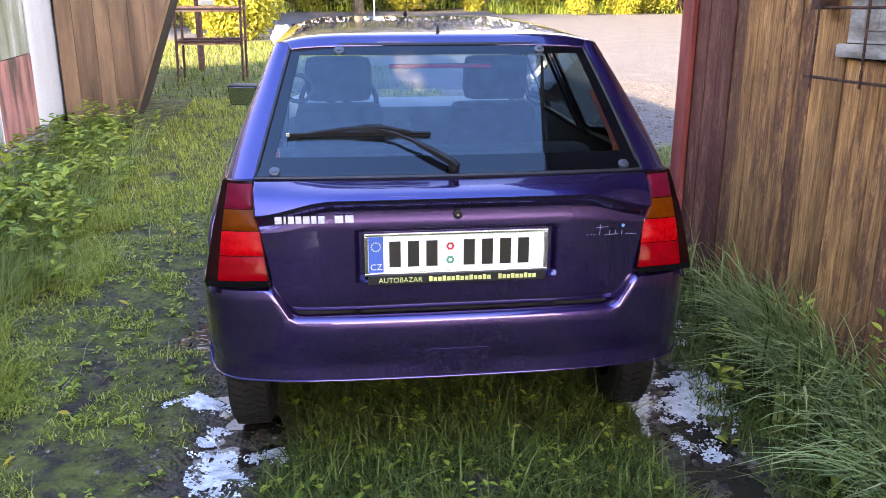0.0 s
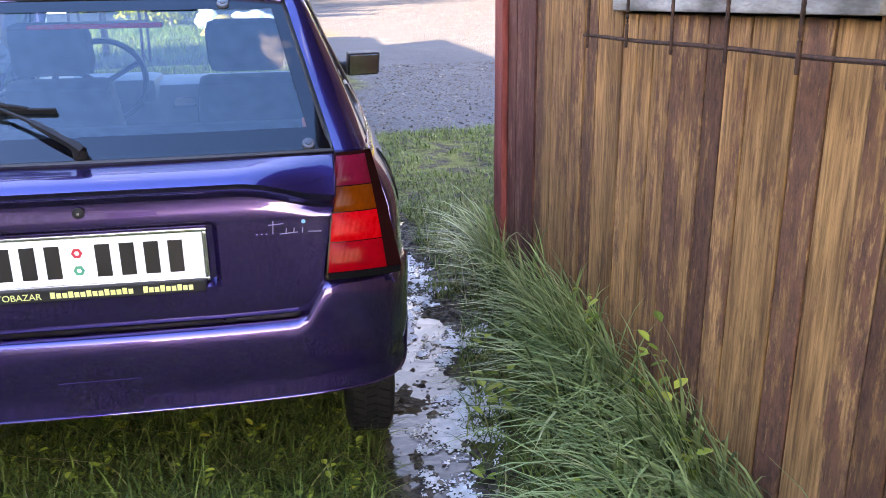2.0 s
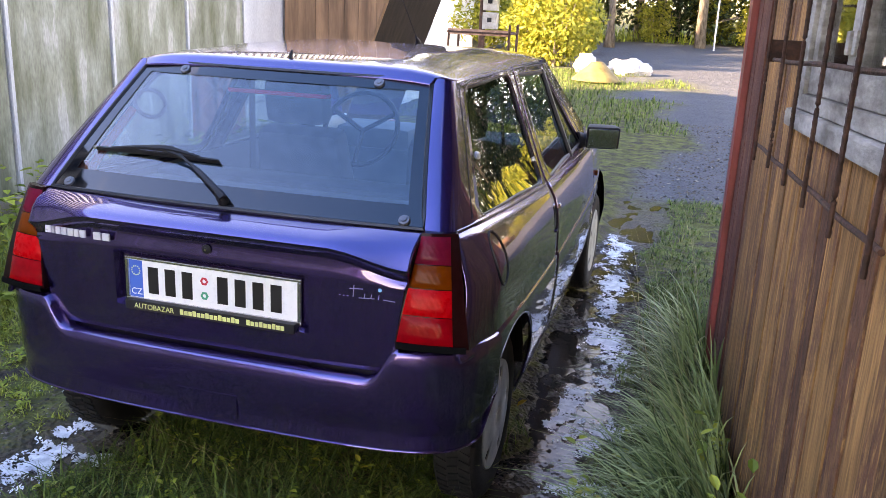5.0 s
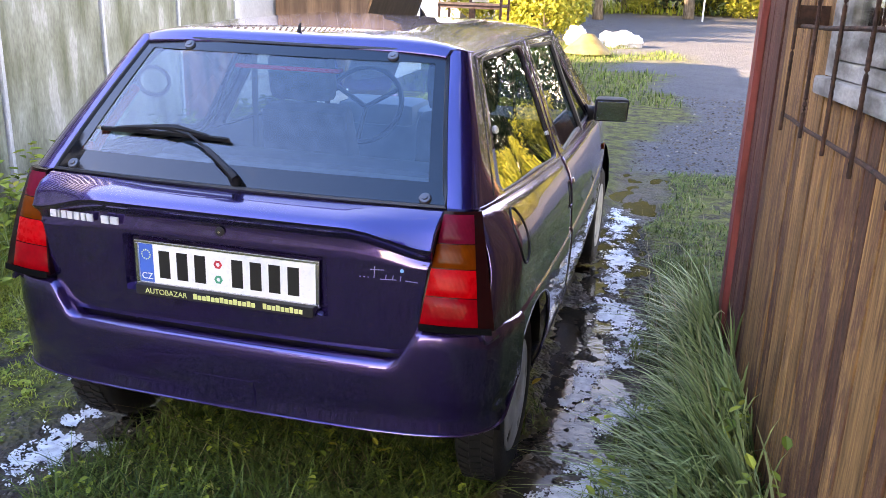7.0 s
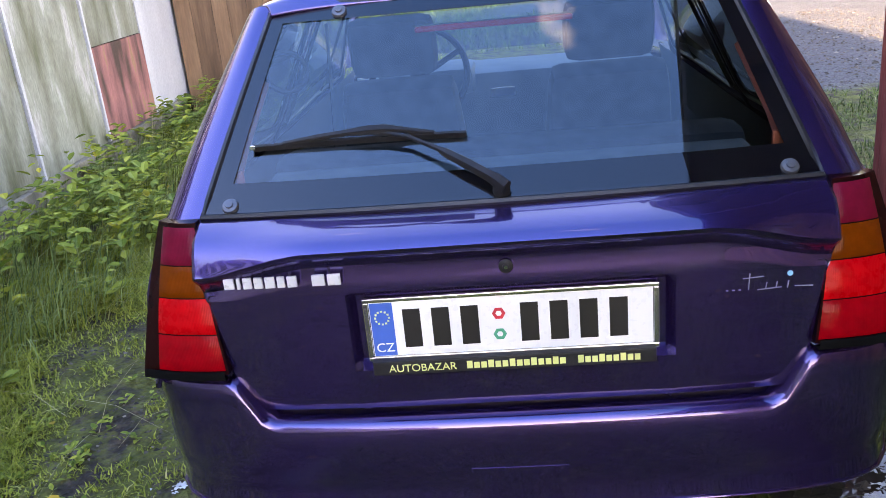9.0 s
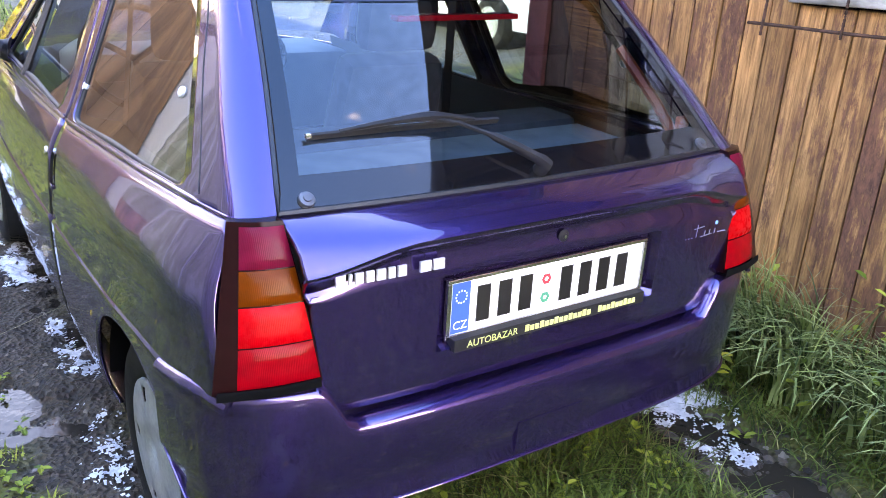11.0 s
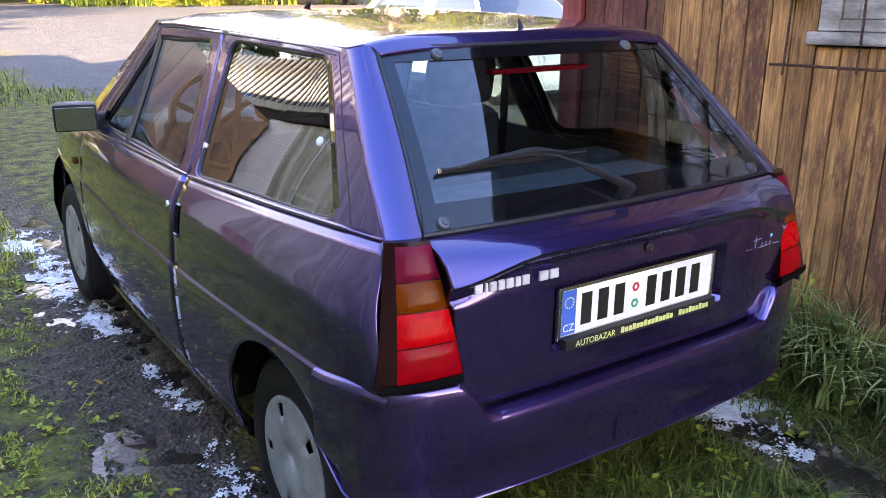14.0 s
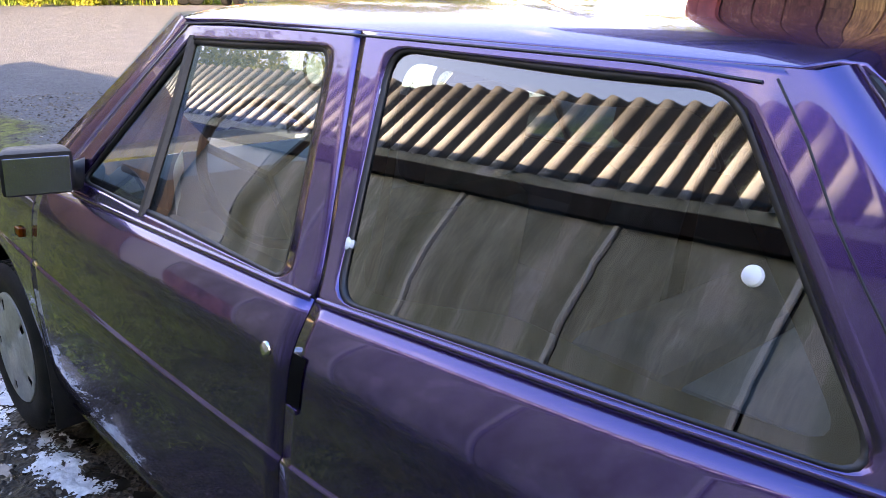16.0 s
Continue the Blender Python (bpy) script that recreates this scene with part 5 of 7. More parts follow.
# ---- small roof fittings ----
bm = bmesh.new()
tube(bm, [(0.0, 0.535, 1.330), (0.0, 0.537, 1.342), (0.0, 0.545, 1.356)], [0.008, 0.006, 0.003], 8)
part("washer_nozzle", bm, BLACK, car, "small black washer nozzle", smooth=True)
bm = bmesh.new()
tube(bm, [(-0.005, 1.80, 1.338), (-0.005, 1.79, 1.352), (-0.005, 1.765, 1.368)], [0.014, 0.010, 0.004], 10)
tube(bm, [(-0.005, 1.775, 1.362), (-0.005, 1.60, 1.50), (-0.005, 1.44, 1.62)], 0.0018, 5)
part("aerial", bm, BLACK, car, "thin black roof aerial", smooth=True)

# ---- door mirrors ----
for s in (-1, 1):
    mirror = new("door_mirror")
    mirror.matrix_basis = pose(s * 0.75, 2.16, 0.92)
    under(mirror, car)
    bm = bmesh.new()
    made = box(bm, (-0.082, -0.030, -0.058), (0.082, 0.055, 0.058), None, 0.018)
    for v in bm.verts:
        t = (v.co.y + 0.03) / 0.085
        v.co.x *= 1 - 0.25 * t
        v.co.z *= 1 - 0.3 * t
    bmesh.ops.transform(bm, matrix=Matrix.Translation((s * 0.800, 2.185, 0.945)) @ pose(0, 0, 0, 14, 0, s * 14), verts=bm.verts)
    part("mirror_shell", bm, BLACK, mirror, smooth=True, angle=50)
    bm = bmesh.new()
    box(bm, (-0.070, -0.0345, -0.046), (0.070, -0.031, 0.046), Matrix.Translation((s * 0.800, 2.185, 0.945)) @ pose(0, 0, 0, 14, 0, s * 14), 0.001)
    part("mirror_glass", bm, CHROME, mirror, "mirror glass")
    bm = bmesh.new()
    tube(bm, [(s * 0.75, 2.20, 0.928), (s * 0.715, 2.20, 0.918), (s * 0.69, 2.19, 0.915)], [0.03, 0.034, 0.045], 10)
    part("mirror_foot", bm, BLACK, mirror, smooth=True)

# ---- wheels ----
tyre_prof = [(0.170, -0.055), (0.185, -0.066), (0.225, -0.070), (0.250, -0.066), (0.262, -0.058), (0.268, -0.045), (0.2685, -0.02), (0.2685, 0.02), (0.268, 0.045), (0.262, 0.058), (0.250, 0.066), (0.225, 0.070), (0.185, 0.066), (0.170, 0.055)]


def make_wheel(side, y):
    """side: +1 faces +x."""
    cx = side * (0.655 if y < 1 else 0.672)
    w = new("wheel")
    w.matrix_basis = pose(cx, y, R_WHEEL)
    under(w, car)
    turn = Matrix.Translation((cx, y, R_WHEEL)) @ pose(0, 0, 0, 0, 90 * side, 0)
    bm = bmesh.new()
    lathe(bm, tyre_prof, 56, turn)
    for k in range(56):
        a = k * math.tau / 56
        for h0, h1, tw in ((-0.052, -0.020, 0.05), (-0.016, 0.016, -0.03), (0.020, 0.052, 0.05)):
            pts = []
            for hh, off in ((h0, 0), (h1, tw)):
                for da in (0.0, 0.062):
                    pts.append((a + da + off, hh))
            vs = []
            for r in (0.266, 0.2735):
                vs.append([bm.verts.new(turn @ Vector((r * math.cos(q), r * math.sin(q), hh))) for q, hh in (pts[0], pts[1], pts[3], pts[2])])
            bm.faces.new(vs[1])
            for i in range(4):
                bm.faces.new((vs[0][i], vs[0][(i + 1) % 4], vs[1][(i + 1) % 4], vs[1][i]))
    part("tyre", bm, RUBBER, w, "black tyre with worn tread", smooth=True, angle=35)
    bm = bmesh.new()
    lathe(bm, [(0.172, 0.050), (0.178, 0.060), (0.170, 0.058), (0.160, 0.03), (0.10, -0.02), (0.0, -0.03)], 40, turn)
    part("rim", bm, BLACK, w, "dark steel rim", smooth=True)
    bm = bmesh.new()
    disc = [(0.176, 0.060), (0.174, 0.066), (0.166, 0.068), (0.155, 0.066), (0.12, 0.0685), (0.08, 0.0705), (0.045, 0.0705), (0.040, 0.067), (0.0, 0.067)]
    rows = []
    n_ = 60
    for k in range(n_):
        a = k * math.tau / n_
        rows.append([(r, a, h) for r, h in disc])
    vs = [[bm.verts.new(turn @ Vector((r * math.cos(a), r * math.sin(a), h))) for r, a, h in row] for row in rows]
    for k in range(n_):
        for i in range(len(disc) - 1):
            if i == 3 and k % 12 in (3, 4):
                continue
            bm.faces.new((vs[k][i], vs[(k + 1) % n_][i], vs[(k + 1) % n_][i + 1], vs[k][i + 1]))
    ob = solid(part("hubcap", bm, HUBCAP, w, "silver hubcap with five slots", smooth=True, angle=50), 0.004)


for side in (-1, 1):
    for y in (Y_RW, Y_FW):
        make_wheel(side, y)

# ---- underside and cabin ----
bm = bmesh.new()
box(bm, (-0.60, 0.95, 0.255), (0.60, 3.35, 0.285), None)
box(bm, (-0.48, 0.12, 0.38), (0.48, 0.90, 0.56), None)
part("floor_pan", bm, UNDER, car)
bm = bmesh.new()
rod(bm, (-0.62, Y_RW, R_WHEEL), (0.62, Y_RW, R_WHEEL), 0.03)
box(bm, (-0.30, 0.22, 0.36), (0.25, 0.42, 0.43), None, 0.03)
rod(bm, (-0.44, 0.075, 0.338), (-0.42, 0.45, 0.35), 0.014, n=12)
part("rear_axle", bm, UNDER, car, "dark axle and exhaust")
cabin = new("cabin")
cabin.matrix_basis = pose(0, 1.3, 0.24)
under(cabin, car)
bm = bmesh.new()
sheet(bm, [[(x, y, z) for x, z in ((-0.66, 0.90), (-0.70, 0.70), (-0.66, 0.46 if y < 0.95 else 0.29), (0, 0.45 if y < 0.95 else 0.29), (0.66, 0.46 if y < 0.95 else 0.29), (0.70, 0.70), (0.66, 0.90))] for y in (0.14, 0.5, 0.94, 0.96, 1.6, 2.4)])
part("cabin_lining", bm, TRIM, cabin)
bm = bmesh.new()
sheet(bm, [[(x, y, roof_z(x, y) - 0.035) for x in span(-0.49, 0.49, 8)] for y in span(0.52, 1.93, 8)])
part("headlining", bm, TRIM, cabin, smooth=True)
bm = bmesh.new()
box(bm, (-0.56, 0.16, 0.885), (0.56, 0.62, 0.905), None, 0.006)
part("parcel_shelf", bm, SHELF, cabin, "grey parcel shelf")
bm = bmesh.new()
box(bm, (-0.58, 0.63, 0.40), (0.58, 0.80, 0.925), None, 0.04)
box(bm, (-0.58, 0.72, 0.32), (0.58, 1.25, 0.50), None, 0.05)
part("rear_bench", bm, SEAT, cabin, "dark fabric rear bench", smooth=True)
for s in (-1, 1):
    bm = bmesh.new()
    made = box(bm, (-0.23, -0.06, 0.0), (0.23, 0.07, 0.60), None, 0.05)
    for v in bm.verts:
        v.co.x *= 1 - 0.22 * smooth(0.3, 0.6, v.co.z)
    bmesh.ops.transform(bm, matrix=Matrix.Translation((s * 0.325, 1.42, 0.42)) @ pose(0, 0, 0, 14, 0, 0), verts=bm.verts)
    part("front_seat_back", bm, SEAT, cabin, smooth=True)
    bm = bmesh.new()
    box(bm, (-0.24, 0.0, 0.36), (0.24, 0.52, 0.52), Matrix.Translation((s * 0.325, 1.42, 0.0)), 0.05)
    part("front_seat_cushion", bm, SEAT, cabin, smooth=True)
    bm = bmesh.new()
    box(bm, (-0.135, -0.05, -0.085), (0.135, 0.05, 0.10), Matrix.Translation((s * 0.325, 1.255, 1.105)) @ pose(0, 0, 0, 10), 0.045)
    part("headrest", bm, SEAT, cabin, smooth=True)
    bm = bmesh.new()
    tube(bm, [(s * 0.548, 0.250, 0.955), (s * 0.535, 0.315, 1.03), (s * 0.500, 0.430, 1.15)], 0.013, 6)
    part("belt_guide", bm, RED_BELT, cabin, "orange-red pillar cover", smooth=True)
    bm = bmesh.new()
    box(bm, (-0.02, -0.006, -0.016), (0.02, 0.006, 0.016), Matrix.Translation((s * 0.528, 0.215, 1.00)), 0.003)
    part("red_label", bm, RED_BELT, cabin)
    bm = bmesh.new()
    sheet(bm, [[(s * (0.515 + 0.012 * k), 1.20 + 0.02 * k + o, 1.20 - 0.14 * k) for o in (0, 0.045)] for k in range(6)])
    solid(part("seat_belt", bm, SEAL, cabin), 0.002)
bm = bmesh.new()
box(bm, (-0.62, 2.12, 0.55), (0.62, 2.50, 0.885), None, 0.05)
box(bm, (-0.55, 2.06, 0.80), (-0.12, 2.35, 0.915), None, 0.04)
part("dashboard", bm, DASH, cabin, smooth=True)
bm = bmesh.new()
box(bm, (-0.06, 2.085, 0.78), (0.04, 2.10, 0.82), None, 0.004)
part("dash_vent", bm, CHROME, cabin)
bm = bmesh.new()
m = Matrix.Translation((-0.325, 1.93, 0.92)) @ pose(0, 0, 0, 62, 0, 0)
tube(bm, [m @ Vector((0.185 * math.cos(a), 0.185 * math.sin(a), 0)) for a in span(0, math.tau, 32)[:-1]], 0.013, 8, closed=True)
for a in (0.5, math.pi - 0.5, -math.pi / 2):
    tube(bm, [m @ Vector((0, 0, -0.03)), m @ Vector((0.185 * math.cos(a), 0.185 * math.sin(a), 0))], 0.012, 6)
part("steering_wheel", bm, BLACK, cabin, smooth=True)
bm = bmesh.new()
box(bm, (-0.165, 0.44, 1.226), (0.165, 0.475, 1.239), None, 0.004)
part("third_brake_lamp", bm, LENS_RED, cabin, "long red brake lamp behind the glass")
bm = bmesh.new()
box(bm, (-0.09, 1.90, 1.20), (0.10, 1.93, 1.255), None, 0.012)
part("inner_mirror", bm, BLACK, cabin)
# hanging oval handle ring seen through the rear glass
bm = bmesh.new()
m = Matrix.Translation((-0.458, 0.461, 1.167)) @ pose(0, 0, 0, 80, 20, 15)
tube(bm, [m @ Vector((0.048 * math.cos(a), 0.042 * math.sin(a), 0)) for a in span(0, math.tau, 20)[:-1]], 0.007, 8, closed=True)
part("grab_handle", bm, BLACK, cabin, "black grab handle", smooth=True)

# a folded sheet of paper leaning on the dashboard's end
bm = bmesh.new()
sheet(bm, [[(-0.575 + 0.10 * t, 1.955 + 0.15 * t + 0.01 * math.sin(3 * t), z + 0.02 * t) for t in span(0, 1, 8)] for z in (0.845, 0.88, 0.915, 0.945)])
tagged(solid(part("paper_sheet", bm, WHITE_PLASTIC, smooth=True), 0.001), "folded sheet of white paper leaning inside the windscreen", "paper")


# ---- boarded hopper at the hall's end ----
def hop(x, y, z):
    return Vector((x, y, z))


hopper = thing("wooden_hopper", (-2.5, 7.0, 0), "tall brown boarded hopper narrowing downwards beside the hall", "hopper")
HX = lambda z, y: -2.37 + 0.375 * z - 0.13 * (y - 6.2)
bm = bmesh.new()
edges_ = []
for y in (6.22, 9.3):
    edges_.append([(left_x(y) + 0.02, y, 0.0), (HX(0.02, y), y, 0.0), (HX(2.2, y), y, 2.2), (left_x(y) + 0.02, y, 2.2)])
vs = [[bm.verts.new(p_) for p_ in e] for e in edges_]
bm.faces.new(vs[0])
bm.faces.new(vs[1][::-1])
for i in range(4):
    bm.faces.new((vs[0][i], vs[1][i], vs[1][(i + 1) % 4], vs[0][(i + 1) % 4]))
# the side's shade is painted: near black against the brown front boards
part("hopper_body", bm, DARK_AND_SHADED_WOOD, hopper, "hopper side, its shade put into the dark colour")
x = left_x(6.2) + 0.03
k = 0
while x < HX(2.2, 6.2) - 0.02:
    w = (0.15, 0.19, 0.14, 0.17)[k % 4]
    xb = min(x + w - 0.004, HX(2.2, 6.2))
    za = max(0.0, (x + 2.37) / 0.375)
    zb = max(0.0, (xb + 2.37) / 0.375)
    bm = bmesh.new()
    prism(bm, [(x, za), (xb, zb), (xb, 2.2), (x, 2.2)] if zb < 2.18 else [(x, za), (xb, 2.2), (x, 2.2)], 6.195, 6.218)
    part("hopper_board", bm, HOPPER, hopper)
    x += w
    k += 1
bm = bmesh.new()
tube(bm, [(HX(z, 6.2) + 0.012, 6.195, z) for z in (0.02, 1.5, 2.2)], 0.018, 6)
part("edge_strip", bm, HOPPER, hopper, "pale worn edge strip")

# low white annexe beyond the hopper
annexe = thing("white_annexe", (-3.9, 11, 0), "low white panelled annexe wall", "building", kind="structure")
for k in range(5):
    ya = 9.35 + k * 0.62
    bm = bmesh.new()
    box(bm, (left_x(ya) - 0.1, ya, 0), (left_x(ya), ya + 0.605, 2.40), None, 0.004)
    part("panel", bm, WHITE_WALL, annexe)
bm = bmesh.new()
box(bm, (-5.4, 12.35, 0), (left_x(12.4) - 0.11, 12.44, 2.40))
box(bm, (-5.4, 9.35, 2.40), (left_x(11) + 0.05, 12.6, 2.45))
part("annexe_rest", bm, WHITE_WALL, annexe)

# ---- rusty frame table and the meter post behind it ----
stand = thing("rusty_metal_frame", (-2.3, 12, 0), "rusty angle-iron frame with a shelf standing in the grass", "frame")
for x, y in ((-2.80, 11.75), (-1.80, 11.75), (-2.80, 12.35), (-1.80, 12.35)):
    bm = bmesh.new()
    rod(bm, (x, y, 0), (x + 0.02, y, 1.12 + (0.12 if x > -2 else 0)), 0.022, n=6)
    part("leg", bm, RUST, stand)
for z, r in ((1.10, 0.02), (0.62, 0.02)):
    for a, b in (((-2.80, 11.75), (-1.80, 11.75)), ((-2.80, 12.35), (-1.80, 12.35)), ((-2.80, 11.75), (-2.80, 12.35)), ((-1.80, 11.75), (-1.80, 12.35))):
        bm = bmesh.new()
        rod(bm, (*a, z), (*b, z), r, n=6)
        part("cross_rail", bm, RUST, stand)
RUST_LIGHT = mat("orange_rust_sheet", (0.20, 0.09, 0.05), (0.42, 0.25, 0.17), scale=9, rough=0.8, bump=0.3, bscale=90)
bm = bmesh.new()
box(bm, (-2.79, 11.77, 0.56), (-1.81, 12.33, 0.60), None, 0.004)
part("shelf", bm, RUST_LIGHT, stand, "pale rusted shelf sheet")
bm = bmesh.new()
box(bm, (-2.80, 11.74, 1.06), (-1.80, 11.76, 1.15), None, 0.003)
part("top_band", bm, RUST_LIGHT, stand)

post = thing("meter_post", (-2.62, 13.6, 0), "timber post carrying two grey meter boxes under a small roof", "post")
bm = bmesh.new()
rod(bm, (-2.70, 13.6, 0), (-2.70, 13.6, 1.72), 0.06, n=8)
part("timber", bm, RUST, post)
BOXGREY = mat("pale_grey_box", (0.30, 0.27, 0.23), (0.45, 0.42, 0.37), scale=8, rough=0.6, bump=0.1)
for z in (1.12, 1.44):
    bm = bmesh.new()
    box(bm, (-2.66, 13.42, z), (-2.40, 13.60, z + 0.29), None, 0.012)
    mb = part("meter_box", bm, BOXGREY, post)
    bm = bmesh.new()
    box(bm, (-2.57, 13.41, z + 0.12), (-2.49, 13.425, z + 0.20), None, 0.003)
    part("meter_window", bm, BLACK, mb)
bm = bmesh.new()
box(bm, (-3.10, 13.25, 0), (-2.05, 13.95, 0.035), Matrix.Translation((0, 0, 1.76)), 0.004)
part("post_roof", bm, DARK_AND_SHADED_WOOD, post, "small dark roof board")

# ---- overturned dish and white sacks ----
DISH = mat("yellowed_fibreglass", (0.15, 0.095, 0.02), (0.27, 0.19, 0.05), scale=5, rough=0.55, bump=0.2, bscale=60)
bm = bmesh.new()
lathe(bm, [(0.0, 0.44), (0.13, 0.43), (0.18, 0.38), (0.33, 0.24), (0.46, 0.12), (0.53, 0.05), (0.54, 0.03), (0.51, 0.02)], 32, Matrix.Translation((-1.02, 17.4, 0.02)))
tagged(part("overturned_dish", bm, DISH, smooth=True), "yellowed round dish lying upside down on the grass", "dish")
SACK = mat("white_plastic_film", (0.52, 0.53, 0.57), (0.66, 0.66, 0.69), scale=6, rough=0.4, bump=0.4, bscale=18, bdist=0.03)


def sack(place, size, seed):
    bm = bmesh.new()
    bmesh.ops.create_icosphere(bm, subdivisions=4, radius=1.0)
    for v in bm.verts:
        d = 1 + 0.28 * noise.fractal(v.co * 1.7 + Vector((seed, 0, 0)), 0.6, 2, 4)
        v.co = Vector((v.co.x * size[0] * d, v.co.y * size[1] * d, max(-0.05, v.co.z * size[2] * d + size[2] * 0.7)))
    bmesh.ops.transform(bm, matrix=Matrix.Translation(place), verts=bm.verts)
    return tagged(part("plastic_sack", bm, SACK, smooth=True, angle=180), "crumpled white plastic sack heap lying on the grass", "sack", group="sacks by the track")


sack((-0.50, 20.6, 0), (0.46, 0.4, 0.22), 1.0)
sack((-1.65, 20.3, 0), (0.26, 0.3, 0.28), 5.0)
sack((-0.85, 20.9, 0), (0.3, 0.3, 0.20), 9.0)

# ---- white hatchback parked beyond the shed ----
CAR_WHITE = mat("white_car_paint", (0.66, 0.67, 0.69), (0.72, 0.72, 0.74), scale=3, rough=0.3, bump=0.0, coat=0.8)
white = thing("white_car", (5.75, 7.4, 0), "white five-door hatchback parked on the gravel yard", "car")
X0, X1 = 4.90, 6.55


def white_body():
    bm = bmesh.new()
    rows = []
    for y, top in ((5.50, 0.80), (5.53, 0.93), (5.65, 0.96), (6.2, 0.95), (7.3, 0.92), (8.2, 0.90), (9.1, 0.80), (9.38, 0.70), (9.46, 0.55)):
        ins = 0.16 * smooth(8.6, 9.46, y) + 0.08 * smooth(5.75, 5.5, y)
        rows.append([(X0 + ins + 0.03, y, 0.24), (X0 + ins, y, 0.40), (X0 + ins, y, 0.62), (X0 + ins + 0.04, y, top - 0.03), (X0 + ins + 0.12, y, top), (X1 - ins - 0.12, y, top), (X1 - ins - 0.04, y, top - 0.03), (X1 - ins, y, 0.62), (X1 - ins, y, 0.40), (X1 - ins - 0.03, y, 0.24)])
    r = sheet(bm, rows)
    bm.faces.new(r[0])
    bm.faces.new(r[-1][::-1])
    return bm


part("body", white_body(), CAR_WHITE, white, smooth=True, angle=40)
DARKGLASS = glass("pale_blue_car_glass", (0.16, 0.20, 0.22), 0.12)


def cab_top(y):
    return float(np.interp(y, [5.50, 5.58, 5.72, 5.95, 6.20, 6.80, 7.40, 7.80, 8.00, 8.50], [0.95, 1.06, 1.22, 1.37, 1.425, 1.45, 1.43, 1.38, 1.32, 0.90]))


def cab_low(y):
    return 0.955 - 0.02 * (y - 5.5)


def cab(s_, y, z, out=0.0):
    """A point of the cabin's side, leaning in towards the roof."""
    d = 0.06 + 0.27 * max(0.0, (z - 0.93) / 0.47) ** 1.2 - out
    return (X0 + d if s_ == 0 else X1 - d, y, z)


for s_ in (0, 1):
    bm = bmesh.new()
    sheet(bm, [[cab(s_, y, cab_low(y) - 0.03 + (max(cab_top(y), cab_low(y)) - cab_low(y) + 0.03) * k / 6) for k in range(7)] for y in span(5.50, 8.50, 30)])
    part("cabin_side", bm, CAR_WHITE, white, smooth=True)
    for y0_, y1_, back, front in ((5.72, 6.12, 0.16, -0.02), (6.15, 7.06, 0.0, -0.10), (7.22, 8.32, 0.10, 0.0)):
        bm = bmesh.new()
        grid = []
        for k in span(0, 1, 12):
            col_ = []
            for q in span(0, 1, 6):
                y = y0_ + back * q + (y1_ + front * q - y0_ - back * q) * k
                lo_, hi_ = cab_low(y) + 0.015, cab_top(y) - 0.065
                col_.append(cab(s_, y, lo_ + max(0.004, hi_ - lo_) * q, 0.004))
            grid.append(col_)
        sheet(bm, grid)
        part("side_window", bm, DARKGLASS, white, "side window reflecting pale sky")
bm = bmesh.new()
sheet(bm, [[(5.725 + (cab(1, y, cab_top(y))[0] - 5.725) * u, y, cab_top(y) + 0.025 * (1 - u ** 4)) for u in span(-1, 1, 10)] for y in (5.95, 6.05, 6.2, 6.5, 6.8, 7.1, 7.4, 7.6, 7.8)])
solid(part("roof", bm, CAR_WHITE, white, smooth=True), 0.02)
for ya, yb, nm in ((5.52, 5.93, "rear_window"), (8.46, 7.82, "windscreen")):
    bm = bmesh.new()
    sheet(bm, [[(5.725 + (cab(1, y, cab_top(y))[0] - 0.01 - 5.725) * u, y, cab_top(y) + 0.02 * (1 - u * u)) for u in span(-1, 1, 8)] for y in span(ya, yb, 8)])
    part(nm, bm, DARKGLASS, white)
bm = bmesh.new()
for x in (5.35, 6.1):
    box(bm, (x - 0.22, 6.9, 0.5), (x + 0.22, 7.05, 1.12), None, 0.05)
    box(bm, (x - 0.12, 6.84, 1.1), (x + 0.12, 6.94, 1.28), None, 0.04)
part("seats", bm, SEAT, white, smooth=True)
for x in (X0 + 0.06, X1 - 0.06):
    for y in (6.28, 8.76):
        bm = bmesh.new()
        tm = Matrix.Translation((x, y, 0.29)) @ pose(0, 0, 0, 0, -90 if x < 5.7 else 90, 0)
        lathe(bm, [(0.17, -0.02), (0.19, 0.075), (0.25, 0.08), (0.285, 0.06), (0.29, 0.0), (0.285, -0.1), (0.2, -0.11)], 32, tm)
        wt = part("wheel", bm, RUBBER, white, smooth=True)
        bm = bmesh.new()
        lathe(bm, [(0.19, 0.06), (0.18, 0.085), (0.10, 0.075), (0.0, 0.08)], 24, tm)
        part("hubcap", bm, HUBCAP, wt, smooth=True)

# it stands with its nose towards the shed
for o_ in white.children_recursive:
    o_.data.transform(Matrix.Translation((0, 15.6, 0)) @ Matrix.Diagonal((1, -1, 1, 1)))
    o_.data.flip_normals()

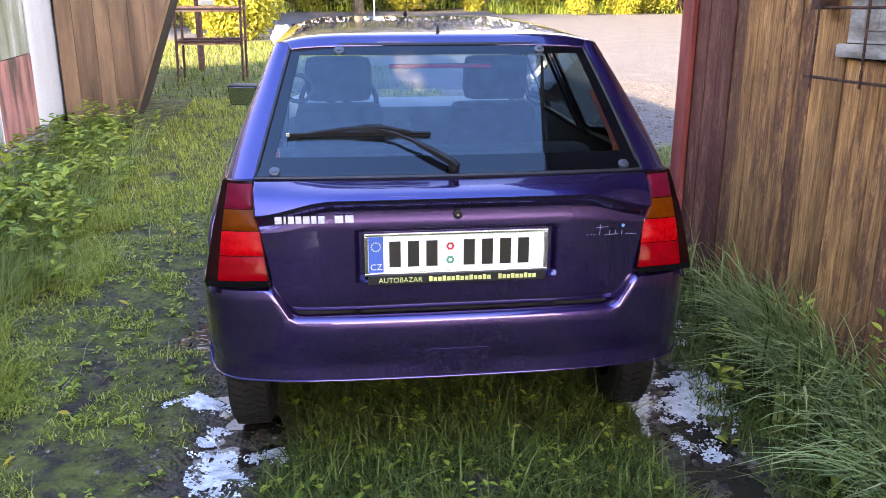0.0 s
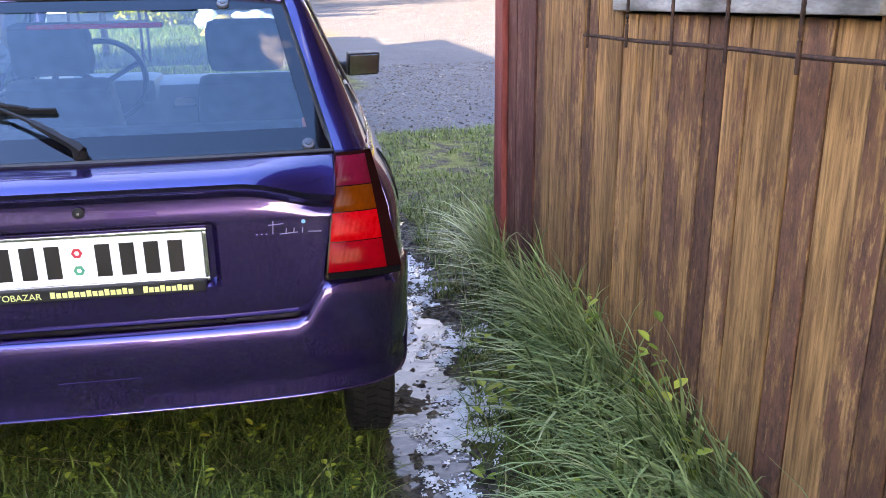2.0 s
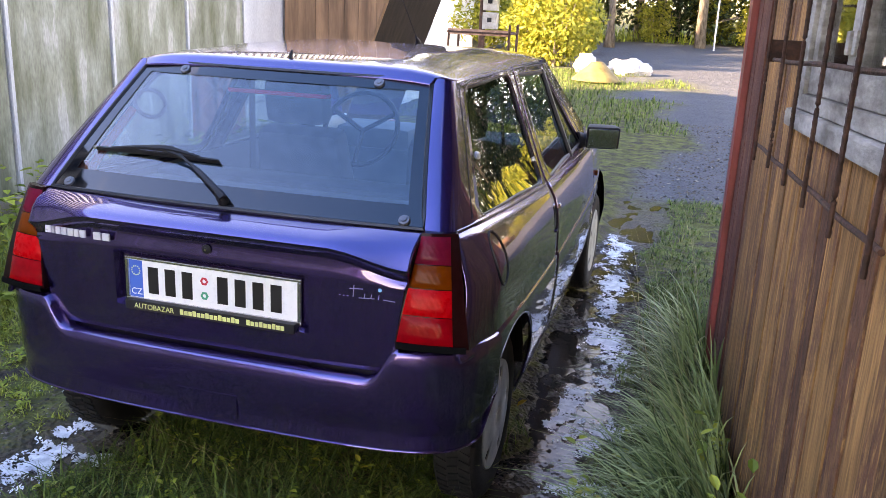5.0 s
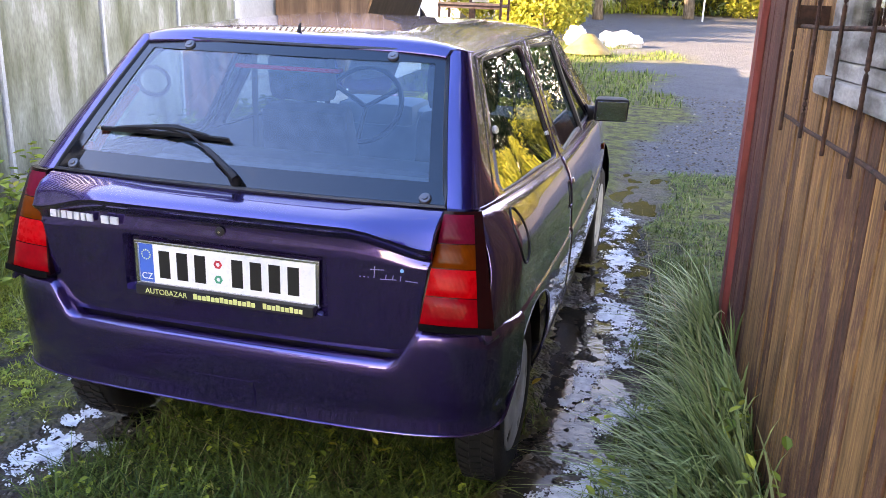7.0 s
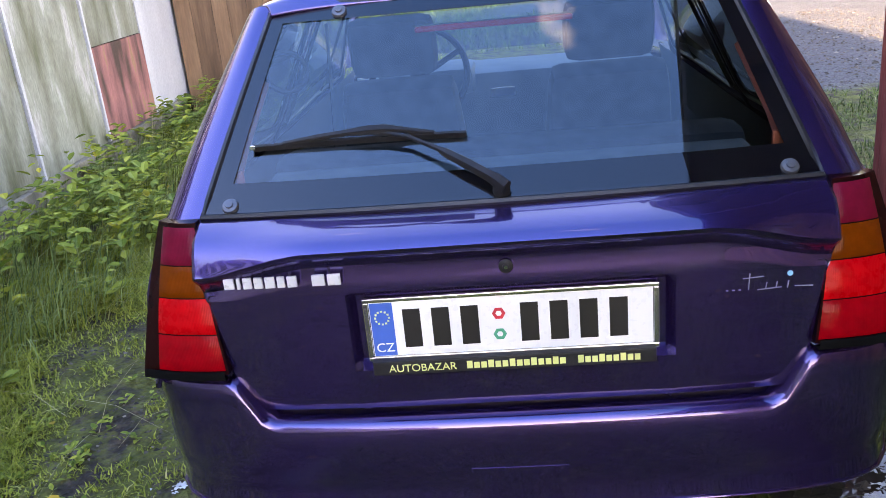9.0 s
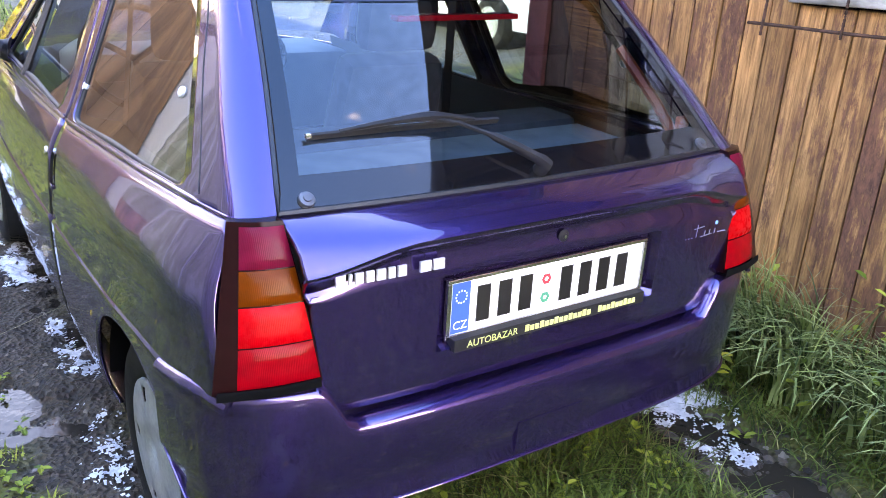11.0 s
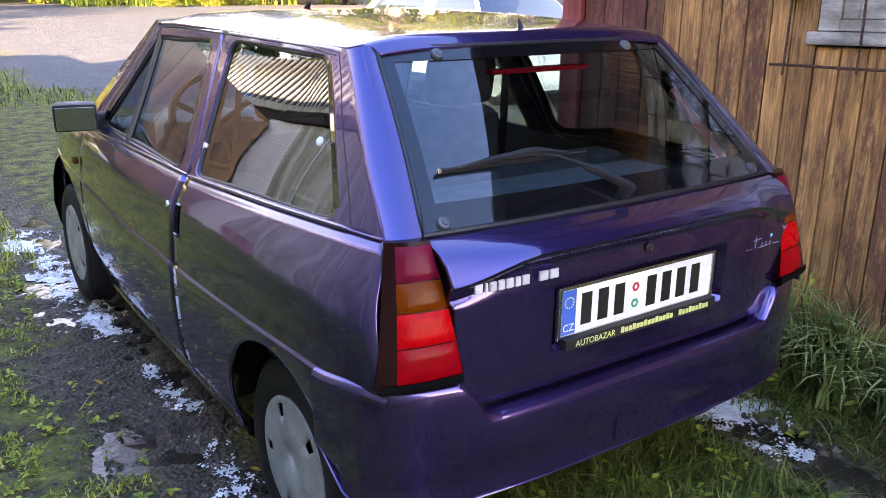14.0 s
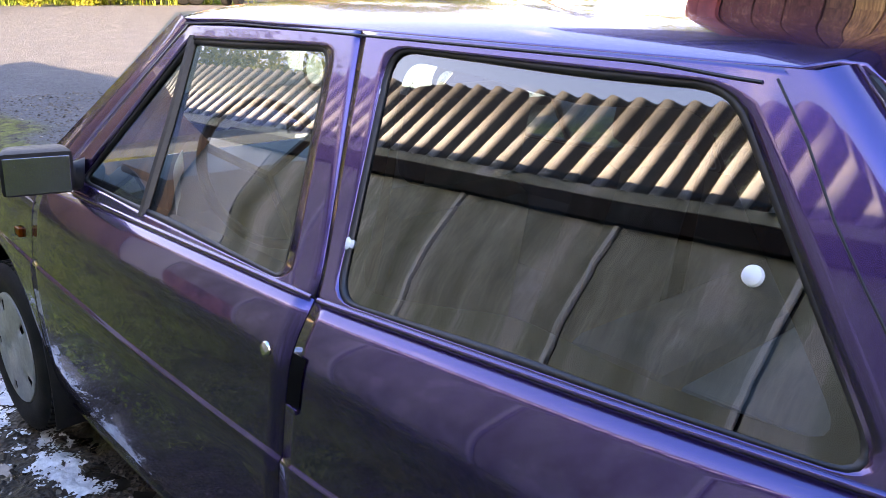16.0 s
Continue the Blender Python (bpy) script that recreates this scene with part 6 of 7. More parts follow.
# ---- old dump truck far off ----
ORANGE = mat("faded_orange_paint", (0.18, 0.07, 0.035), (0.36, 0.17, 0.09), scale=2.5, rough=0.6, bump=0.2, bscale=30)
truck = thing("dump_truck", (19.6, 41, 0), "old faded orange dump truck standing at the yard's far edge", "truck")
TM = Matrix.Translation((19.9, 41.5, 0)) @ pose(0, 0, 0, 0, 0, -22)
for x in (-1.9, -0.6, 0.05, 1.55, 2.15):
    bm = bmesh.new()
    lathe(bm, [(0.28, -0.16), (0.46, -0.17), (0.52, -0.12), (0.53, 0.0), (0.52, 0.12), (0.46, 0.17), (0.28, 0.16), (0.27, 0.05), (0.0, 0.04)], 24, TM @ Matrix.Translation((x, 0.5 if x < 0.5 else 0.1, 0.53)) @ pose(0, 0, 0, 90 if x < 0.5 else 90, 0, 28 if x < 0.3 else 60))
    part("wheel", bm, RUBBER, truck, smooth=True)
for nm, lo, hi, m_ in (("chassis", (-2.3, -0.2, 0.85), (2.3, 0.9, 1.10), RUST), ("rear_block", (0.3, -0.35, 0.45), (1.4, 0.3, 1.25), ORANGE), ("skip", (-2.2, -0.5, 1.35), (2.5, 2.6, 2.6), ORANGE), ("side_box", (-1.5, -0.05, 0.8), (-0.9, 0.6, 1.3), ORANGE), ("step_plate", (-2.6, 0.2, 0.1), (-2.35, 0.7, 0.95), RUST)):
    bm = bmesh.new()
    box(bm, lo, hi, TM, 0.06)
    part(nm, bm, m_, truck)

# ---- white house and sign posts by the wood ----
house = thing("white_house", (-9.0, 33, 0), "small white rendered house beyond the bushes", "house")
bm = bmesh.new()
box(bm, (-13, 30, 0), (-7.2, 36, 3.4))
part("wall", bm, WHITE_WALL, house)
bm = bmesh.new()
prism(bm, [(-13.3, 3.4), (-10.1, 5.6), (-6.9, 3.4), (-6.9, 3.55), (-10.1, 5.8), (-13.3, 3.55)], 29.7, 36.3)
part("roof", bm, ROOFING, house)
GALV = mat("grey_painted_steel", (0.4, 0.41, 0.42), (0.55, 0.56, 0.57), rough=0.5, bump=0.1)
BLUE_SIGN = mat("blue_sign_face", (0.02, 0.16, 0.5), (0.03, 0.2, 0.56), rough=0.4, bump=0.0)
GREEN_POST = mat("green_painted_post", (0.02, 0.14, 0.10), (0.03, 0.18, 0.13), rough=0.5, bump=0.1)
sign = thing("road_sign", (1.5, 40, 0), "small blue and white road sign on a steel post", "sign")
bm = bmesh.new()
rod(bm, (1.55, 40, 0), (1.55, 40, 3.3), 0.04)
part("sign_post", bm, GALV, sign)
bm = bmesh.new()
box(bm, (1.30, 39.93, 2.25), (1.66, 39.96, 2.75), None, 0.01)
part("sign_plate", bm, BLUE_SIGN, sign)
bm = bmesh.new()
box(bm, (1.5, 39.94, 2.8), (2.0, 39.97, 3.5), None, 0.01)
part("sign_board", bm, WHITE_PLASTIC, sign)
gp = thing("green_post", (-3.7, 34, 0), "green painted steel post beside the track", "post")
bm = bmesh.new()
rod(bm, (-3.75, 34, 0), (-3.75, 34, 3.2), 0.06)
part("pole", bm, GREEN_POST, gp)


# ---- plants ----
def leafy(name, c1, c2, c3=None, trans=0.18, rough=0.55):
    """Leaf and blade colour, each one a little different, with light shining through."""
    m = bpy.data.materials.new(name)
    m.use_nodes = True
    n, l = m.node_tree.nodes, m.node_tree.links
    p = n["Principled BSDF"]
    geo, ramp = n.new("ShaderNodeNewGeometry"), n.new("ShaderNodeValToRGB")
    e = ramp.color_ramp.elements
    e[0].color, e[1].color = (*c1, 1), (*c2, 1)
    if c3:
        e.new(0.93).color = (*c2, 1)
        e[-1].color = (*c3, 1)
    l.new(geo.outputs["Random Per Island"], ramp.inputs["Fac"])
    l.new(ramp.outputs["Color"], p.inputs["Base Color"])
    p.inputs["Roughness"].default_value = rough
    p.inputs["Specular IOR Level"].default_value = 0.22
    tr, mix, out = n.new("ShaderNodeBsdfTranslucent"), n.new("ShaderNodeMixShader"), n["Material Output"]
    l.new(ramp.outputs["Color"], tr.inputs["Color"])
    mix.inputs["Fac"].default_value = trans
    l.new(p.outputs["BSDF"], mix.inputs[1])
    l.new(tr.outputs["BSDF"], mix.inputs[2])
    l.new(mix.outputs["Shader"], out.inputs["Surface"])
    return m


BLADE = leafy("fresh_grass_blades", (0.018, 0.042, 0.008), (0.17, 0.235, 0.045), (0.36, 0.32, 0.13))
DEAD = leafy("dead_brown_grass", (0.045, 0.030, 0.014), (0.17, 0.115, 0.05), (0.34, 0.27, 0.14))
TALL = leafy("long_blue_green_grass", (0.045, 0.100, 0.028), (0.45, 0.56, 0.22), (0.54, 0.50, 0.26), rough=0.34, trans=0.25)
VERGE = leafy("yellowish_verge_grass", (0.11, 0.145, 0.018), (0.46, 0.48, 0.085), (0.56, 0.50, 0.20), trans=0.3)
DRY = leafy("dry_straw", (0.34, 0.28, 0.13), (0.5, 0.44, 0.25))
WEED = leafy("weed_leaves", (0.09, 0.15, 0.018), (0.36, 0.41, 0.06), (0.50, 0.43, 0.06))
FERN = leafy("fern_fronds", (0.07, 0.13, 0.02), (0.15, 0.21, 0.04))
FOLIAGE = leafy("sunlit_foliage", (0.055, 0.095, 0.014), (0.22, 0.22, 0.035), (0.30, 0.25, 0.045), trans=0.3)
NEEDLES = leafy("dark_conifer_foliage", (0.014, 0.030, 0.010), (0.040, 0.060, 0.016), trans=0.15)
SHRUB = leafy("yellow_green_shrub_leaves", (0.14, 0.17, 0.020), (0.40, 0.37, 0.06), (0.46, 0.38, 0.08), trans=0.3)
BARK = mat("pale_bark", (0.10, 0.075, 0.055), (0.30, 0.24, 0.18), scale=6, rough=0.9, bump=0.7, bscale=30, stretch=(2, 2, 0.5))
FALLEN = leafy("fallen_yellow_leaves", (0.45, 0.26, 0.02), (0.6, 0.42, 0.05), (0.3, 0.12, 0.02), trans=0.1)
FOAM_AND_GLINTS = mat("soap_foam", (0.50, 0.50, 0.50), (0.80, 0.80, 0.79), scale=30, rough=0.45, bump=0.5, bscale=160, bdist=0.004)

rng = np.random.default_rng(11)


def mesh_of(name, verts, faces, material, label, category, kind="stuff", group=""):
    me = bpy.data.meshes.new(name)
    me.from_pydata(verts, [], faces)
    me.materials.append(material)
    ob = new(name, me)
    return tagged(ob, label, category, group, kind)


def blades(name, spots, height, width, lean, material, label, category, toward=None, segs=3, droop=0.6):
    """Tapering bent blades of grass, one at each (x, y, z) spot."""
    n = len(spots)
    h = height[0] + (height[1] - height[0]) * rng.random(n) ** 1.3
    a = rng.random(n) * math.tau
    if toward is not None:
        a = toward + (rng.random(n) - 0.5) * 1.5
    ln = lean[0] + (lean[1] - lean[0]) * rng.random(n)
    w = width[0] + (width[1] - width[0]) * rng.random(n)
    d = np.stack([np.cos(a), np.sin(a)], 1)
    side = np.stack([-d[:, 1], d[:, 0]], 1)
    rows = []
    for k in range(segs + 1):
        t = k / segs
        out = h * ln * t ** 1.8
        up = h * (t - droop * ln * 0.55 * t ** 2.6)
        c = np.column_stack([spots[:, :2] + d * out[:, None], spots[:, 2] + up])
        half = w * (1 - t) ** 0.7 * 0.5 if k < segs else w * 0
        if k < segs:
            s3 = np.column_stack([side * half[:, None], np.zeros(n)])
            rows += [c - s3, c + s3]
        else:
            rows.append(c)
    v = np.stack(rows, 1)
    per = 2 * segs + 1
    base = (np.arange(n) * per)[:, None]
    faces = []
    for k in range(segs - 1):
        faces += (base + np.array([2 * k, 2 * k + 1, 2 * k + 3, 2 * k + 2])).tolist()
    faces += (base + np.array([2 * segs - 2, 2 * segs - 1, 2 * segs])).tolist()
    return mesh_of(name, v.reshape(-1, 3).tolist(), faces, material, label, category)


def scatter(n, x0, x1, y0, y1, keep, zf=ground_z):
    out = []
    tries = 0
    while len(out) < n and tries < n * 12:
        tries += 1
        x, y = rng.uniform(x0, x1), rng.uniform(y0, y1)
        if keep(x, y):
            out.append((x, y, zf(x, y) - 0.004))
    return np.array(out)


def clump(x, y, s=1.6, k=20.0):
    return fractal(x, y, s, k)


# strip under and behind the car
def strip_ok(x, y):
    return mud_at(x, y) < 0.25 + 0.2 * clump(x, y, 5.0, 33.0) and clump(x, y) > -0.35


blades("grass", scatter(15000, -0.70, 0.72, -2.3, 1.1, strip_ok), (0.05, 0.15), (0.003, 0.008), (0.3, 1.8), BLADE, "short fresh grass between the wheel ruts", "grass", droop=0.5)
blades("grass", scatter(9000, -0.66, 0.68, -1.2, 0.9, strip_ok), (0.03, 0.09), (0.003, 0.006), (0.6, 2.4), BLADE, "matted low grass between the wheel ruts", "grass", droop=0.5)
blades("grass", scatter(5000, -0.74, 0.76, -2.0, 1.0, strip_ok), (0.03, 0.11), (0.002, 0.005), (1.0, 2.8), DEAD, "dead brown grass matted under the green", "grass", droop=0.55)
blades("grass", scatter(3500, -0.5, 0.5, 1.1, 4.5, lambda x, y: True), (0.04, 0.10), (0.004, 0.008), (0.2, 1.0), BLADE, "short grass under the car", "grass")
# verge by the hall
blades("grass", scatter(32000, -2.7, -0.95, -2.2, 3.4, lambda x, y: x > left_x(y) + 0.05 and mud_at(x, y) < 0.3 and clump(x, y) > (-0.35 + 1.0 * smooth(-1.95, -1.35, x))), (0.03, 0.14), (0.003, 0.007), (0.3, 1.8), VERGE, "short trodden grass on the verge by the hall", "grass")
blades("grass", scatter(12000, -2.8, -0.8, 3.4, 9.5, lambda x, y: x > left_x(y) + 0.05 and clump(x, y) > -0.4 and not (y > 6.1 and x < -2.2)), (0.03, 0.10), (0.005, 0.010), (0.2, 1.0), VERGE, "sunlit grass along the track", "grass")
blades("long_grass", scatter(5200, -2.75, -1.7, -1.5, 6.0, lambda x, y: x > left_x(y) + 0.06 and x < left_x(y) + 0.75 + 0.4 * clump(x, y, 1.1)), (0.15, 0.42), (0.004, 0.008), (0.4, 1.2), TALL, "rank grass and weeds at the foot of the hall wall", "grass", toward=-0.3)
blades("moss", scatter(36000, -2.3, -0.6, -2.2, 4.5, lambda x, y: x > left_x(y) + 0.3 and mud_at(x, y) < 0.6 and clump(x, y, 3.2, 60.0) > -0.25 + 0.34 * smooth(-1.85, -1.20, x)), (0.010, 0.040), (0.004, 0.009), (0.3, 1.3), VERGE, "low moss and seedling grass in the trodden gravel", "moss", segs=2)
# bank of tall grass at the shed


def tufts(n, per, x0, x1, y0, y1, keep, spread):
    """Spots gathered in tufts, with the tuft's own way of leaning."""
    spots, way = [], []
    for x, y, z in scatter(n, x0, x1, y0, y1, keep):
        w = rng.uniform(-0.9, 0.9)
        for _ in range(per):
            dx, dy = rng.normal(0, spread), rng.normal(0, spread)
            if x + dx < barn_x(y + dy) - 0.02:
                spots.append((x + dx, y + dy, z))
                way.append(w)
    return np.array(spots), np.array(way)


sp, way = tufts(330, 25, 1.06, 1.75, -2.4, 1.75, lambda x, y: x < barn_x(y) - 0.04 and x > 1.26 + 0.10 * clump(x, y, 1.2) - 0.20 * smooth(0.2, -1.2, y) + 0.07 * smooth(0.2, 1.1, y), 0.035)
blades("long_grass", sp, (0.22, 0.54), (0.008, 0.018), (0.25, 1.05), TALL, "long arching grass leaning out from the shed wall", "grass", toward=math.pi + 0.2 + way, segs=5, droop=0.95)
blades("grass", scatter(9000, 0.72, 1.5, -2.4, 3.0, lambda x, y: x < barn_x(y) and mud_at(x, y) < 0.55), (0.03, 0.12), (0.003, 0.008), (0.4, 1.8), BLADE, "low grass at the edge of the wet rut", "grass")
blades("grass", scatter(9000, 0.75, 2.8, 2.2, 6.6, lambda x, y: gravel_at(x, y) < 0.5 and clump(x, y) > -0.3 and mud_at(x, y) < 0.4 and (y > 2.0 or x < 1.3)), (0.02, 0.08), (0.004, 0.009), (0.4, 1.8), BLADE, "short grass between shed corner and yard", "grass")
blades("grass", scatter(9000, -6, 2.6, 9.5, 21, lambda x, y: gravel_at(x, y) < 0.35 and not (x < -2.9 and y < 12.6)), (0.05, 0.17), (0.010, 0.022), (0.2, 1.0), BLADE, "rough grass patches beside the gravel track", "grass")
blades("grass", scatter(7000, -20, 34, 36, 56, lambda x, y: gravel_at(x, y) < 0.3), (0.3, 0.9), (0.04, 0.08), (0.2, 0.9), WEED, "rank weeds along the edge of the wood", "grass")
blades("dry_stems", scatter(16, 1.05, 1.6, 0.6, 3.0, lambda x, y: x < barn_x(y) + (9 if y > 1.9 else -0.04)), (0.6, 0.95), (0.004, 0.006), (0.15, 0.55), DRY, "dry straw stems standing in the grass", "straw", toward=math.pi)
blades("dry_stems", scatter(90, -2.6, -1.9, 0.0, 6.0, lambda x, y: x > left_x(y) + 0.1), (0.35, 0.7), (0.003, 0.005), (0.2, 0.8), DRY, "dry straw stems by the hall wall", "straw", toward=0.2)
blades("dry_stems", scatter(80, -1.9, 1.0, -2.2, 3.0, lambda x, y: abs(abs(x) - 0.8) > 0.2), (0.10, 0.32), (0.002, 0.004), (2.2, 3.0), DRY, "scattered dead straw lying on the ground", "straw", droop=0.58)


def rosettes(name, spots, size, leaves, material, label, category, rise=(0.03, 0.25)):
    """Small plants of oval leaves."""
    verts, faces = [], []
    for x, y, z in spots:
        k = int(rng.integers(*leaves))
        hgt = rng.uniform(*rise)
        for i in range(k):
            a = rng.uniform(0, math.tau)
            s = rng.uniform(*size)
            up = hgt * rng.uniform(0.2, 1.0)
            tilt = rng.uniform(-0.3, 0.6)
            ax, ay = math.cos(a), math.sin(a)
            c = (x + ax * s * 0.6, y + ay * s * 0.6, z + up)
            base = len(verts)
            for u, v in ((-0.5, 0), (-0.2, 0.3), (0.2, 0.27), (0.55, 0), (0.2, -0.27), (-0.2, -0.3)):
                verts.append((c[0] + (ax * u - ay * v) * s, c[1] + (ay * u + ax * v) * s, c[2] + tilt * u * s + 0.12 * s * (abs(v) > 0)))
            faces.append((base, base + 1, base + 2, base + 3))
            faces.append((base, base + 3, base + 4, base + 5))
    return mesh_of(name, verts, faces, material, label, category)


rosettes("weeds", scatter(330, -2.75, -1.5, -1.5, 6.2, lambda x, y: left_x(y) + 0.04 < x < left_x(y) + 0.85 + 0.4 * clump(x, y, 1.3)), (0.035, 0.085), (7, 16), WEED, "broad-leaved weeds and nettles by the hall wall", "weeds", (0.1, 0.45))
rosettes("weeds", scatter(700, -0.6, 0.62, -2.2, 1.0, lambda x, y: mud_at(x, y) < 0.3), (0.012, 0.034), (4, 9), WEED, "clover and small weeds in the grass strip", "weeds", (0.02, 0.09))
rosettes("weeds", scatter(60, 0.95, 1.7, -2.4, 0.9, lambda x, y: x < barn_x(y) - 0.02), (0.025, 0.05), (5, 12), WEED, "leafy weeds in the long grass at the shed", "weeds", (0.1, 0.40))
rosettes("weeds", scatter(700, -2.4, -0.9, -2.0, 4.0, lambda x, y: x > left_x(y) + 0.5 and clump(x, y) > -0.1), (0.012, 0.03), (4, 9), WEED, "small weeds on the trodden verge", "weeds", (0.01, 0.05))
rosettes("fallen_leaves", scatter(46, -2.2, 0.9, -1.8, 4.0, lambda x, y: True), (0.03, 0.055), (1, 2), FALLEN, "fallen yellow leaves lying on the ground", "leaves", (0.02, 0.05))

# ferns by the hopper
def fern(place, fronds, reach, seed):
    r = random.Random(seed)
    verts, faces = [], []
    for i in range(fronds):
        a = i * math.tau / fronds + r.uniform(-0.3, 0.3)
        L = reach * r.uniform(0.7, 1.1)
        for k in range(14):
            t = (k + 1) / 14
            c = Vector((math.cos(a) * L * t, math.sin(a) * L * t, L * (1.5 * t - 1.1 * t * t)))
            leaf = 0.16 * L * math.sin(math.pi * min(1, t * 0.9 + 0.1)) + 0.01
            for s in (-1, 1):
                d = Vector((-math.sin(a) * s, math.cos(a) * s, -0.25))
                b = len(verts)
                f = Vector((math.cos(a), math.sin(a), 0.2)) * 0.014
                verts.extend([tuple(Vector(place) + c - f), tuple(Vector(place) + c + d * leaf * 0.5 + f * 1.2), tuple(Vector(place) + c + d * leaf), tuple(Vector(place) + c + d * leaf * 0.5 - f)])
                faces.append((b, b + 1, b + 2, b + 3))
    ob = mesh_of("fern", verts, faces, FERN, "green fern growing at the foot of the wall", "fern", "stuff", "ferns by the hopper")
    return ob


fern((-2.62, 5.6, 0.05), 9, 0.55, 1)
fern((-2.50, 6.0, 0.05), 8, 0.45, 2)
fern((-2.70, 4.9, 0.08), 9, 0.5, 3)
fern((-2.55, 3.9, 0.08), 8, 0.42, 4)


# ---- trees and shrubs ----
def crown_mesh(name, clumps, leaf, per, material, seed):
    r = np.random.default_rng(seed)
    verts, faces = [], []
    for (cx, cy, cz, rad) in clumps:
        p = r.normal(size=(per, 3))
        p /= np.linalg.norm(p, axis=1)[:, None]
        p *= rad * (0.35 + 0.65 * r.random(per) ** 0.5)[:, None]
        p += (cx, cy, cz)
        for c in p:
            d = r.normal(size=3)
            d /= np.linalg.norm(d)
            e = np.cross(d, r.normal(size=3))
            e /= np.linalg.norm(e)
            s = leaf * r.uniform(0.6, 1.3)
            b = len(verts)
            verts += [tuple(c - d * s), tuple(c + e * s * 0.45), tuple(c + d * s), tuple(c - e * s * 0.45)]
            faces.append((b, b + 1, b + 2, b + 3))
    me = bpy.data.meshes.new(name)
    me.from_pydata(verts, [], faces)
    me.materials.append(material)
    return me


def tree(place, height, kind, seed, label):
    r = random.Random(seed)
    t = thing("tree", place, label, "tree", "trees of the wood")
    bm = bmesh.new()
    wob = [(0.12 * r.uniform(-1, 1) * k, 0.12 * r.uniform(-1, 1) * k) for k in range(6)]
    trunk_r = height * 0.017
    pts = [Vector((wob[k][0] * 0.5, wob[k][1] * 0.5, height * 0.92 * k / 5)) for k in range(6)]
    tube(bm, pts, [trunk_r * (1 - 0.16 * k) for k in range(6)], 9)
    clumps = []
    if kind == "broad":
        for i in range(13):
            z = height * r.uniform(0.28, 0.8)
            a = r.uniform(0, math.tau)
            L = height * r.uniform(0.12, 0.26)
            p0 = Vector((0, 0, z))
            p1 = p0 + Vector((math.cos(a) * L, math.sin(a) * L, L * r.uniform(0.3, 0.9)))
            tube(bm, [p0, p0.lerp(p1, 0.5) + Vector((0, 0, L * 0.08)), p1], [trunk_r * 0.4, trunk_r * 0.25, trunk_r * 0.08], 6)
            clumps.append((*p1, height * r.uniform(0.08, 0.15)))
            clumps.append((*(p0.lerp(p1, 0.6) + Vector((r.uniform(-1, 1), r.uniform(-1, 1), 0.4)) * height * 0.05), height * r.uniform(0.06, 0.11)))
        for i in range(8):
            clumps.append((r.uniform(-1, 1) * height * 0.12, r.uniform(-1, 1) * height * 0.12, height * r.uniform(0.7, 1.0), height * 0.11))
        cm, leaf, per = FOLIAGE, height * 0.010, 300
    else:
        for i in range(26):
            f = i / 26
            z = height * (0.12 + 0.86 * f)
            L = height * 0.20 * (1 - f) + 0.15
            for j in range(4):
                a = r.uniform(0, math.tau)
                p1 = Vector((math.cos(a) * L, math.sin(a) * L, z - L * 0.25))
                tube(bm, [Vector((0, 0, z)), p1], [trunk_r * 0.2, trunk_r * 0.05], 4)
                clumps.append((p1.x * 0.8, p1.y * 0.8, p1.z, L * 0.38))
        cm, leaf, per = NEEDLES, height * 0.012, 60
    me_ = bpy.data.meshes.new("trunk")
    bm.to_mesh(me_)
    bm.free()
    me_.materials.append(BARK)
    me_.polygons.foreach_set("use_smooth", [True] * len(me_.polygons))
    tr = new("trunk", me_)
    tr.matrix_basis = pose(*place)
    under(tr, t)
    cr = new("crown", crown_mesh("crown", clumps, leaf, per, cm, seed))
    cr.matrix_basis = pose(*place)
    under(cr, t)
    return t


L1, L2 = "tall broad-leaved tree with sunlit yellow-green leaves", "dark green spruce at the edge of the wood"
kinds = [tree((-2.9, 37.5, 0), 15, "broad", 3, L1), tree((0.9, 42.5, 0), 17, "broad", 8, L1), tree((4.5, 47.5, 0.1), 16, "spruce", 5, L2), tree((-0.5, 50, 0.1), 14, "spruce", 6, L2)]
r_ = random.Random(5)
for i in range(46):
    x = -24 + i * 1.75 + r_.uniform(-1, 1)
    y = 49 + r_.uniform(-2.5, 8) + (4 if x > 12 else 0) - (7 if x < -5 else 0)
    k = r_.choice((0, 1, 2, 2, 3))
    copy_thing(kinds[k], pose(x, y, 0.1, 0, 0, r_.uniform(0, 360)))
for x, y, k in ((14, 24, 0), (18, 30, 1), (24, 22, 2), (28, 33, 1), (33, 40, 0), (22, 14, 1), (30, 12, 0), (-24, 20, 1), (-28, 28, 1), (-21, 35, 1), (-26, 13, 0)):
    copy_thing(kinds[k], pose(x, y, 0, 0, 0, r_.uniform(0, 360)))

# unseen trees added behind the hall, to keep low sun off the near yard
for i in range(8):
    for j in range(2):
        copy_thing(kinds[(1, 2, 0, 3)[(i + 2 * j) % 4]], pose(-12.5 - 4.5 * j + r_.uniform(-0.8, 0.8), -22.5 + 2.0 * i - 3.0 * j + r_.uniform(-0.5, 0.5), 0, 0, 0, r_.uniform(0, 360)))


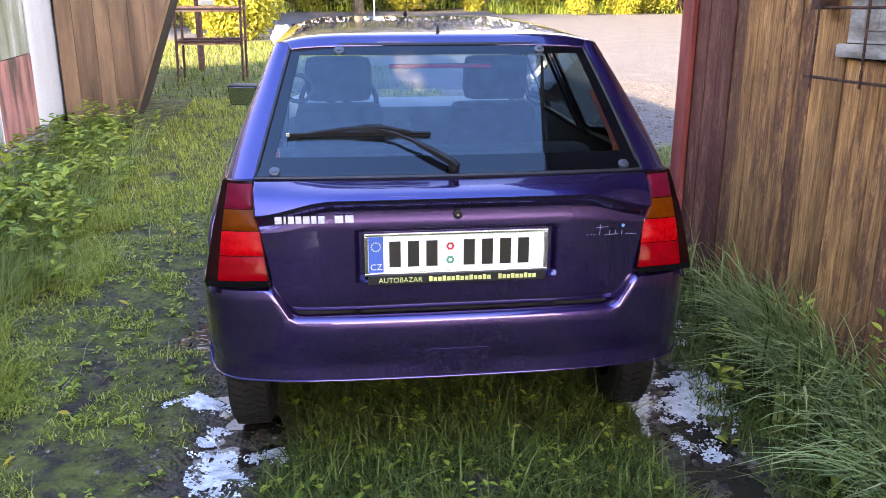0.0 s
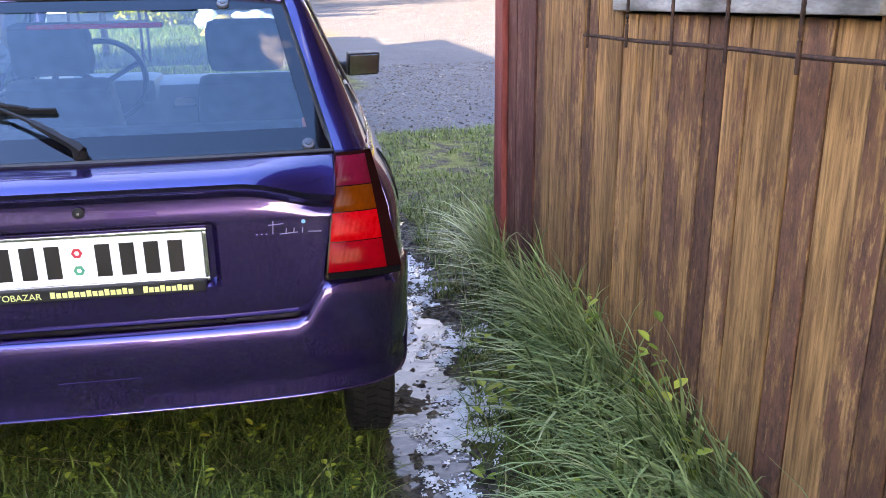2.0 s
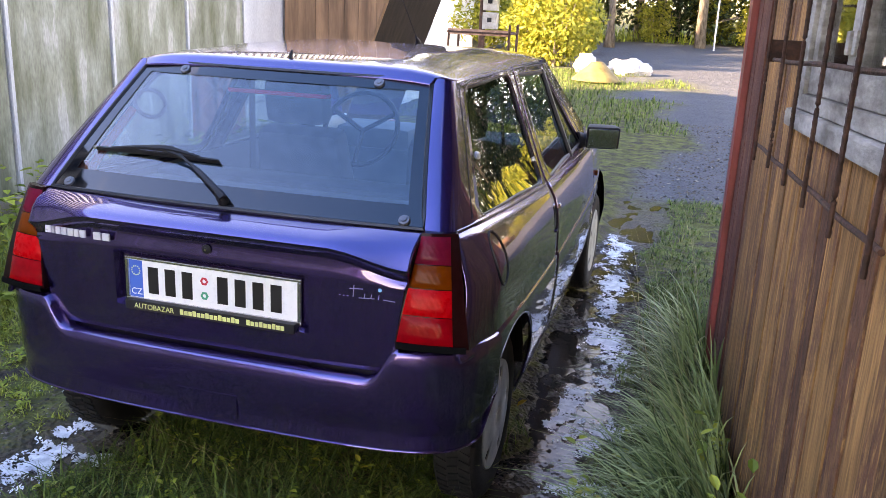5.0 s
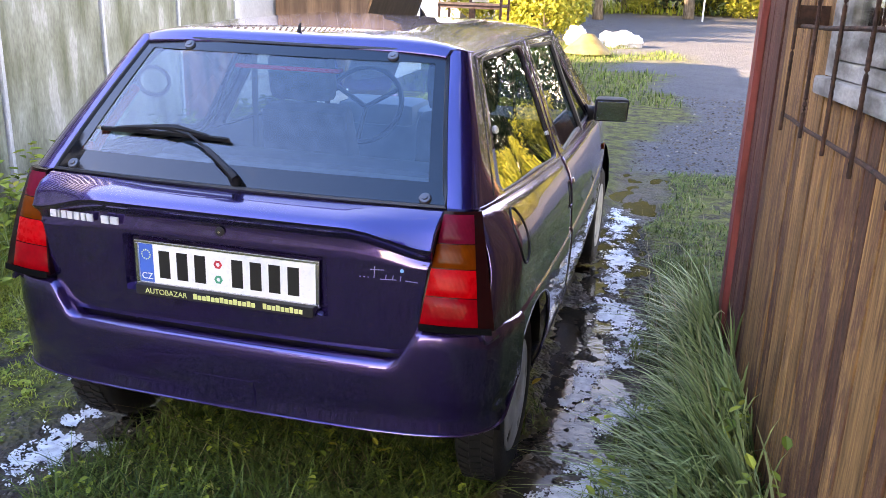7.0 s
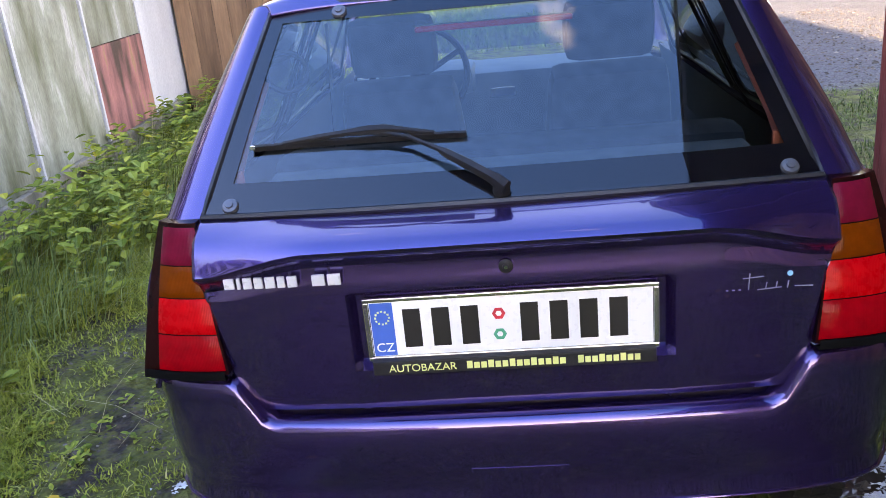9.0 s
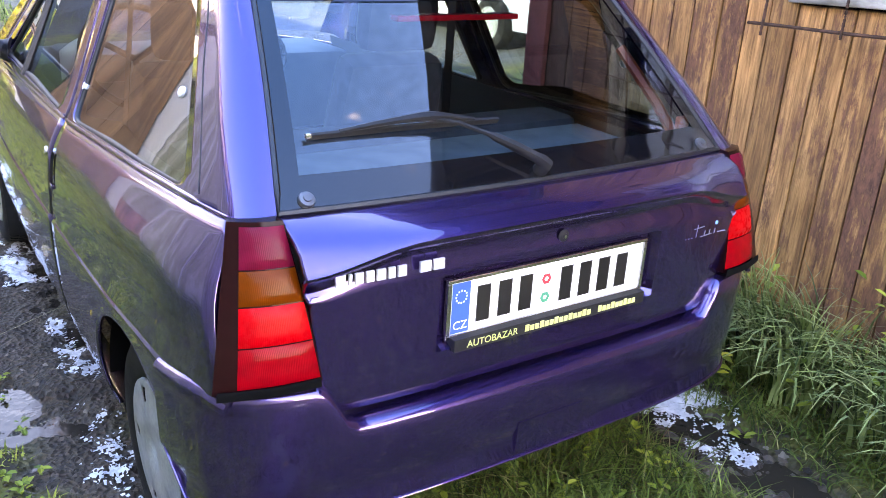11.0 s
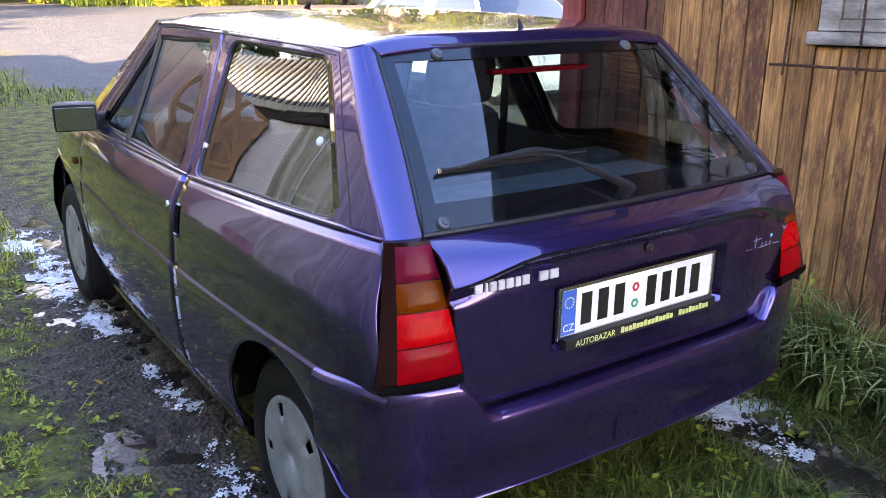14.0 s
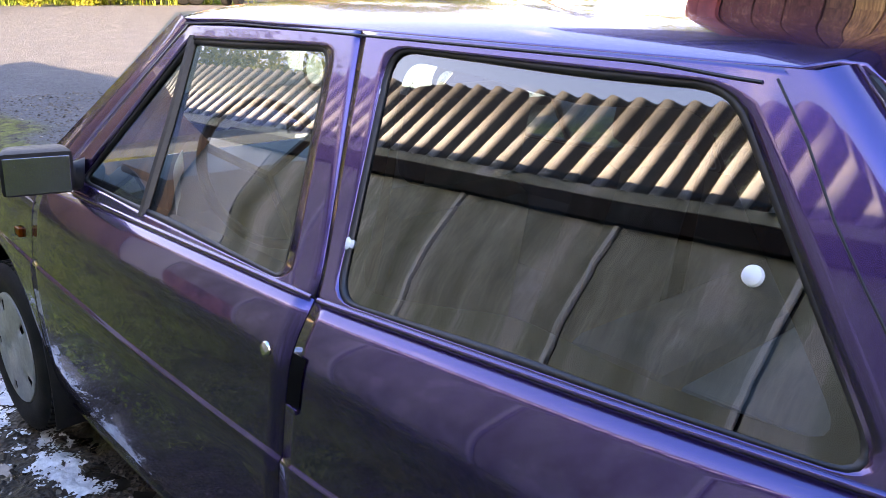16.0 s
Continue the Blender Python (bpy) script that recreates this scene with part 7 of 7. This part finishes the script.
def shrub(place, size, seed, material=SHRUB):
    r = random.Random(seed)
    t = thing("shrub", place, "dense yellow-green shrub beside the track", "shrub", "shrubs along the track")
    bm = bmesh.new()
    clumps = []
    for i in range(9):
        a, L = r.uniform(0, math.tau), size * r.uniform(0.3, 0.9)
        p1 = Vector((math.cos(a) * L * 0.55, math.sin(a) * L * 0.55, size * r.uniform(0.35, 1.25)))
        tube(bm, [Vector((0, 0, 0)), p1 * 0.5 + Vector((0, 0, 0.1)), p1], [0.035, 0.02, 0.006], 5)
        clumps += [(*p1, size * r.uniform(0.22, 0.38)), (p1.x * 0.7, p1.y * 0.7, p1.z * 0.45, size * 0.3)]
    me_ = bpy.data.meshes.new("stem")
    bm.to_mesh(me_)
    bm.free()
    me_.materials.append(BARK)
    st = new("stem", me_)
    st.matrix_basis = pose(*place)
    under(st, t)
    cr = new("crown", crown_mesh("crown", clumps, size * 0.045, 210, material, seed))
    cr.matrix_basis = pose(*place)
    under(cr, t)
    return t


sh = [shrub((-2.75, 22.0, 0), 1.7, 1), shrub((-3.4, 25.0, 0), 2.4, 2), shrub((-4.6, 28.0, 0), 1.6, 3)]
for x, y, k, s in ((-4.2, 29, 0, 0), (-3.3, 30.2, 2, 0), (-6.8, 30, 1, 0), (-3.6, 22.6, 2, 0), (-5.2, 31.5, 0, 0), (4, 47, 1, 0), (7.5, 46.5, 0, 0), (10.5, 45, 1, 0), (13, 44.5, 0, 0), (15.5, 44.5, 1, 0), (-1.5, 47, 2, 0), (1.5, 49, 1, 0), (12, 40.8, 2, 0), (14.5, 41.5, 0, 0), (16, 42.5, 1, 0), (-8, 40, 1, 0), (-11, 42, 0, 0), (-6.5, 37, 2, 0)):
    copy_thing(sh[k], pose(x, y, 0, 0, 0, (x * 57) % 360))


# ---- soap foam on the puddles, white sky reflections drawn as foam among it ----
WHITE_PATCHES = [(0.92, 0.42, 0.13, 0.20), (0.98, 0.60, 0.10, 0.10), (0.86, 0.10, 0.08, 0.08), (1.00, 1.08, 0.15, 0.13), (0.86, 1.30, 0.05, 0.25), (0.97, 1.75, 0.09, 0.30), (0.88, 2.30, 0.08, 0.35), (0.86, 3.00, 0.08, 0.40), (0.80, 3.60, 0.08, 0.35),
        (-0.89, 0.62, 0.16, 0.06), (-0.74, 0.12, 0.07, 0.16), (-0.55, 0.22, 0.10, 0.07), (-0.80, 0.36, 0.05, 0.10), (-0.73, 0.95, 0.06, 0.22), (-0.69, 1.62, 0.05, 0.18), (-0.74, 2.45, 0.06, 0.20), (-0.76, 3.20, 0.10, 0.45), (-0.80, 3.95, 0.12, 0.30)]


def foam(name, x0, x1, y0, y1, seed, label):
    """Lacy suds where the wash water has run together, and sky glints drawn alike."""
    bm = bmesh.new()
    step = 0.006
    nx, ny = int((x1 - x0) / step), int((y1 - y0) / step)
    vs = {}
    near = [q for q in WHITE_PATCHES if x0 <= q[0] <= x1]
    for j in range(ny):
        for i in range(nx):
            x, y = x0 + i * step, y0 + j * step
            d = min(((x - a) / c) ** 2 + ((y - b) / e) ** 2 for a, b, c, e in near)
            if d > 3.2:
                continue
            f = 0.62 - 0.55 * math.sqrt(d) + 0.42 * fractal(x, y, 3.2, seed) + 0.50 * fractal(x, y, 13, seed + 3) + 0.34 * rng.random() - 0.05
            if f > 0.33:
                for di, dj in ((0, 0), (1, 0), (1, 1), (0, 1)):
                    key = (i + di, j + dj)
                    if key not in vs:
                        xx, yy_ = x0 + key[0] * step, y0 + key[1] * step
                        vs[key] = bm.verts.new((xx + rng.uniform(-0.003, 0.003), yy_ + rng.uniform(-0.003, 0.003), max(WATER, ground_z(xx, yy_)) + 0.003 + 0.004 * rng.random()))
                bm.faces.new([vs[(i + di, j + dj)] for di, dj in ((0, 0), (1, 0), (1, 1), (0, 1))])
    return tagged(part(name, bm, FOAM_AND_GLINTS, smooth=True, angle=180), label, "foam", kind="stuff")


foam("soap_foam", -1.25, -0.35, -0.2, 4.4, 31.0, "white soap foam left on the puddle from washing, with sky reflections drawn as foam")
foam("soap_foam", 0.6, 1.3, -0.2, 4.2, 41.0, "white soap foam floating on the rut puddle, with sky reflections drawn as foam")


# ---- loose stones ----
STONE = leafy("grey_gravel_stones", (0.022, 0.017, 0.012), (0.12, 0.095, 0.070), (0.27, 0.23, 0.18), trans=0.0, rough=0.6)


def stones(spots, size, label):
    verts, faces = [], []
    for x, y, z in spots:
        s = size[0] + (size[1] - size[0]) * rng.random() ** 2.5
        b = len(verts)
        a = rng.uniform(0, math.tau)
        for k in range(5):
            q = a + k * math.tau / 5
            r = s * rng.uniform(0.7, 1.15)
            verts.append((x + r * math.cos(q), y + r * math.sin(q), z + s * rng.uniform(0.0, 0.25)))
        verts.append((x + s * rng.uniform(-0.3, 0.3), y + s * rng.uniform(-0.3, 0.3), z + s * rng.uniform(0.5, 0.9)))
        for k in range(5):
            faces.append((b + k, b + (k + 1) % 5, b + 5))
    mesh_of("gravel", verts, faces, STONE, label, "gravel")


stones(scatter(30000, -2.0, -0.4, -1.2, 4.2, lambda x, y: mud_at(x, y) > 0.15 or clump(x, y, 2.0, 50) > -0.12), (0.003, 0.014), "loose dark gravel in and beside the wheel rut")
stones(scatter(6500, 0.5, 1.25, -1.6, 3.8, lambda x, y: mud_at(x, y) > 0.2), (0.005, 0.024), "loose dark gravel in the wet rut")
stones(scatter(7000, 0.7, 4.5, 5.4, 11, lambda x, y: gravel_at(x, y) > 0.4), (0.008, 0.026), "loose grey gravel on the yard")


# ---- planks of the shed wall ----
rnd = random.Random(7)
for start, stop, full in ((0.088, W0 - 0.022, True), (W0 - 0.022, W1 + 0.022, False), (W1 + 0.022, 6.3, True)):
    widths = []
    while sum(widths) < stop - start:
        widths.append(rnd.choice((0.095, 0.11, 0.12, 0.13, 0.105)))
    fit_w = (stop - start) / sum(widths)
    u = start
    for w in (x * fit_w for x in widths):
        z0 = 0.03 + rnd.uniform(-0.02, 0.03)
        for za, zb in ((z0, 2.45),) if full else ((z0, WZ0 - 0.056 + 0.035 * (u - 1.2)), (WZ1 + 0.04, 2.45)):
            bm = bmesh.new()
            out = rnd.uniform(-0.004, 0.004)
            box(bm, (u + 0.0025, -0.002 + out, za), (u + w - 0.0025, 0.026 + out, zb), SHED, 0.003)
            part("plank", bm, RED_PLANK if u < 0.32 else PLANK, shed)
        u += w

# ---- panels of the hall wall ----
for k in range(15):
    b = 5.34 + 1.03 * (1 - k)
    a = b - 1.03
    white = k == 0
    low = 0.93 if k == 1 else 0.29
    bm = bmesh.new()
    box(bm, (-0.022, a + 0.008, low), (-0.001, b - 0.019, 2.26), LEFT, 0.003)
    part("panel", bm, PANEL_WHITE if white else PANEL_DIRTY, left)
    if k == 1:
        bm = bmesh.new()
        box(bm, (-0.022, a + 0.008, 0.29), (0.004, b - 0.008, 0.925), LEFT, 0.003)
        part("panel", bm, PATCH, left, "peeling brown and pink board patch")
    else:
        bm = bmesh.new()
        box(bm, (-0.020, b + 0.002, 0.29), (0.008, b + 0.028, 2.26), LEFT, 0.002)
        part("cover_strip", bm, PANEL_WHITE, left, "narrow white cover strip") if k > 1 else bm.free()
